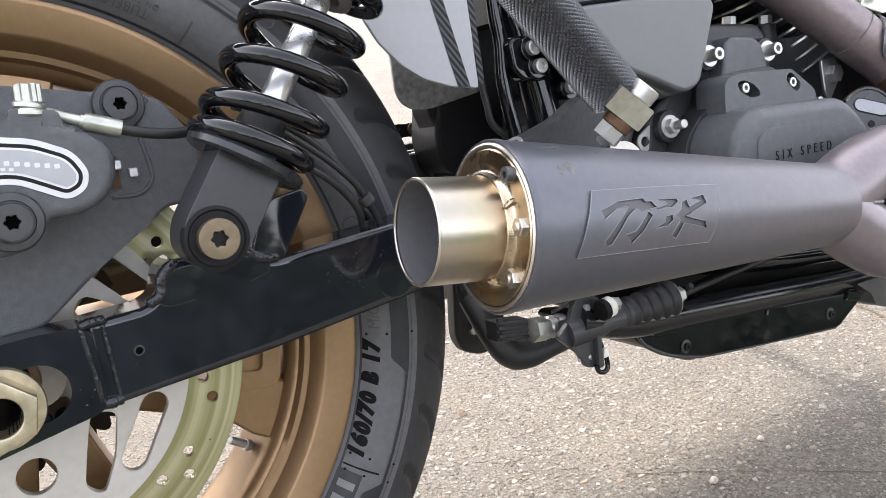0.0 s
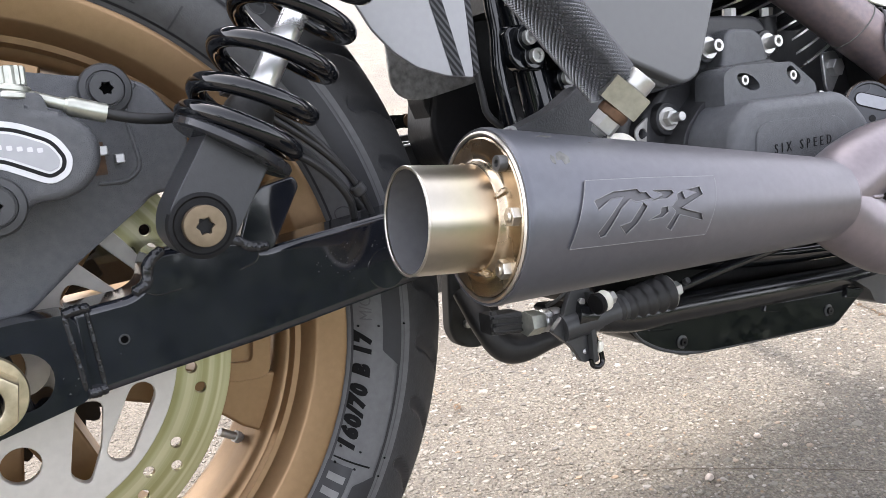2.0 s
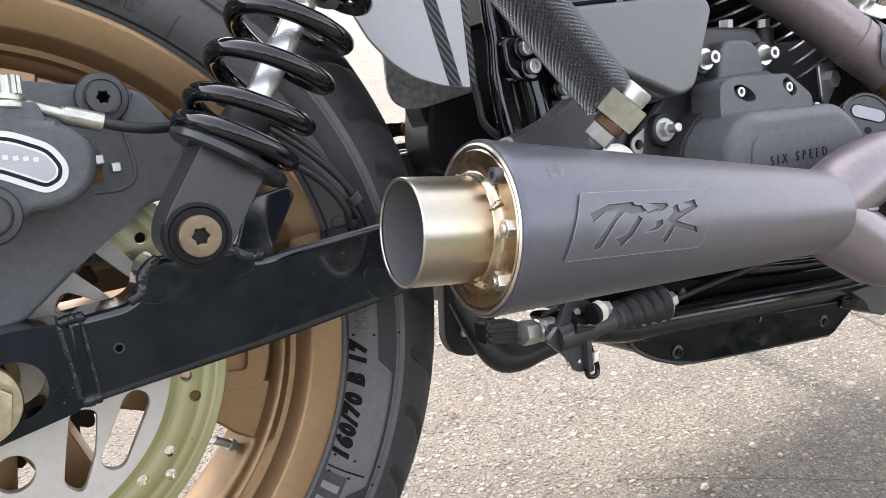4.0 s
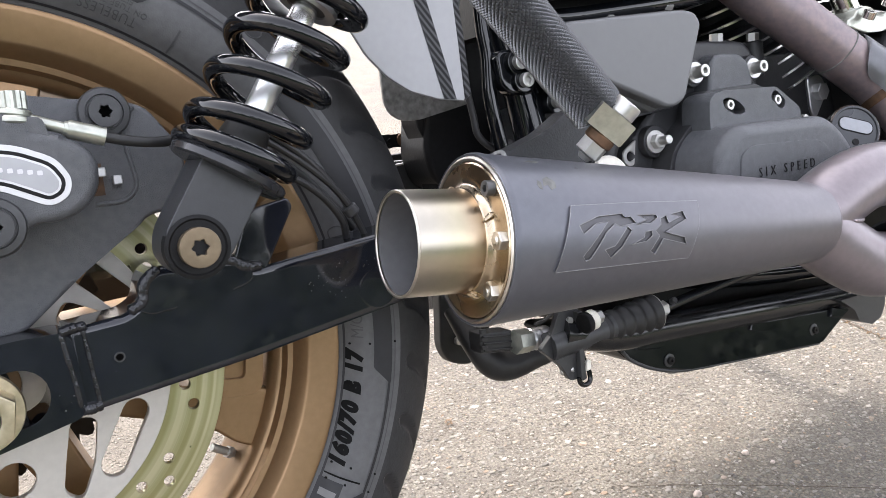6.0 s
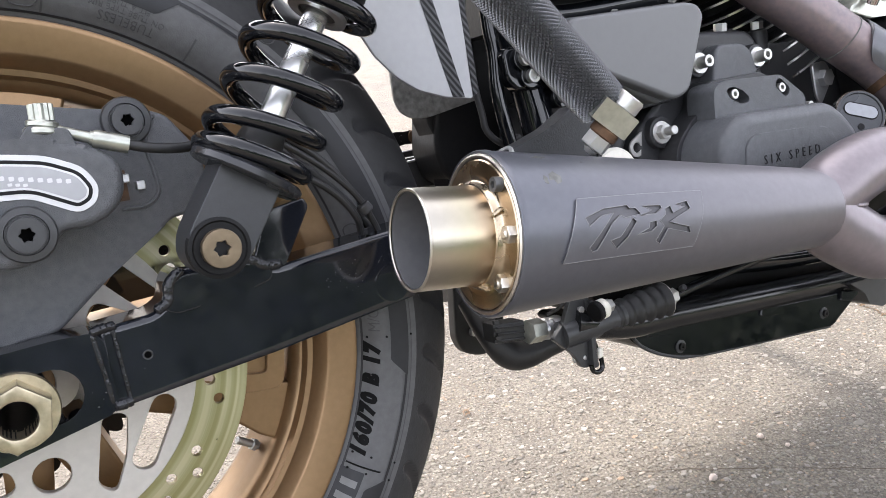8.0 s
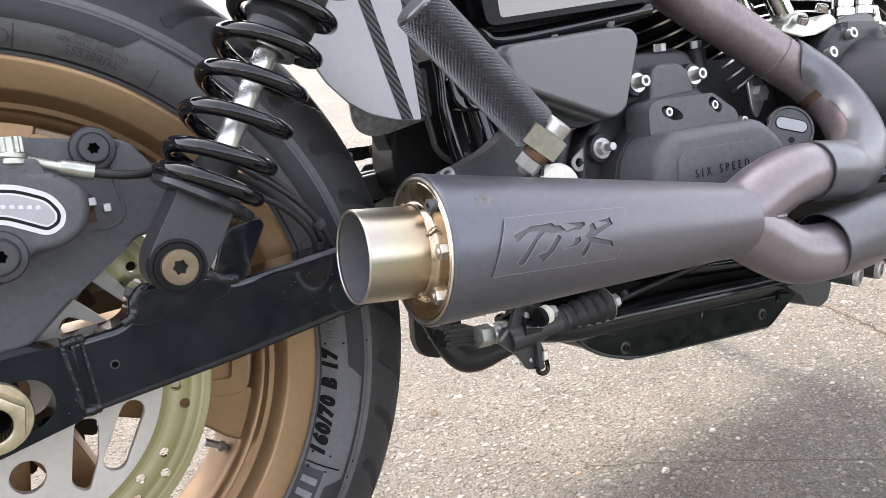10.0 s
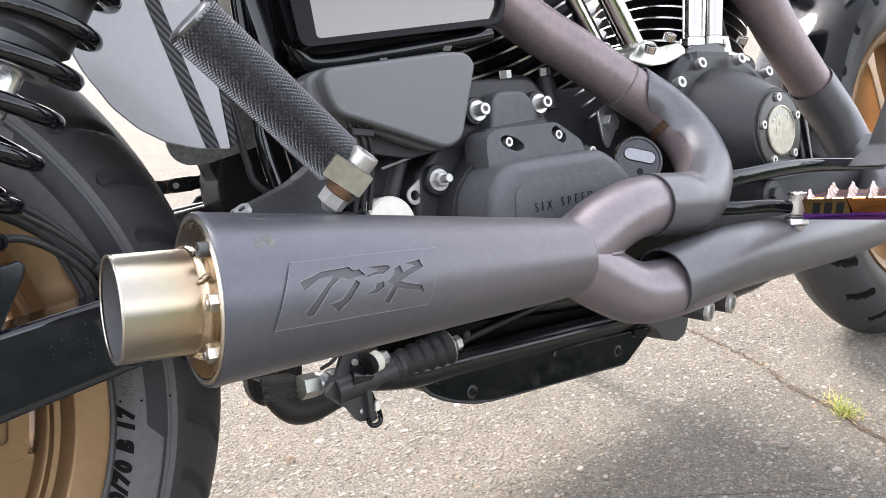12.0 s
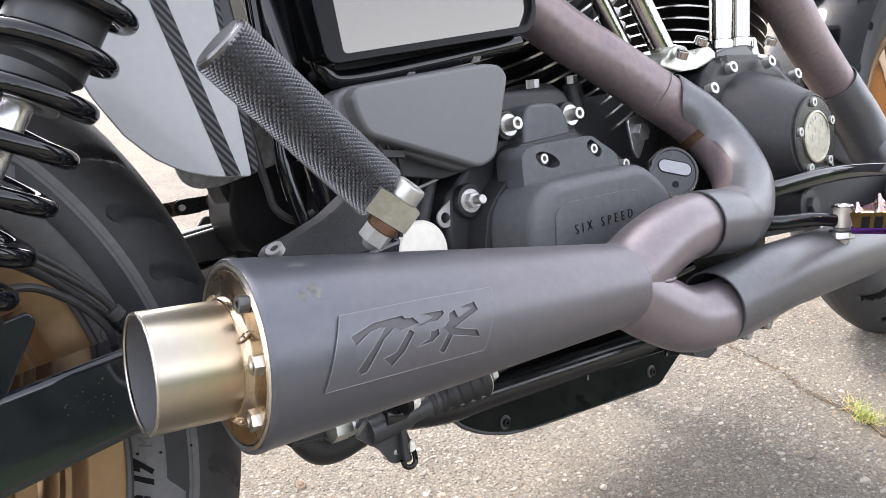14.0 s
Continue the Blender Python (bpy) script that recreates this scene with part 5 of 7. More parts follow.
part("hanger", prism(bmesh.new(), [rounded([(0.3850, -0.010), (0.3787, -0.0823), (0.3859, -0.0983), (0.4054, -0.106), (0.4203, -0.1049), (0.440, -0.080), (0.430, -0.02)], 0.012, 5)], -0.014, 0.0, XZ(0.10), 0.004, 3), RUBBER, mc)
part("hanger_pin", cyl(bmesh.new(), (0.397, 0.10, -0.078), (0.397, 0.094, -0.078), 0.004, 16, bev=0.0006), ZINC, mc)
part("wire", tube(bmesh.new(), spline([(0.384, -0.050, -0.036), (0.392, -0.058, -0.030), (0.401, -0.060, -0.020), (0.408, -0.055, -0.008)], 6), 0.0016, 8), RUBBER, mc)

# ---- side cover, battery box ----
flank = [(0.3960, 0.1880), (0.4000, 0.1945), (0.411, 0.1985), (0.535, 0.2065), (0.545, 0.1965), (0.5235, 0.1300), (0.5050, 0.1235), (0.4120, 0.1600), (0.3975, 0.1720)]
cover = part("side_cover", prism(bmesh.new(), [rounded(flank, 0.006, 4)], 0, 0.022, XZ(-0.056), 0.004, 3), MATT, bike, "matt black wedge-shaped side cover")
cface = [(0.4037, 0.1906), (0.4095, 0.1966), (0.5309, 0.2042), (0.5457, 0.2019), (0.552, 0.1926), (0.5279, 0.1305), (0.5099, 0.125), (0.4112, 0.1627), (0.4056, 0.1769)]
part("cover_face", dome(bmesh.new(), rounded(cface, 0.008, 6), -0.004, 0.0150, XZ(-0.0765), 0.0036, 5), MATT, cover)
part("cover_back", prism(bmesh.new(), [rounded([(0.43, 0.165), (0.455, 0.128), (0.492, 0.1205), (0.545, 0.1265), (0.545, 0.16)], 0.004, 3)], 0, 0.02, XZ(-0.045), 0.002, 2), CAST, cover)
for x in (0.430, 0.437, 0.443):
    part("wire", tube(bmesh.new(), spline([(x - 0.006, -0.075, 0.170), (x, -0.078, 0.145), (x + 0.002, -0.075, 0.120), (x - 0.004, -0.07, 0.085)], 6), 0.0022, 8), RUBBER, cover)
part("cable_tie", prism(bmesh.new(), [rounded([(0.427, 0.145), (0.447, 0.142), (0.447, 0.149), (0.427, 0.152)], 0.001, 2)], 0, 0.008, XZ(-0.074), 0.001, 1), RUBBER, cover)
MIRROR = mat("dark polished lacquer", (0.165, 0.158, 0.145), 0.07, metal=0.9, vary=0.03, rvar=0.02)
outer = rounded([(0.3945, 0.2130), (0.5920, 0.2265), (0.6035, 0.2380), (0.613, 0.345), (0.383, 0.345)], 0.010, 4)
inner = rounded([(0.4095, 0.2200), (0.5900, 0.2325), (0.5990, 0.2450), (0.605, 0.335), (0.404, 0.335)], 0.004, 4)
battery = part("battery_box", prism(bmesh.new(), [outer, inner], 0, 0.046, XZ(-0.035), 0.0042, 4), mat("deep black box paint", (0.004, 0.0043, 0.005), 0.14, vary=0.2, spec=0.13), bike, "gloss black box with a mirror-like face")
part("face", prism(bmesh.new(), [inner], 0, 0.041, XZ(-0.035)), MIRROR, battery, "mirror-like dark face")
# Backing coloured near-black in place of the shade behind the box.
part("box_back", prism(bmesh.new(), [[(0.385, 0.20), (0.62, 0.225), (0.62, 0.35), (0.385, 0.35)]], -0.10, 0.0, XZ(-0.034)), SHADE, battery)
rail("box_rail", [(0.398, -0.055, 0.3), (0.4005, -0.058, 0.23), (0.404, -0.060, 0.212), (0.42, -0.06, 0.2045), (0.50, -0.06, 0.211), (0.60, -0.058, 0.222)], 0.007, GLOSS, battery, 14)
for x, z in ((0.476, 0.2045), (0.545, 0.2115)):
    cap_screw((x, -0.06, z), (0, -0.6, 0.8), 0.006, 0.004, ZINC, battery, "box_bolt")

# ---- foldable peg ----
P0, P1 = Vector((0.3605, -0.1690, 0.1295)), Vector((0.2825, -0.1655, 0.2180))
def knurled(a, b, r, around, rows, high):
    bm = bmesh.new()
    m = axes(a, b - a)
    L = (b - a).length
    ring = []
    for j in range(rows + 1):
        ring.append([bm.verts.new(m @ Vector(((r + (high if (i + j) % 2 else 0)) * math.cos(2 * math.pi * i / around), (r + (high if (i + j) % 2 else 0)) * math.sin(2 * math.pi * i / around), L * j / rows))) for i in range(around)])
    for j in range(rows):
        for i in range(around):
            k = (i + 1) % around
            p, q, s, t = ring[j][i], ring[j][k], ring[j + 1][k], ring[j + 1][i]
            if (i + j) % 2 == 0:
                bm.faces.new((p, q, s))
                bm.faces.new((p, s, t))
            else:
                bm.faces.new((p, q, t))
                bm.faces.new((q, s, t))
    bm.faces.new(ring[0])
    bm.faces.new(ring[-1])
    return bm
KNURL = mat("knurled black anodised alloy", (0.15, 0.152, 0.158), 0.27, metal=0.75, vary=0.2)
peg = part("passenger_peg", knurled(P0, P1, 0.0160, 68, 72, 0.0018), KNURL, bike, "folded black knurled foot peg", 5)
PM = axes(P0, P0 - P1)
part("peg_end", lathe(bmesh.new(), [(0.0, -0.1208), (0.0146, -0.1208), (0.0150, -0.1202), (0.0160, -0.1202), (0.0166, -0.1196), (0.0166, -0.1170), (0.0, -0.1170)], PM, 40), mat("turned dark alloy", (0.16, 0.16, 0.165), 0.25, metal=0.8, vary=0.1), peg, "turned dark end cap")
B0, BD = Vector((0.3625, -0.1785, 0.1180)), Vector((0.50, -0.46, 0.68)).normalized()
PD = (P0 - P1).normalized()
side_d = BD.cross(PD).normalized()
along_d = side_d.cross(BD)
PB = Matrix((BD, along_d, side_d)).transposed().to_4x4()
PB.translation = B0
part("peg_block", prism(bmesh.new(), [rounded([(-0.007, -0.018), (0.0085, -0.018), (0.0085, 0.0105), (-0.007, 0.0105)], 0.0012, 2)], -0.009, 0.0095, PB, 0.0012, 2), YELLOWZINC, peg, "yellow-zinc hinge block")
nut(B0 - BD * 0.0135, -BD, 0.0092, 0.0095, ZINC, peg, "lock_nut", tip=0.004, label="zinc lock nut", turn=0.2)
part("clevis", cyl(bmesh.new(), B0 - BD * 0.0138, B0 - BD * 0.007, 0.0098, 28, bev=0.001), RUST, peg, "rust-tinged clevis")
part("hinge_bolt", lathe(bmesh.new(), [(0.0, 0.0), (0.0086, 0.0), (0.0092, 0.0008), (0.0092, 0.0085), (0.0084, 0.0098), (0.0046, 0.0098), (0.0044, 0.006), (0.0, 0.006)], axes(B0 + BD * 0.0085, BD), 28), ZINC, peg, "zinc socket bolt")
arm_b = rounded([(0.300, 0.098), (0.305, 0.1065), (0.322, 0.1105), (0.345, 0.1180), (0.368, 0.1310), (0.386, 0.1285), (0.397, 0.113), (0.392, 0.100), (0.372, 0.090), (0.33, 0.085)], 0.004, 3)
part("peg_bracket", prism(bmesh.new(), [arm_b], 0, 0.016, XZ(-0.118), 0.004, 3), CAST, peg, "wrinkle-coated peg bracket")
cap_screw((0.3085, -0.131, 0.1035), (-0.5, -0.3, 0.8), 0.0055, 0.004, ALLOY, peg, "bracket_bolt")

# ---- gearbox ----
tr = [(0.498, 0.107), (0.508, 0.112), (0.530, 0.134), (0.545, 0.160), (0.556, 0.174), (0.570, 0.183), (0.645, 0.181), (0.657, 0.172), (0.662, 0.140), (0.700, 0.115), (0.720, 0.075), (0.715, 0.0), (0.53, 0.0), (0.505, 0.03), (0.492, 0.07)]
gearbox = part("gearbox", prism(bmesh.new(), [rounded(tr, 0.008, 4)], 0, 0.024, XZ(-0.035), 0.006, 3), CAST, bike, "black wrinkle-coated six-speed gearbox")
part("upper_bulge", prism(bmesh.new(), [rounded([(0.5725, 0.125), (0.5805, 0.1627), (0.5885, 0.1688), (0.618, 0.1677), (0.6290, 0.1601), (0.634, 0.1369), (0.634, 0.125)], 0.006, 4)], -0.035, 0.0, XZ(-0.0755), 0.006, 4), WRINKLE, gearbox)
flange = rounded([(0.508, 0.03), (0.5125, 0.067), (0.520, 0.089), (0.5365, 0.105), (0.550, 0.114), (0.5535, 0.128), (0.562, 0.137), (0.632, 0.140), (0.667, 0.117), (0.690, 0.097), (0.700, 0.07), (0.700, 0.03)], 0.006, 4)
part("cover_flange", prism(bmesh.new(), [flange], -0.04, 0.0, XZ(-0.0815), 0.0015, 2), CAST, gearbox)
step = rounded([(0.5440, 0.090), (0.5436, 0.1168), (0.5447, 0.1285), (0.5503, 0.1335), (0.5623, 0.1356), (0.6274, 0.1350), (0.6575, 0.1150), (0.6610, 0.090)], 0.0045, 4)
well = rounded([(0.5590, 0.1282), (0.5680, 0.1297), (0.5790, 0.1255), (0.5862, 0.1190), (0.5860, 0.1152), (0.5768, 0.1140), (0.5624, 0.1200)], 0.004, 4)
small_well = slot((0.6255, 0.1265), (0.6330, 0.1205), 0.0050, 8)
part("cover_step", prism(bmesh.new(), [step, well, small_well], -0.03, 0.0, XZs(-0.1030, 0.60, -0.03), 0.0040, 3), WRINKLE, gearbox)
# The darker material paints the shade at the bottom of the wells.
part("well_floor", prism(bmesh.new(), [offset(step, -0.006)], -0.02, -0.011, XZs(-0.1030, 0.60, -0.03)), CAST, gearbox)
KF = XZs(-0.1325, 0.59, -0.05)
face = rounded([(0.518, 0.02), (0.5185, 0.0680), (0.5225, 0.0860), (0.5335, 0.0990), (0.5470, 0.1065), (0.6524, 0.1062), (0.6704, 0.0945), (0.6845, 0.0800), (0.6905, 0.0664), (0.690, 0.02)], 0.012, 9)
part("cover_face", dome(bmesh.new(), face, -0.05, 0.0, KF, 0.0105), WRINKLE, gearbox, angle=50)
panel = rounded([(0.5375, 0.030), (0.5430, 0.0819), (0.5519, 0.0877), (0.5613, 0.0888), (0.627, 0.0873), (0.6388, 0.0859), (0.6472, 0.0803), (0.6531, 0.0721), (0.656, 0.03)], 0.006, 4)
part("raised_panel", prism(bmesh.new(), [panel], -0.004, 0.0014, KF, 0.0012, 2), WRINKLE, gearbox)
# Embossed in the cover's own colour; the dark tone stands in for relief shading.
lettering = words("SIX SPEED", 0.0112, lambda p: p.copy(), 0.0003, -0.00005, 0.0, 1.9)
text_wide = max(v.co.x for v in lettering.verts)
for v in lettering.verts:
    v.co = KF @ Vector((0.5615 + v.co.x * 0.0680 / text_wide, 0.0625 + v.co.y + 0.0012 * v.co.x / text_wide, 0.0016 + v.co.z))
part("lettering", lettering, SHADE, gearbox, "embossed lettering, darkened for its relief shading")
for x, y, z in ((0.5668, -0.0680, 0.1540), (0.6440, -0.0680, 0.1542)):
    part("bolt_boss", prism(bmesh.new(), [ring_pts(0.0125, 28)], -0.03, 0.0, Matrix.Translation((x, 0, z)) @ XZ(y + 0.001), 0.002, 2), CAST, gearbox)
    cap_screw((x, y, z), (-0.08, -1, 0.06), 0.0054, 0.0112, ZINC, gearbox, "cover_bolt", washer=0.0094, label="zinc socket bolt on a washer")
cap_screw((0.5150, -0.0665, 0.0990), (-0.1, -1, 0.08), 0.0068, 0.0062, ZINC, gearbox, "stud_nut", washer=0.0098, stud=0.0105, label="zinc nut on a long stud")
part("bolt_boss", prism(bmesh.new(), [ring_pts(0.0140, 28)], -0.03, 0.0, Matrix.Translation((0.5165, 0, 0.0990)) @ XZ(-0.0660), 0.002, 2), CAST, gearbox)
for x, y, z in ((0.5700, -0.0930, 0.1228), (0.6300, -0.0945, 0.1230)):
    cap_screw((x, y, z), (-0.03, -1, 0.05), 0.0043, 0.0090, ZINC, gearbox, "cover_screw")
for x, y, z in ((0.6890, -0.0800, 0.1022), (0.6915, -0.108, 0.0740), (0.5327, -0.0920, 0.0634), (0.5085, -0.092, 0.050)):
    cap_screw((x, y, z), (0.0, -1, 0.05), 0.0047, 0.0090, ZINC, gearbox, "cover_screw")
part("screw_boss", prism(bmesh.new(), [ring_pts(0.0075, 24)], -0.03, 0.0, Matrix.Translation((0.6885, 0, 0.1022)) @ XZ(-0.0800), 0.001, 2), CAST, gearbox)
for x, y, z in ((0.6362, -0.0350, 0.1830), (0.6950, -0.0300, 0.1830)):
    part("bolt_tower", cyl(bmesh.new(), (x, y, z - 0.035), (x - 0.001, y, z), 0.0095, 20, bev=0.0015), CAST, gearbox)
    nut((x - 0.001, y, z), (0, -0.05, 1), 0.0062, 0.0080, ZINC, gearbox, "head_bolt")
part("rear_bulge", lathe(bmesh.new(), [(0.0, 0.034), (0.026, 0.030), (0.037, 0.018), (0.040, 0.0), (0.040, -0.02)], Matrix.Translation((0.664, 0, 0.150)) @ XZ(-0.002), 40), CAST, gearbox)
part("wire_eyelet", prism(bmesh.new(), [slot((0.4938, 0.0890), (0.5075, 0.0970), 0.0082, 10), [tuple(Vector((0.4938, 0.0890)) + Vector(q)) for q in ring_pts(0.0044, 16)]], 0, 0.002, XZ(-0.0563), 0.0004, 1), ZINC, gearbox)
part("plug", lathe(bmesh.new(), [(0.0, 0.0), (0.0245, 0.0), (0.0245, 0.020), (0.0225, 0.0225), (0.0, 0.0232)], axes((0.4605, -0.046, 0.0675), (0, -1, 0.05)), 48), WHITE, gearbox, "round off-white plug")
rail("vent_hose", [(0.46, -0.05, 0.055), (0.475, -0.055, 0.10), (0.50, -0.045, 0.135), (0.53, -0.03, 0.16)], 0.007, RUBBER, gearbox)
part("bright_clip", tube(bmesh.new(), [(0.462, -0.062, 0.116), (0.49, -0.060, 0.121), (0.512, -0.056, 0.1245)], 0.0012, 8), ZINC, gearbox)
# dipstick and its tab
dip = Vector((-0.42, -0.86, 0.30)).normalized()
dc = Vector((0.727, -0.113, 0.0885))
dipstick = part("dipstick_cap", lathe(bmesh.new(), [(0.0, -0.03), (0.019, -0.03), (0.0195, -0.014), (0.0235, -0.012), (0.0245, -0.010), (0.0245, -0.002), (0.0232, 0.0), (0.0212, 0.0), (0.0206, -0.0012), (0.0, -0.0012)], axes(dc, dip), 48), mat("black satin cap", (0.05, 0.052, 0.056), 0.3, metal=0.3), gearbox, "black round dipstick cap")
part("cap_rim", lathe(bmesh.new(), [(0.0222, -0.0010), (0.0232, 0.0002), (0.0246, -0.0014), (0.0246, -0.0024), (0.0222, -0.0024)], axes(dc, dip), 48, True), STEEL, gearbox)
DM = axes(dc, dip) @ Matrix.Rotation(radians(-20), 4, "Z")
# Grey pill in a dark ring imitates a reflection on the glossy cap.
for face_mat, grow, up in ((SHADE, 0.0012, -0.0009), (mat("grey painted glare", (0.30, 0.31, 0.33), 0.12, vary=0.1), 0.0, -0.0004)):
    part("cap_glare", prism(bmesh.new(), [slot((-0.010, 0.004), (0.010, 0.004), 0.0058 + grow, 10)], up - 0.0006, up, DM), face_mat, gearbox)
part("cap_dot", prism(bmesh.new(), [[(0.002 + a, -0.012 + b) for a, b in ring_pts(0.0032, 14)]], -0.0011, -0.0004, DM), SHADE, gearbox)
part("mount_tab", prism(bmesh.new(), [rounded([(0.730, 0.142), (0.752, 0.144), (0.763, 0.128), (0.742, 0.100), (0.735, 0.108)], 0.006, 4)], 0, 0.003, XZ(-0.060), 0.0008, 1), ALLOY, gearbox, "cast alloy tab")
nut((0.746, -0.063, 0.1270), (0, -1, 0), 0.0092, 0.007, ALLOY, gearbox, "tab_bolt")

# ---- engine ----
case = [(0.46, 0.14), (0.60, 0.17), (0.75, 0.17), (0.80, 0.185), (0.95, 0.185), (1.02, 0.15), (1.06, 0.06), (1.02, -0.06), (0.48, -0.05), (0.44, 0.0)]
engine = part("engine", prism(bmesh.new(), [rounded(case, 0.01, 3)], -0.22, 0.0, XZ(-0.028), 0.006, 2), CAST, bike, "black air-cooled V-twin engine with finned cylinders")
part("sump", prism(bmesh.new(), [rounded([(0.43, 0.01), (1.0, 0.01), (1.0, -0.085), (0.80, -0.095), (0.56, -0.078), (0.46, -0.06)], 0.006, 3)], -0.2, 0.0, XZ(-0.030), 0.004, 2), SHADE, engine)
cam_c = Vector((0.897, 0.0, 0.0955))
cc = [(0.822, 0.110), (0.812, 0.150), (0.815, 0.172), (0.835, 0.187), (0.85, 0.190), (0.930, 0.186), (0.965, 0.176), (0.990, 0.150), (1.020, 0.120), (1.025, 0.05), (0.98, 0.02), (0.88, 0.02), (0.84, 0.07)]
part("cam_cover", prism(bmesh.new(), [rounded(cc, 0.014, 5)], 0, 0.068, XZ(-0.03), 0.012, 4), CAST, engine, "black cam cover")
part("cam_dome", lathe(bmesh.new(), [(0.076, 0.085), (0.073, 0.100), (0.066, 0.118), (0.057, 0.136), (0.0475, 0.152), (0.0445, 0.158), (0.0430, 0.1605), (0.0, 0.1605)], Matrix.Translation((0.893, 0, 0.098)) @ XZ(0), 72), CAST, engine)
part("timer_cover", lathe(bmesh.new(), [(0.0, 0.160), (0.0412, 0.160), (0.0412, 0.1622), (0.040, 0.163), (0.0, 0.163)], Matrix.Translation(cam_c) @ XZ(0), 64), mat("olive-black lacquer", (0.012, 0.012, 0.010), 0.25, vary=0.2), engine, "gloss black round cover")
part("timer_rim", lathe(bmesh.new(), [(0.0412, 0.160), (0.0420, 0.160), (0.0420, 0.1628), (0.0412, 0.1632)], Matrix.Translation(cam_c) @ XZ(0), 64, True), SATIN, engine)
part("timer_badge", lathe(bmesh.new(), [(0.0, 0.163), (0.0262, 0.163), (0.0262, 0.1648), (0.0245, 0.1654), (0.0238, 0.1642), (0.0, 0.1644)], Matrix.Translation(cam_c) @ XZ(0), 56), mat("dull cast badge", (0.42, 0.40, 0.33), 0.42, metal=0.7, vary=0.3, stain=70, bump=0.3, bscale=300), engine, "dull silver badge")
for k in range(7):
    a = radians(40 + 100 * k / 6)
    part("badge_bar", prism(bmesh.new(), [[(-0.0012, -0.0018), (0.0012, -0.0018), (0.0012, 0.0018), (-0.0012, 0.0018)]], 0.1643, 0.1647, Matrix.Translation(cam_c + Vector((0.0185 * math.cos(a), 0, 0.0185 * math.sin(a)))) @ Matrix.Rotation(-(a - math.pi / 2), 4, "Y") @ XZ(0)), ALLOY, engine)
part("badge_shield", prism(bmesh.new(), [rounded([(-0.010, -0.004), (0.010, -0.004), (0.010, 0.004), (0.004, 0.004), (0.004, 0.010), (-0.004, 0.010), (-0.004, 0.004), (-0.010, 0.004)], 0.001, 2)], 0.1643, 0.1647, Matrix.Translation(cam_c) @ XZ(0)), bpy.data.materials["dull cast badge"], engine)
for k in range(5):
    a = radians(94 + 72 * k)
    cap_screw(cam_c + Vector((0.0345 * math.cos(a), -0.163, 0.0345 * math.sin(a))), (0, -1, 0), 0.0045, 0.003, ZINC, engine, "badge_screw", drive="star")
for x, y, z in ((0.8090, -0.103, 0.1570), (0.8560, -0.097, 0.1752), (0.9190, -0.104, 0.1760), (0.9745, -0.103, 0.1590)):
    cap_screw((x, y, z), (-0.1, -1, 0.2), 0.0060, 0.009, ZINC, engine, "cover_bolt")
def cylinder(base, lean_x, count, r):
    d = Vector((lean_x, 0, 0.92)).normalized()
    barrel = part("cylinder", cyl(bmesh.new(), base, Vector(base) + d * 0.30, r * 0.80, 40), SHADE, engine, "finned black cylinder")
    for k in range(count):
        m = axes(Vector(base) + d * (0.02 + 0.0150 * k), d)
        bm = bmesh.new()
        sq = [(r * 1.0 * math.copysign(abs(math.cos(a)) ** 0.8, math.cos(a)), r * math.copysign(abs(math.sin(a)) ** 0.8, math.sin(a))) for a in (2 * math.pi * i / 64 for i in range(64))]
        prism(bm, [sq], 0.0, 0.0026, m, 0.0004, 1)
        bm.normal_update()
        for f in bm.faces:
            if abs(f.normal.dot(d)) < 0.3:
                f.material_index = 1
        part("cooling_fin", bm, [FIN, FINEDGE], engine)
cylinder((0.785, 0.063, 0.125), -0.38, 14, 0.094)
cylinder((0.985, 0.063, 0.125), 0.38, 14, 0.094)
for a, b, r in (((0.789, -0.075, 0.190), (0.752, -0.070, 0.262), 0.0115), ((0.758, -0.055, 0.192), (0.722, -0.050, 0.262), 0.0085), ((0.886, -0.072, 0.195), (0.900, -0.070, 0.270), 0.0105), ((0.924, -0.072, 0.195), (0.940, -0.070, 0.270), 0.0115)):
    part("pushrod_tube", cyl(bmesh.new(), a, Vector(a) + (Vector(b) - Vector(a)) * 1.8, r, 28), CHROME, engine, "chrome pushrod tube")
    part("tube_collar", cyl(bmesh.new(), a, Vector(a) + (Vector(b) - Vector(a)).normalized() * 0.012, r * 1.35, 28, bev=0.0015), CHROME, engine)
scallop = [(0.752, 0.1860), (0.7560, 0.1925), (0.7650, 0.1945), (0.7700, 0.2010), (0.7840, 0.2050), (0.7960, 0.2030), (0.8010, 0.1960), (0.8110, 0.1935), (0.8180, 0.1985), (0.8350, 0.2010), (0.8450, 0.1960), (0.8470, 0.1880), (0.8150, 0.1800), (0.7800, 0.1790)]
part("lifter_block", prism(bmesh.new(), [rounded(scallop, 0.004, 4)], 0, 0.040, XZ(-0.052), 0.003, 3), YELLOWZINC, engine, "polished lifter block")
part("lifter_block", prism(bmesh.new(), [rounded([(0.848, 0.180), (0.850, 0.1935), (0.870, 0.1975), (0.905, 0.1985), (0.920, 0.195), (0.926, 0.180)], 0.004, 3)], 0, 0.040, XZ(-0.050), 0.004, 3), GLOSS, engine)
part("lifter_block", prism(bmesh.new(), [rounded([(0.922, 0.181), (0.922, 0.207), (0.945, 0.207), (0.949, 0.1885), (0.962, 0.186), (0.985, 0.181), (0.985, 0.175)], 0.003, 3)], 0, 0.030, XZ(-0.052), 0.003, 3), YELLOWZINC, engine)
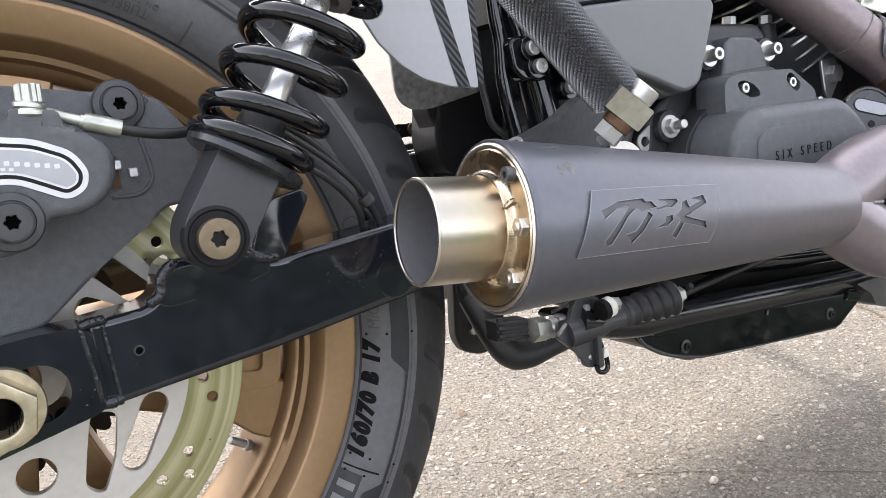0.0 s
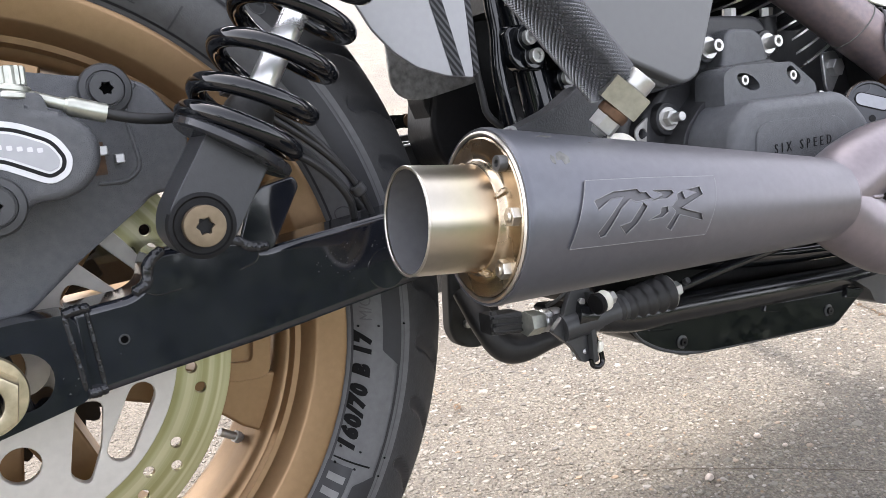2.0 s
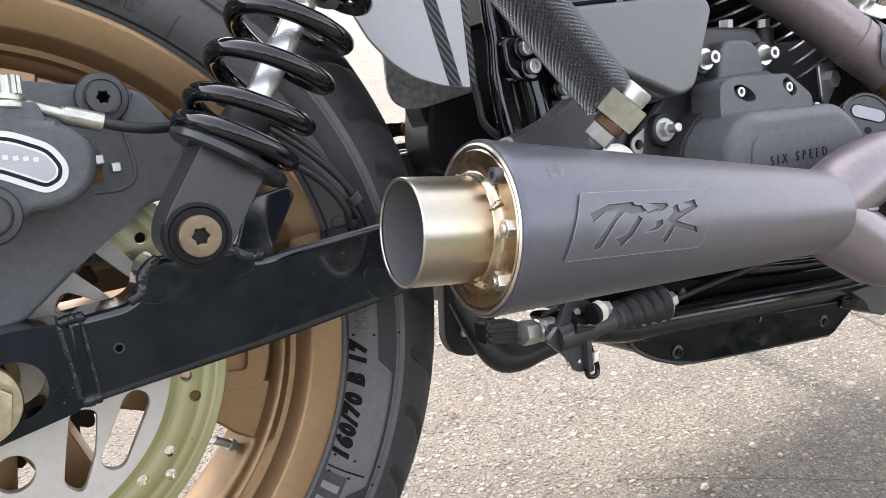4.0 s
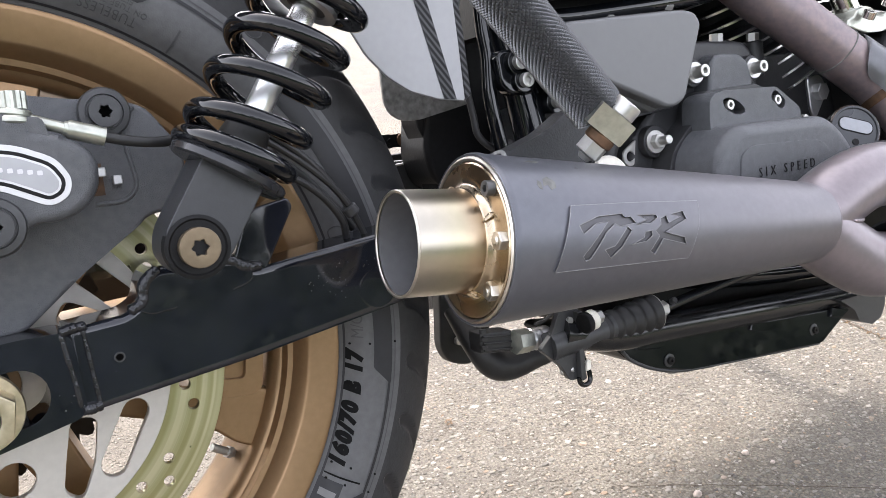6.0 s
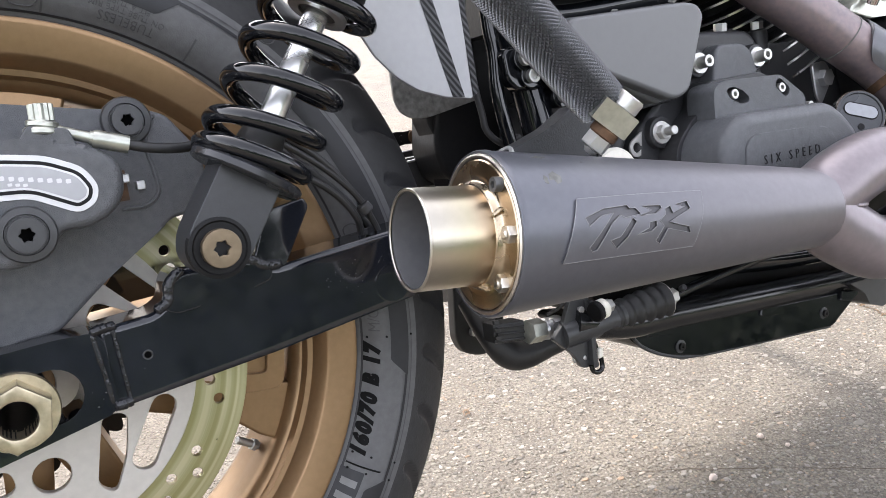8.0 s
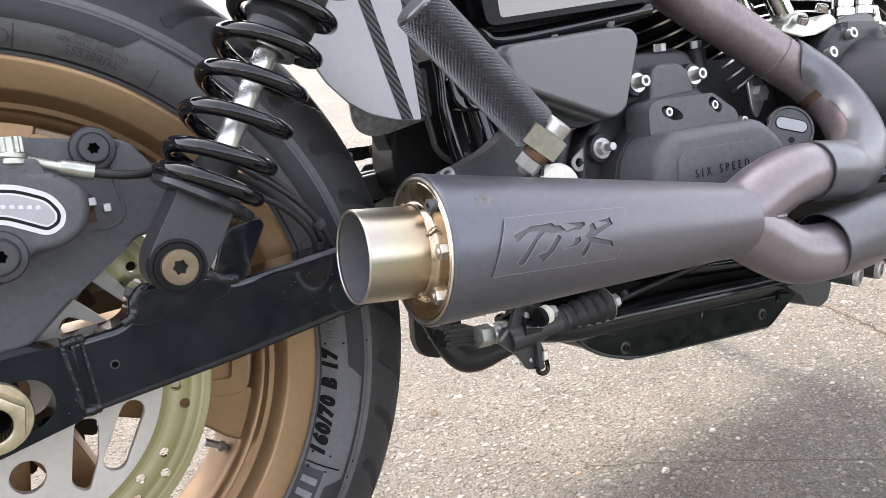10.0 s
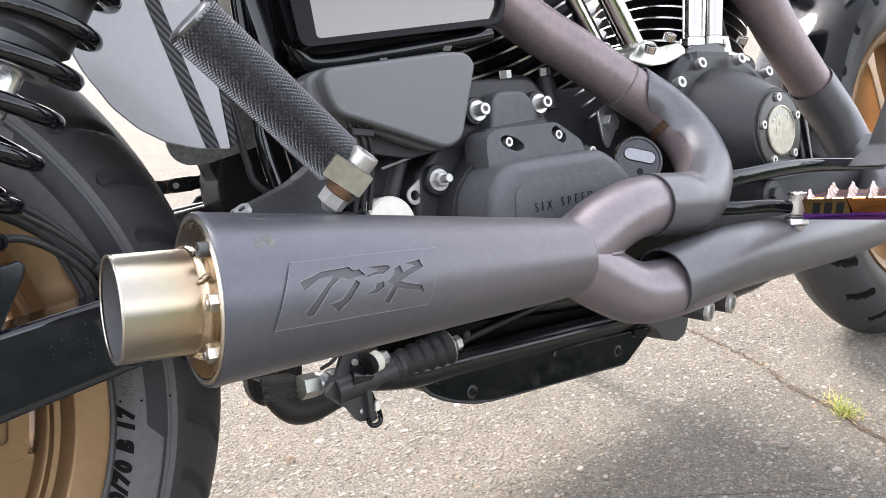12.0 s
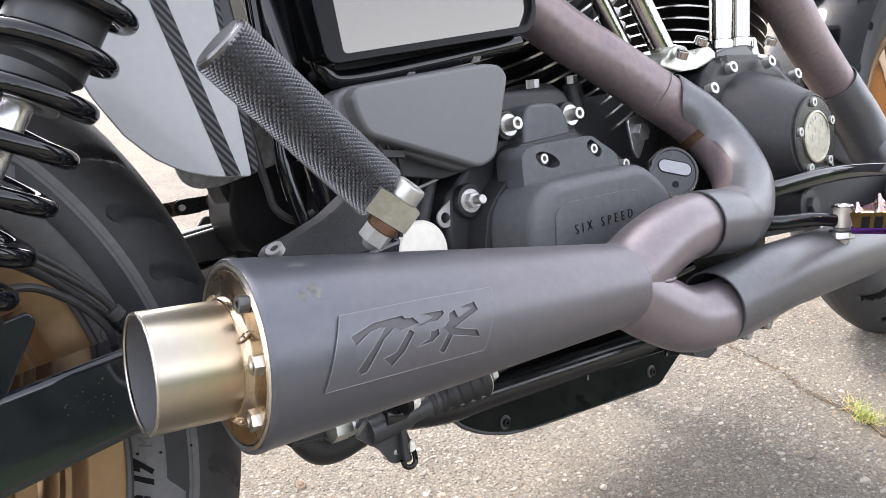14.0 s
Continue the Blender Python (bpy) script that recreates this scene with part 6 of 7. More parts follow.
for x, z in ((0.776, 0.192), (0.810, 0.203), (0.942, 0.196)):
    cap_screw((x, -0.098, z), (0, -0.5, 0.85), 0.0062, 0.007, CHROME, engine, "block_screw")
rail("wire", [(0.965, -0.03, 0.30), (0.985, -0.035, 0.25), (0.99, -0.04, 0.20), (0.98, -0.05, 0.18)], 0.003, RUBBER, engine, 8)
rail("wire", [(1.00, -0.03, 0.30), (1.01, -0.03, 0.24), (1.02, -0.035, 0.19)], 0.003, RUBBER, engine, 8)
rail("sensor", [(0.985, -0.06, 0.165), (1.01, -0.055, 0.172)], 0.016, RUBBER, engine, 18)

# ---- rider's controls ----
def bar(name, pts, tall, thick, material, parent, label=""):
    """A flat forged lever with rounded edges, tapering from row to row."""
    line = spline(pts, 8)
    bm, rows = bmesh.new(), []
    for i, p in enumerate(line):
        t = (line[min(i + 1, len(line) - 1)] - line[max(i - 1, 0)]).normalized()
        up = (Vector((0, 0, 1)) - t * t.z).normalized()
        side = t.cross(up)
        f = i / (len(line) - 1)
        h = tall[0] + (tall[1] - tall[0]) * f
        w = thick[0] + (thick[1] - thick[0]) * f
        rows.append([bm.verts.new(p + up * h * math.copysign(abs(math.sin(a)) ** 0.6, math.sin(a)) + side * w * math.copysign(abs(math.cos(a)) ** 0.6, math.cos(a))) for a in (2 * math.pi * j / 20 for j in range(20))])
    for a, b in zip(rows, rows[1:]):
        for j in range(20):
            bm.faces.new((a[j], a[(j + 1) % 20], b[(j + 1) % 20], b[j]))
    bm.faces.new(rows[0])
    bm.faces.new(rows[-1])
    return part(name, bm, material, parent, label, 60)
lever = bar("brake_pedal", [(0.770, -0.150, 0.0560), (0.8033, -0.160, 0.0570), (0.8809, -0.165, 0.0560), (0.9501, -0.166, 0.0515), (1.0402, -0.166, 0.0410), (1.100, -0.170, 0.0340)], (0.0095, 0.0070), (0.008, 0.007), GLOSS, bike, "gloss black rear brake pedal")
part("pedal_pad", prism(bmesh.new(), [rounded([(1.010, 0.041), (1.10, 0.030), (1.17, 0.12), (1.14, 0.13), (1.07, 0.060)], 0.004, 3)], 0, 0.05, XZ(-0.172), 0.003, 2), RUBBER, lever, "black rubber pedal pad")
for k in range(4):
    part("pad_rib", prism(bmesh.new(), [[(1.0 + 0.004 * k, 0.0475 + 0.005 * k), (1.11, 0.037 + 0.006 * k), (1.11, 0.040 + 0.006 * k), (1.0 + 0.004 * k, 0.0500 + 0.005 * k)]], 0, 0.004, XZ(-0.222)), RUBBER, lever)
bar("peg_arm", [(0.715, -0.165, 0.0400), (0.755, -0.192, 0.0345), (0.790, -0.205, 0.0310), (0.812, -0.215, 0.0260)], (0.0070, 0.0060), (0.006, 0.009), GLOSS, lever)
part("pivot", cyl(bmesh.new(), (0.872, -0.12, 0.030), (0.872, -0.165, 0.030), 0.017, 28, bev=0.002), SATIN, lever)
part("pivot_bolt", cyl(bmesh.new(), (0.872, -0.165, 0.030), (0.872, -0.171, 0.030), 0.009, 6, bev=0.001), SATIN, lever)
part("pedal_shield", prism(bmesh.new(), [rounded([(0.80, 0.046), (0.93, 0.040), (1.20, 0.030), (1.22, -0.03), (0.95, -0.01), (0.80, 0.004)], 0.006, 3)], -0.01, 0.0, XZ(-0.120), 0.002, 2), SATIN, lever)
fp = part("foot_peg", prism(bmesh.new(), [rounded([(0.797, 0.018), (0.845, 0.018), (0.847, 0.037), (0.795, 0.037)], 0.003, 3)], 0, 0.11, XZ(-0.238), 0.002, 2), ANODISED, bike, "rainbow anodised foot peg with bright teeth")
for i in range(6):
    for x in (0.799, 0.821, 0.843):
        y = -0.242 - 0.018 * i - (0.009 if x == 0.821 else 0)
        bm = bmesh.new()
        lathe(bm, [(0.0052, 0.0), (0.0036, 0.0025), (0.0020, 0.0045), (0.0017, 0.0072), (0.0011, 0.0084), (0.0002, 0.0086)], axes((x, y, 0.0360), (0, 0, 1)), 14)
        part("peg_tooth", bm, PINTIP, fp)
part("lower_band", prism(bmesh.new(), [rounded([(0.7955, 0.0165), (0.8465, 0.0165), (0.8475, 0.0235), (0.7945, 0.0235)], 0.002, 2)], -0.001, 0.111, XZ(-0.238), 0.0015, 2), PURPLE, fp, "purple anodised lower band")
part("emblem_plate", prism(bmesh.new(), [rounded([(-0.040, -0.0065), (0.0, -0.0065), (0.003, 0.0065), (-0.037, 0.0065)], 0.001, 2)], 0, 0.0004, Matrix.Translation((0.7947, -0.2400, 0.0290)) @ Matrix.Rotation(radians(-90), 4, "Z") @ Matrix.Scale(-1, 4, (1, 0, 0)) @ XZ(0)), DARKGOLD, fp, "dark gold emblem plate")
for k in range(3):
    part("emblem_bar", prism(bmesh.new(), [[(-0.0045, -0.005), (0.0025, -0.005), (0.0045, 0.005), (-0.0025, 0.005)]], 0, 0.0006, Matrix.Translation((0.7948, -0.250 - 0.0105 * k, 0.0275)) @ Matrix.Rotation(radians(-90), 4, "Z") @ XZ(0)), SHADE, fp)
CREAM = mat("greyed cream sleeve", (0.42, 0.40, 0.35), 0.45, metal=0.3, vary=0.15, stain=80)
part("peg_clevis", cyl(bmesh.new(), (0.8112, -0.222, 0.0180), (0.8150, -0.222, 0.0375), 0.0072, 24, bev=0.001), CREAM, fp, "cream sleeve on the peg pin")
part("clevis_washer", cyl(bmesh.new(), (0.8105, -0.222, 0.0150), (0.8110, -0.222, 0.0178), 0.0108, 26, bev=0.0008), SATIN, fp)
nut((0.8105, -0.222, 0.0155), (-0.20, -0.1, -1), 0.0102, 0.0070, ZINC, fp, "lock_nut", tip=0.005)
part("clevis_head", lathe(bmesh.new(), [(0.0, 0.0036), (0.0050, 0.0033), (0.0084, 0.0022), (0.0092, 0.0010), (0.0092, 0.0), (0.0, 0.0)], axes((0.8150, -0.222, 0.0375), (0.12, 0, 1)), 28), CHROME, fp, "chromed pin head")

# ---- drive chain on the far side ----
chain = new("drive_chain")
chain.parent = bike
chain["label"] = "oily drive chain"
for side in (0.171, 0.181):
    for k in range(16):
        x = 0.255 + 0.0159 * k
        z = 0.1235 + 0.01 * (x - 0.38)
        bm = bmesh.new()
        prism(bm, [slot((x, z), (x + 0.0159, z), 0.0072 if k % 2 else 0.0066, 6)], 0, 0.0018, XZ(side - (0.0018 if k % 2 else 0)))
        part("link_plate", bm, RUST if k % 3 == 0 else SHADE, chain)
for k in range(17):
    x = 0.255 + 0.0159 * k
    part("pin", cyl(bmesh.new(), (x, 0.165, 0.1235 + 0.01 * (x - 0.38)), (x, 0.185, 0.1235 + 0.01 * (x - 0.38)), 0.0030, 12), ZINC if k % 2 else SHADE, chain)
part("chain_guide", prism(bmesh.new(), [rounded([(0.26, 0.075), (0.44, 0.070), (0.44, 0.104), (0.38, 0.103), (0.26, 0.094)], 0.003, 2)], 0, 0.025, XZ(0.175), 0.002, 2), SATIN, chain)
part("guard_panel", prism(bmesh.new(), [rounded([(0.27, 0.02), (0.46, 0.02), (0.46, 0.112), (0.395, 0.1095), (0.384, 0.098), (0.362, 0.0935), (0.27, 0.085)], 0.002, 2)], 0, 0.004, XZ(0.198), 0.001, 1), SATIN, chain)
part("pivot_bracket", prism(bmesh.new(), [rounded([(0.350, 0.060), (0.382, 0.0655), (0.425, 0.0800), (0.450, 0.0840), (0.450, 0.066), (0.384, 0.050)], 0.005, 3)], -0.006, 0.0, XZ(0.160), 0.002, 2), mat("dull bare aluminium", (0.42, 0.41, 0.385), 0.5, metal=0.6, vary=0.15, bump=0.1), chain, "dull bare aluminium bracket")
part("guide_lip", tube(bmesh.new(), [(0.345, 0.147, 0.0965), (0.39, 0.147, 0.1005), (0.425, 0.147, 0.1035)], 0.0013, 8), ALLOY, chain)

# ---- hoses by the tyre ----
for off in (0.0, 0.005):
    part("cable", tube(bmesh.new(), spline([(0.150, -0.060 - off, 0.150), (0.175, -0.058, 0.140 - off), (0.205, -0.056, 0.118 - off), (0.228, -0.054, 0.090), (0.240, -0.052, 0.068), (0.246, -0.05, 0.05)], 8), 0.0024, 10), RUBBER, bike, "thin black cable")
part("cable", tube(bmesh.new(), spline([(0.165, -0.066, 0.108), (0.190, -0.062, 0.107), (0.212, -0.058, 0.092), (0.226, -0.055, 0.074), (0.23, -0.05, 0.06)], 8), 0.0026, 10), RUBBER, bike, "thin black cable")
part("cable_clip", cyl(bmesh.new(), (0.232, -0.054, 0.082), (0.236, -0.054, 0.076), 0.0052, 14, bev=0.0008), SATIN, bike)

# ---- front wheel ----
FX = 1.632
fside = [(0.228, 0.045), (0.236, 0.052), (0.252, 0.059), (0.270, 0.061), (0.290, 0.056), (0.310, 0.042), (0.325, 0.024), (0.333, 0.008), (0.334, 0.0)]
front_tyre = part("front_tyre", tyre_mesh(fside, 600, YC, True, 22, (FX, 0)), [RUBBER, mat("worn front tread", (0.040, 0.040, 0.042), 0.6, vary=0.2, bump=0.2, bscale=600, stain=14), LETTER_GROOVE], bike, "worn black front tyre with curved grooves", 50)
FR = [(0.229, 0.018), (0.226, 0.013), (0.213, 0.017), (0.205, 0.026), (0.198, 0.034), (0.195, 0.05)]
ffull = FR + [(r, 2 * YC - y) for r, y in reversed(FR)] + [(0.21, 2 * YC - 0.04), (0.21, 0.04)]
front_wheel = part("front_wheel", lathe(bmesh.new(), [(r, -y) for r, y in ffull], Matrix.Translation((FX, 0, 0)) @ XZ(0), 120, True), BRONZE, bike, "bronze painted front wheel")
for k in range(5):
    for d in (-13, 13):
        a = radians(172 + d + 72 * k)
        part("spoke", prism(bmesh.new(), [rounded([(0.04, -0.013), (0.16, -0.011), (0.20, -0.018), (0.20, 0.018), (0.16, 0.011), (0.04, 0.013)], 0.003, 2)], -0.09, -0.038, Matrix.Translation((FX, 0, 0)) @ Matrix.Rotation(-a, 4, "Y") @ XZ(0), 0.004, 2), BRONZE, front_wheel)
part("hub", lathe(bmesh.new(), [(0.0, 0.0), (0.05, 0.0), (0.05, -0.12), (0.0, -0.12)], Matrix.Translation((FX, 0, 0)) @ XZ(0), 40), BRONZE, front_wheel)
bm = bmesh.new()
rows = []
for i in range(41):
    a = radians(60 + 108 * i / 40)
    row = []
    for j in range(13):
        b = radians(-80 + 160 * j / 12)
        y, r = YC + 0.078 * math.sin(b) / math.sin(radians(80)), 0.318 + 0.034 * math.cos(b)
        row.append(bm.verts.new((FX + r * math.cos(a), y, r * math.sin(a))))
    rows.append(row)
for p, q in zip(rows, rows[1:]):
    for j in range(12):
        bm.faces.new((p[j], p[j + 1], q[j + 1], q[j]))
bmesh.ops.solidify(bm, geom=bm.faces[:], thickness=0.002)
part("front_fender", bm, GLOSS, bike, "gloss black front fender", 60)
rail("fork_leg", [(FX - 0.02, -0.045, -0.02), (1.52, -0.045, 0.30), (1.45, -0.045, 0.5)], 0.026, GLOSS, frame_part)
rail("fork_leg", [(FX - 0.02, 0.171, -0.02), (1.52, 0.171, 0.30), (1.45, 0.171, 0.5)], 0.026, GLOSS, frame_part)
stand = rail("side_stand", [(0.99, 0.19, -0.09), (1.0, 0.33, -0.20), (1.01, 0.40, -0.235)], 0.012, GLOSS, bike, label="lowered black side stand")

# ---- tank, seat and tail above, which shade the road ----
def loaf(x0, x1, z0, z1, w0, w1, n=24):
    bm = bmesh.new()
    rows = []
    for i in range(n + 1):
        t = i / n
        x = x0 + (x1 - x0) * t
        k = math.sin(math.pi * min(1, max(0, 0.06 + t * 0.88))) ** 0.5
        w, h = (w0 + (w1 - w0) * t) * k, (z1 - z0) * k
        rows.append([bm.verts.new((x, YC + w * math.cos(a), z0 + h * (0.5 + 0.5 * math.sin(a)))) for a in (2 * math.pi * j / 28 for j in range(28))])
    for p, q in zip(rows, rows[1:]):
        for j in range(28):
            bm.faces.new((p[j], p[(j + 1) % 28], q[(j + 1) % 28], q[j]))
    bm.faces.new(rows[0])
    bm.faces.new(rows[-1])
    return bm
part("fuel_tank", loaf(0.74, 1.30, 0.45, 0.72, 0.13, 0.15), GLOSS, bike, "gloss black fuel tank")
part("seat", loaf(-0.12, 0.78, 0.43, 0.56, 0.12, 0.16), RUBBER, bike, "black seat")
# ---- ground ----
def asphalt():
    m = bpy.data.materials.new("worn asphalt")
    m.use_nodes = True
    n, l = m.node_tree.nodes, m.node_tree.links
    b = n["Principled BSDF"]
    tc = n.new("ShaderNodeTexCoord")

    def tex(kind, scale, **kw):
        t = n.new(kind)
        t.inputs["Scale"].default_value = scale
        for k, v in kw.items():
            t.inputs[k].default_value = v
        l.new(tc.outputs["Object"], t.inputs["Vector"])
        return t

    def ramp(src, stops):
        r = n.new("ShaderNodeValToRGB")
        while len(r.color_ramp.elements) < len(stops):
            r.color_ramp.elements.new(0.5)
        for e, (at, c) in zip(r.color_ramp.elements, stops):
            e.position, e.color = at, (*c, 1)
        l.new(src, r.inputs[0])
        return r.outputs[0]

    def blend(kind, fac, a, c):
        x = n.new("ShaderNodeMix")
        x.data_type, x.blend_type = "RGBA", kind
        if isinstance(fac, float):
            x.inputs["Factor"].default_value = fac
        else:
            l.new(fac, x.inputs["Factor"])
        l.new(a, x.inputs["A"])
        l.new(c, x.inputs["B"])
        return x.outputs["Result"]

    grit = tex("ShaderNodeTexNoise", 330, Detail=7, Roughness=0.7)
    patch = tex("ShaderNodeTexNoise", 2.2, Detail=5)
    dirt = tex("ShaderNodeTexNoise", 14, Detail=6)
    stones = tex("ShaderNodeTexVoronoi", 150, Randomness=1.0)
    base = ramp(grit.outputs[0], [(0.30, (0.06, 0.054, 0.045)), (0.48, (0.14, 0.128, 0.109)), (0.68, (0.255, 0.237, 0.205))])
    stone = ramp(stones.outputs["Color"], [(0.0, (0.10, 0.089, 0.074)), (0.45, (0.165, 0.148, 0.125)), (0.8, (0.23, 0.209, 0.177)), (1.0, (0.34, 0.318, 0.28))])
    size = ramp(stones.outputs["Distance"], [(0.28, (1, 1, 1)), (0.42, (0, 0, 0))])
    col = blend("MIX", size, base, stone)
    col = blend("MULTIPLY", 0.75, col, ramp(patch.outputs[0], [(0.35, (0.66, 0.65, 0.64)), (0.65, (0.89, 0.84, 0.77))]))
    col = blend("MULTIPLY", 0.7, col, ramp(dirt.outputs[0], [(0.3, (0.78, 0.74, 0.7)), (0.7, (1.1, 1.08, 1.05))]))
    l.new(col, b.inputs["Base Color"])
    b.inputs["Roughness"].default_value = 0.85
    hgt = n.new("ShaderNodeMath")
    hgt.operation = "ADD"
    l.new(grit.outputs[0], hgt.inputs[0])
    l.new(size, hgt.inputs[1])
    bp = n.new("ShaderNodeBump")
    bp.inputs["Strength"].default_value, bp.inputs["Distance"].default_value = 1.0, 0.0024
    l.new(hgt.outputs[0], bp.inputs["Height"])
    l.new(bp.outputs[0], b.inputs["Normal"])
    return m


ASPHALT = asphalt()
bm = bmesh.new()
XS = [-400, -60, -8, -2] + [-1 + 0.1 * i for i in range(51)] + [6, 12, 60, 400]
YS = [-400, -60, -8, -2] + [-1 + 0.1 * i for i in range(51)] + [6, 12, 60, 400]
grid = [[bm.verts.new((x, y, 0.004 * noise.noise((x * 1.7, y * 1.7, 0)) * (abs(x) < 5 and abs(y) < 5))) for y in YS] for x in XS]
for i in range(len(XS) - 1):
    for j in range(len(YS) - 1):
        bm.faces.new((grid[i][j], grid[i + 1][j], grid[i + 1][j + 1], grid[i][j + 1]))
ground = tagged(part("ground", bm, ASPHALT), "worn beige-grey asphalt with exposed stones", "road", kind="structure")
# ---- crack in the road, grass, loose stones ----
CR = [(1.30, 0.30), (1.289, 0.219), (1.283, 0.144), (1.275, 0.073), (1.264, 0.025), (1.235, -0.03), (1.232, -0.086), (1.205, -0.157), (1.196, -0.198), (1.17, -0.30), (1.16, -0.45)]
rnd = random.Random(5)
line = [Vector((x, y, 0)) for x, y in CR]
fine_line = []
for a, b in zip(line, line[1:]):
    for k in range(14):
        p = a.lerp(b, k / 14)
        fine_line.append(p + Vector((rnd.gauss(0, 0.0022), rnd.gauss(0, 0.002), 0)))
bm = bmesh.new()
prev = None
for i, p in enumerate(fine_line):
    w = 0.0012 + abs(rnd.gauss(0, 0.0014)) + (0.0025 if 70 < i < 120 else 0)
    z = 0.004 * noise.noise((p.x * 1.7, p.y * 1.7, 0)) + 0.0012
    row = (bm.verts.new((p.x - w, p.y, z)), bm.verts.new((p.x, p.y, z - 0.0002)), bm.verts.new((p.x + w, p.y, z)))
    if prev:
        for j in range(2):
            bm.faces.new((prev[j], prev[j + 1], row[j + 1], row[j]))
    prev = row
tagged(part("road_crack", bm, CRACKDIRT), "jagged crack filled with brown dirt", "crack", kind="structure")
verts, faces = [], []
for k in range(220):
    p = fine_line[rnd.randrange(len(fine_line))]
    q = Vector((p.x + rnd.gauss(0, 0.005), p.y + rnd.gauss(0, 0.004), 0.004 * noise.noise((p.x * 1.7, p.y * 1.7, 0)) + 0.0004))
    s, a = rnd.uniform(0.0008, 0.0028), rnd.uniform(0, 6.28)
    n0 = len(verts)
    verts += [tuple(q + Vector((s * math.cos(a + b), s * math.sin(a + b), 0))) for b in (0, 2.1, 4.2)] + [tuple(q + Vector((s * 0.2, 0, s * 0.9)))]
    faces += [(n0, n0 + 1, n0 + 3), (n0 + 1, n0 + 2, n0 + 3), (n0 + 2, n0, n0 + 3)]
me = bpy.data.meshes.new("crack_crumbs")
me.from_pydata(verts, [], faces)
me.materials.append(mat("brown crumbs", (0.17, 0.115, 0.07), 0.9, vary=0.4, stain=150))
tagged(new("crack_crumbs", me), "brown crumbs of dirt along the crack", "dirt", kind="stuff")
GRASS = mat("grass blades", (0.27, 0.33, 0.06), 0.6, vary=0.3, stain=30)
DRY = mat("dry grass blades", (0.42, 0.34, 0.14), 0.7, vary=0.3, stain=30)
def tuft(at, count, high, spread, dry, label):
    r = random.Random(int(at[0] * 1000))
    base = new("grass_tuft")
    for name, m, share in (("green_blades", GRASS, 1 - dry), ("dry_blades", DRY, dry)):
        bm = bmesh.new()
        for k in range(int(count * share)):
            a = r.uniform(0, 6.283)
            o = Vector((r.gauss(0, spread * 0.4), r.gauss(0, spread * 0.4), 0))
            out = Vector((math.cos(a), math.sin(a), 0)) * r.uniform(0.3, 1.0) * spread * (1.7 if m is DRY else 1.0)
            h = high * r.uniform(0.5, 1.0) * (0.45 if m is DRY else 1)
            side = Vector((-math.sin(a), math.cos(a), 0)) * 0.0009
            prev = None
            for t in (0, 0.35, 0.7, 1.0):
                c = o + out * t * t + Vector((0, 0, h * t * (1.25 - 0.25 * t)))
                wv = side * (1 - t * 0.9)
                row = (bm.verts.new(c - wv), bm.verts.new(c + wv))
                if prev:
                    bm.faces.new((prev[0], prev[1], row[1], row[0]))
                prev = row
        part(name, bm, m, base)
    base.location = at
    return tagged(base, label, "grass", group="grass in the crack")
tuft((1.222, -0.128, 0.0), 110, 0.026, 0.022, 0.4, "small green and straw-coloured grass tuft in the crack")
tuft((1.248, -0.098, 0.0), 34, 0.014, 0.020, 0.8, "dry flattened grass tuft in the crack")
tuft((1.19, -0.215, 0.0), 30, 0.016, 0.018, 0.6, "low straw-coloured grass tuft in the crack")
# stones that stand out of the worn asphalt
def stone_mat():
    m = bpy.data.materials.new("road stones")
    m.use_nodes = True
    n, l = m.node_tree.nodes, m.node_tree.links
    g = n.new("ShaderNodeNewGeometry")
    r = n.new("ShaderNodeValToRGB")
    stops = [(0.0, (0.075, 0.068, 0.058)), (0.2, (0.12, 0.109, 0.092)), (0.6, (0.185, 0.168, 0.143)), (0.86, (0.235, 0.218, 0.19)), (0.91, (0.21, 0.145, 0.095)), (1.0, (0.34, 0.322, 0.29))]
    while len(r.color_ramp.elements) < len(stops):
        r.color_ramp.elements.new(0.5)
    for e, (at, c) in zip(r.color_ramp.elements, stops):
        e.position, e.color = at, (*c, 1)
    l.new(g.outputs["Random Per Island"], r.inputs[0])
    l.new(r.outputs[0], n["Principled BSDF"].inputs["Base Color"])
    n["Principled BSDF"].inputs["Roughness"].default_value = 0.75
    return m
rng = np.random.default_rng(3)
verts, faces = [], []
for k in range(58000):
    near = k < 49000
    x, y = (rng.uniform(0.25, 1.7), rng.uniform(-0.35, 0.75)) if near else (rng.uniform(0.2, 3.2), rng.uniform(-0.5, 2.6))
    s = abs(rng.normal(0.0008, 0.0011)) + 0.0006
    if rng.random() < 0.02:
        s *= 1.9
    z = 0.004 * noise.noise((x * 1.7, y * 1.7, 0))
    turn_a, el = rng.uniform(0, 6.283), rng.uniform(0.5, 1.9)
    n0 = len(verts)
    for i in range(6):
        a = turn_a + i * 1.047
        q = s * rng.uniform(0.75, 1.2)
        px, py = q * math.cos(a) * el, q * math.sin(a)
        verts.append((x + px, y + py, z - 0.0004))
    for i in range(6):
        a = turn_a + i * 1.047
        q = s * rng.uniform(0.45, 0.75)
        verts.append((x + q * math.cos(a) * el, y + q * math.sin(a), z + s * rng.uniform(0.12, 0.36)))
    for i in range(6):
        j = (i + 1) % 6
        faces.append((n0 + i, n0 + j, n0 + 6 + j, n0 + 6 + i))
    faces.append(tuple(n0 + 6 + i for i in range(6)))
me = bpy.data.meshes.new("road_stones")
me.from_pydata(verts, [], faces)
me.materials.append(stone_mat())
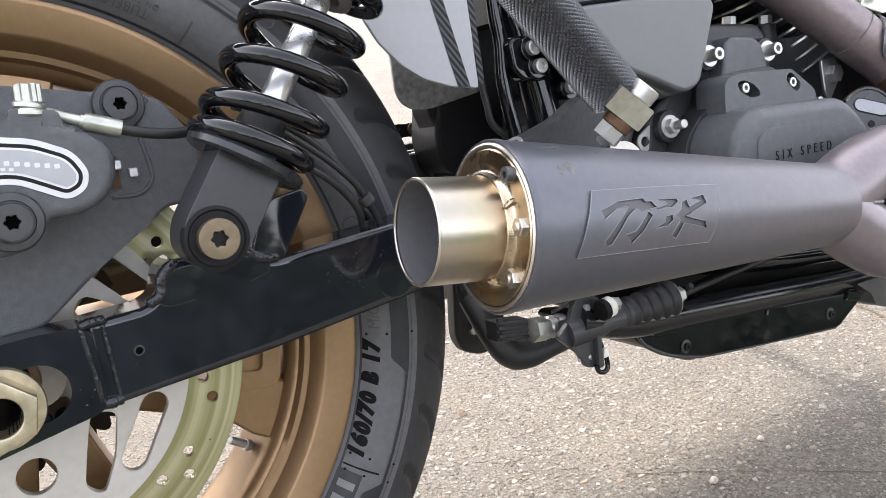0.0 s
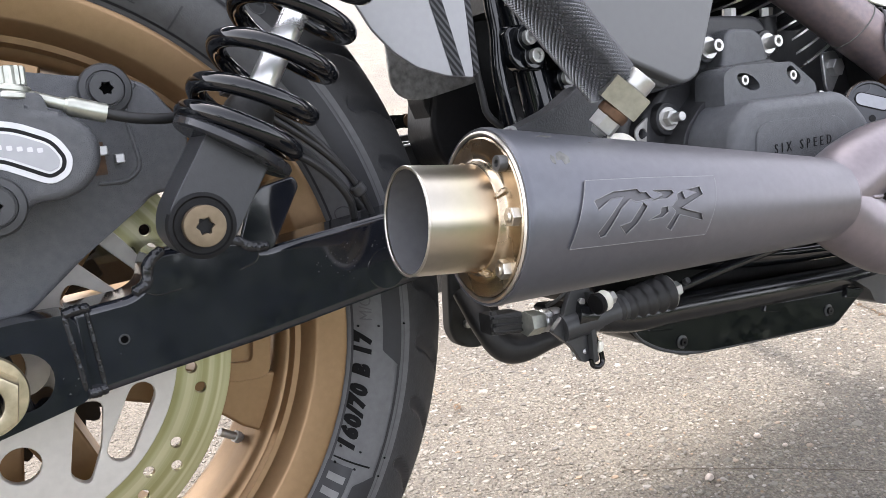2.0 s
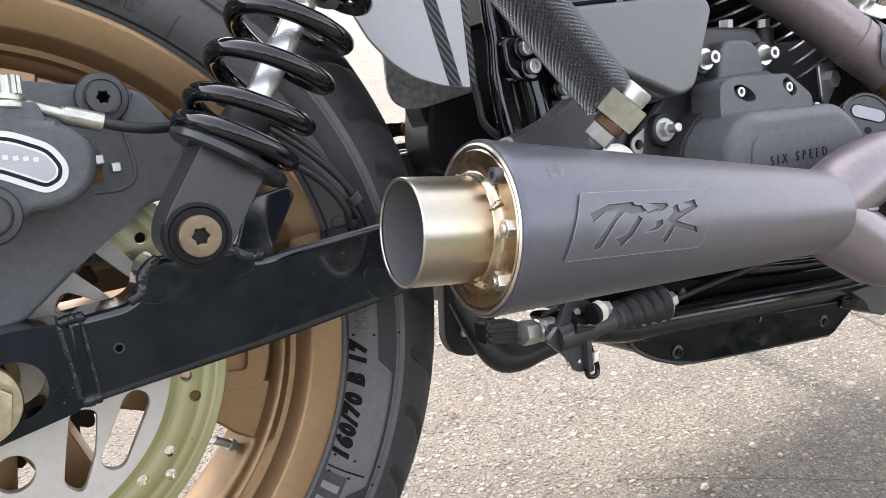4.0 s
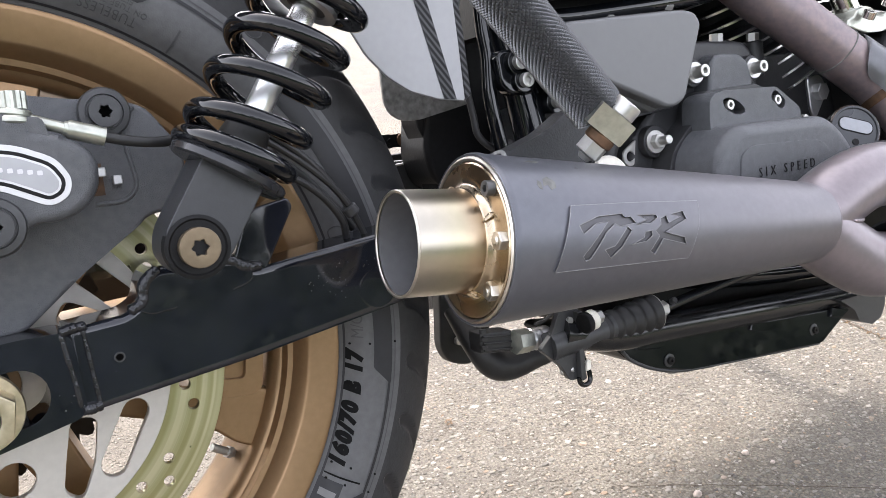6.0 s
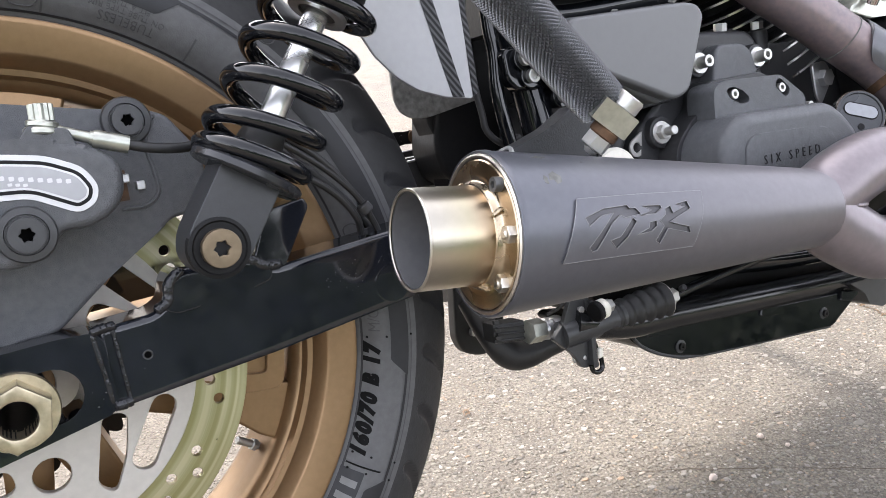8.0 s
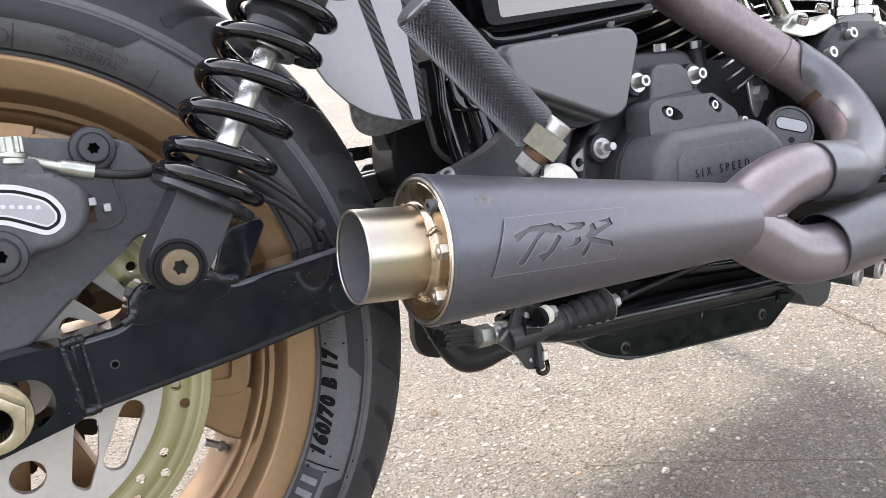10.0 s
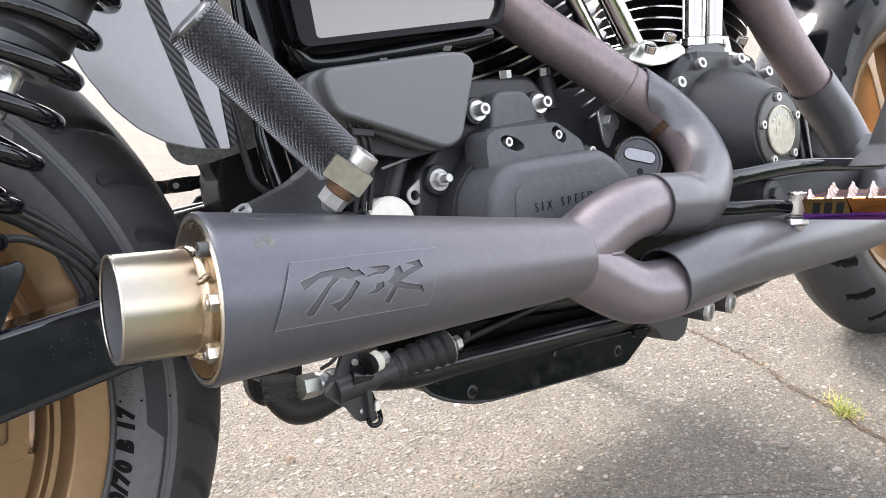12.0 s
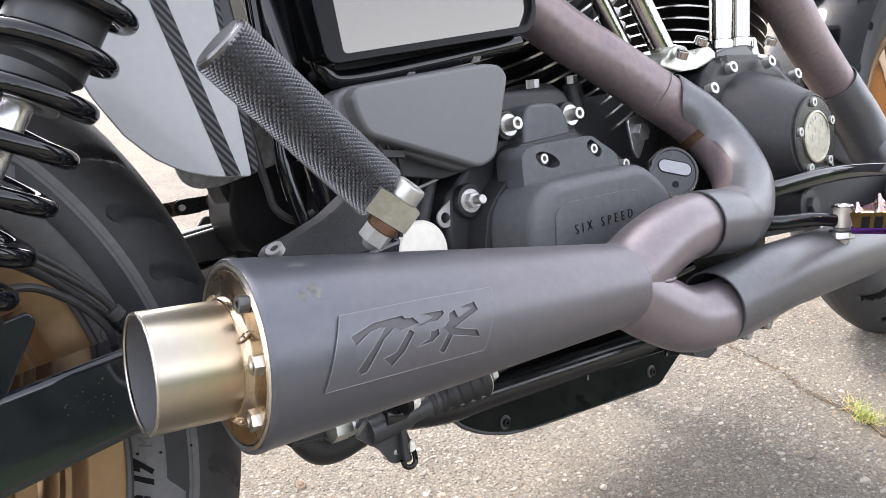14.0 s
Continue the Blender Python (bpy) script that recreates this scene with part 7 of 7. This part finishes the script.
tagged(new("road_stones", me), "pale and brown stones bedded in the asphalt", "stones", kind="stuff")

# two loose pebbles, a dead leaf and a hairline in the road
def pebble(x, y, s, material, label):
    bm = bmesh.new()
    bmesh.ops.create_icosphere(bm, subdivisions=2, radius=s)
    for v in bm.verts:
        k = 1 + 0.35 * noise.noise(v.co * 120 + Vector((x * 50, y * 50, 0)))
        v.co = Vector((v.co.x * k * 1.3, v.co.y * k, v.co.z * k * 0.7 + s * 0.45))
    ob = part("pebble", bm, material)
    ob.location = (x, y, 0.004 * noise.noise((x * 1.7, y * 1.7, 0)))
    tagged(ob, label, "pebble", group="loose pebbles")
PALE = mat("pale pebble", (0.42, 0.36, 0.31), 0.8, vary=0.3, stain=120)
pebble(0.680, -0.014, 0.0052, PALE, "small pinkish pale pebble lying on the asphalt")
pebble(0.801, 0.015, 0.0042, PALE, "small flat pale pebble lying on the asphalt")
pebble(0.815, -0.015, 0.003, PALE, "tiny pale pebble lying on the asphalt")
bm = bmesh.new()
rl = random.Random(8)
for k in range(7):
    a, o = rl.uniform(0, 6.28), Vector((rl.gauss(0, 0.004), rl.gauss(0, 0.005), 0.0015))
    d, w = Vector((math.cos(a), math.sin(a), 0)) * rl.uniform(0.004, 0.007), Vector((-math.sin(a), math.cos(a), 0)) * 0.0016
    vs = [bm.verts.new(p) for p in (o - d, o + w + Vector((0, 0, 0.0015)), o + d, o - w + Vector((0, 0, 0.001)))]
    bm.faces.new(vs)
ob = part("dead_leaf_scraps", bm, mat("dead leaf", (0.13, 0.085, 0.05), 0.8, vary=0.4, stain=80))
ob.location = (0.506, 0.260, 0.0005)
tagged(ob, "brown scraps of dead leaf on the asphalt", "leaf litter")
bm = bmesh.new()
prev = None
for i in range(120):
    t = i / 119
    x = 0.60 + 0.45 * t
    y = 0.048 - 0.27 * t ** 1.1 + 0.003 * noise.noise((t * 22, 0, 0))
    z = 0.004 * noise.noise((x * 1.7, y * 1.7, 0)) + 0.0009
    w = 0.0006 + 0.0009 * abs(noise.noise((t * 31, 4, 0)))
    row = (bm.verts.new((x, y - w, z)), bm.verts.new((x, y + w, z)))
    if prev:
        bm.faces.new((prev[0], prev[1], row[1], row[0]))
    prev = row
tagged(part("hairline_crack", bm, CRACKDIRT), "fine dark hairline crack in the asphalt", "crack", kind="structure")

# ---- trees across the road, behind the viewer, seen only in the glossy parts ----
BARK = mat("tree bark", (0.10, 0.075, 0.055), 0.9, vary=0.3)
LEAF = mat("tree leaves", (0.022, 0.034, 0.016), 0.6, vary=0.35, stain=3)
def tree(x, y, high, seed):
    r = random.Random(seed)
    base = new("roadside_tree")
    bm = bmesh.new()
    tube(bm, spline([(0, 0, 0), (r.uniform(-.1, .1), 0, high * 0.3), (r.uniform(-.2, .2), r.uniform(-.2, .2), high * 0.8)], 5), [0.14 - 0.011 * i for i in range(11)], 10)
    part("trunk", bm, BARK, base)
    for k in range(5):
        a = r.uniform(0, 6.28)
        tip = Vector((math.cos(a) * high * 0.3, math.sin(a) * high * 0.3, high * r.uniform(0.55, 0.85)))
        part("limb", tube(bmesh.new(), spline([(0, 0, high * 0.3), tip * 0.5 + Vector((0, 0, high * 0.18)), tip], 4), [0.06 - 0.006 * i for i in range(9)], 6), BARK, base)
    verts, faces = [], []
    lobes = [(Vector((r.gauss(0, high * 0.24), r.gauss(0, high * 0.24), high * r.uniform(0.38, 0.88))), high * r.uniform(0.12, 0.22)) for _ in range(16)]
    for k in range(2600):
        c, q = lobes[r.randrange(16)]
        d = Vector((r.gauss(0, 1), r.gauss(0, 1), r.gauss(0, 1))).normalized()
        p = c + d * q * r.uniform(0.6, 1.05)
        u = Vector((r.gauss(0, 1), r.gauss(0, 1), r.gauss(0, 1))).normalized()
        v = u.orthogonal().normalized()
        s = r.uniform(0.05, 0.11)
        n0 = len(verts)
        verts += [tuple(p - u * s), tuple(p + v * s * 0.5), tuple(p + u * s), tuple(p - v * s * 0.5)]
        faces.append((n0, n0 + 1, n0 + 2, n0 + 3))
    me = bpy.data.meshes.new("crown")
    me.from_pydata(verts, [], faces)
    me.materials.append(LEAF)
    new("crown", me).parent = base
    base.location = (x, y, 0)
    return tagged(base, "leafy green tree across the road", "tree", group="trees across the road")
for i, (x, y, h) in enumerate(((-7.0, -10.5, 3.6), (-3.6, -11.6, 4.2), (-0.4, -10.6, 3.2), (3.4, -12.2, 3.0), (7.4, -12.0, 2.8), (11.5, -11.0, 2.8), (-11.5, -8.0, 4.6))):
    tree(x, y, h, 40 + i)
LAWN = mat("mown grass", (0.045, 0.075, 0.02), 0.9, vary=0.4, scale=60, bump=0.6, bscale=120, stain=2)
bm = bmesh.new()
prism(bm, [[(-30, -30), (30, -30), (30, -2.8), (-30, -2.8)]], -0.02, 0.05, Matrix(), 0.02, 2)
tagged(part("lawn", bm, LAWN), "green grass verge along the road", "grass", kind="structure")
r = random.Random(9)
verts, faces = [], []
for k in range(36000):
    x = r.uniform(-14, 16)
    top = 1.25 + 0.45 * noise.noise((x * 0.9, 0, 0)) + 0.15 * noise.noise((x * 3.1, 5, 0))
    p = Vector((x, -5.6 + r.gauss(0, 0.25) + 0.25 * noise.noise((x * 1.3, 9, 0)), r.uniform(0.0, 1.0) ** 0.8 * top))
    u = Vector((r.gauss(0, 1), r.gauss(0, 1), r.gauss(0, 1))).normalized()
    v = u.orthogonal().normalized()
    s = r.uniform(0.03, 0.07)
    n0 = len(verts)
    verts += [tuple(p - u * s), tuple(p + v * s * 0.5), tuple(p + u * s), tuple(p - v * s * 0.5)]
    faces.append((n0, n0 + 1, n0 + 2, n0 + 3))
for x in [-14 + 0.4 * i for i in range(76)]:
    lo = len(verts)
    for y, z in ((-5.85, 0.0), (-5.55, 0.0), (-5.5 + 0.1 * noise.noise((x, 2, 0)), 0.8), (-5.6, 1.05 + 0.4 * noise.noise((x * 0.9, 0, 0))), (-5.85, 0.95)):
        verts.append((x, y, z))
    if x > -14:
        for k in range(5):
            faces.append((lo - 5 + k, lo - 5 + (k + 1) % 5, lo + (k + 1) % 5, lo + k))
me = bpy.data.meshes.new("hedge")
me.from_pydata(verts, [], faces)
me.materials.append(mat("hedge leaves", (0.034, 0.047, 0.026), 0.6, vary=0.35, stain=3))
tagged(new("hedge", me), "dense green hedge along the far kerb", "hedge", kind="stuff")
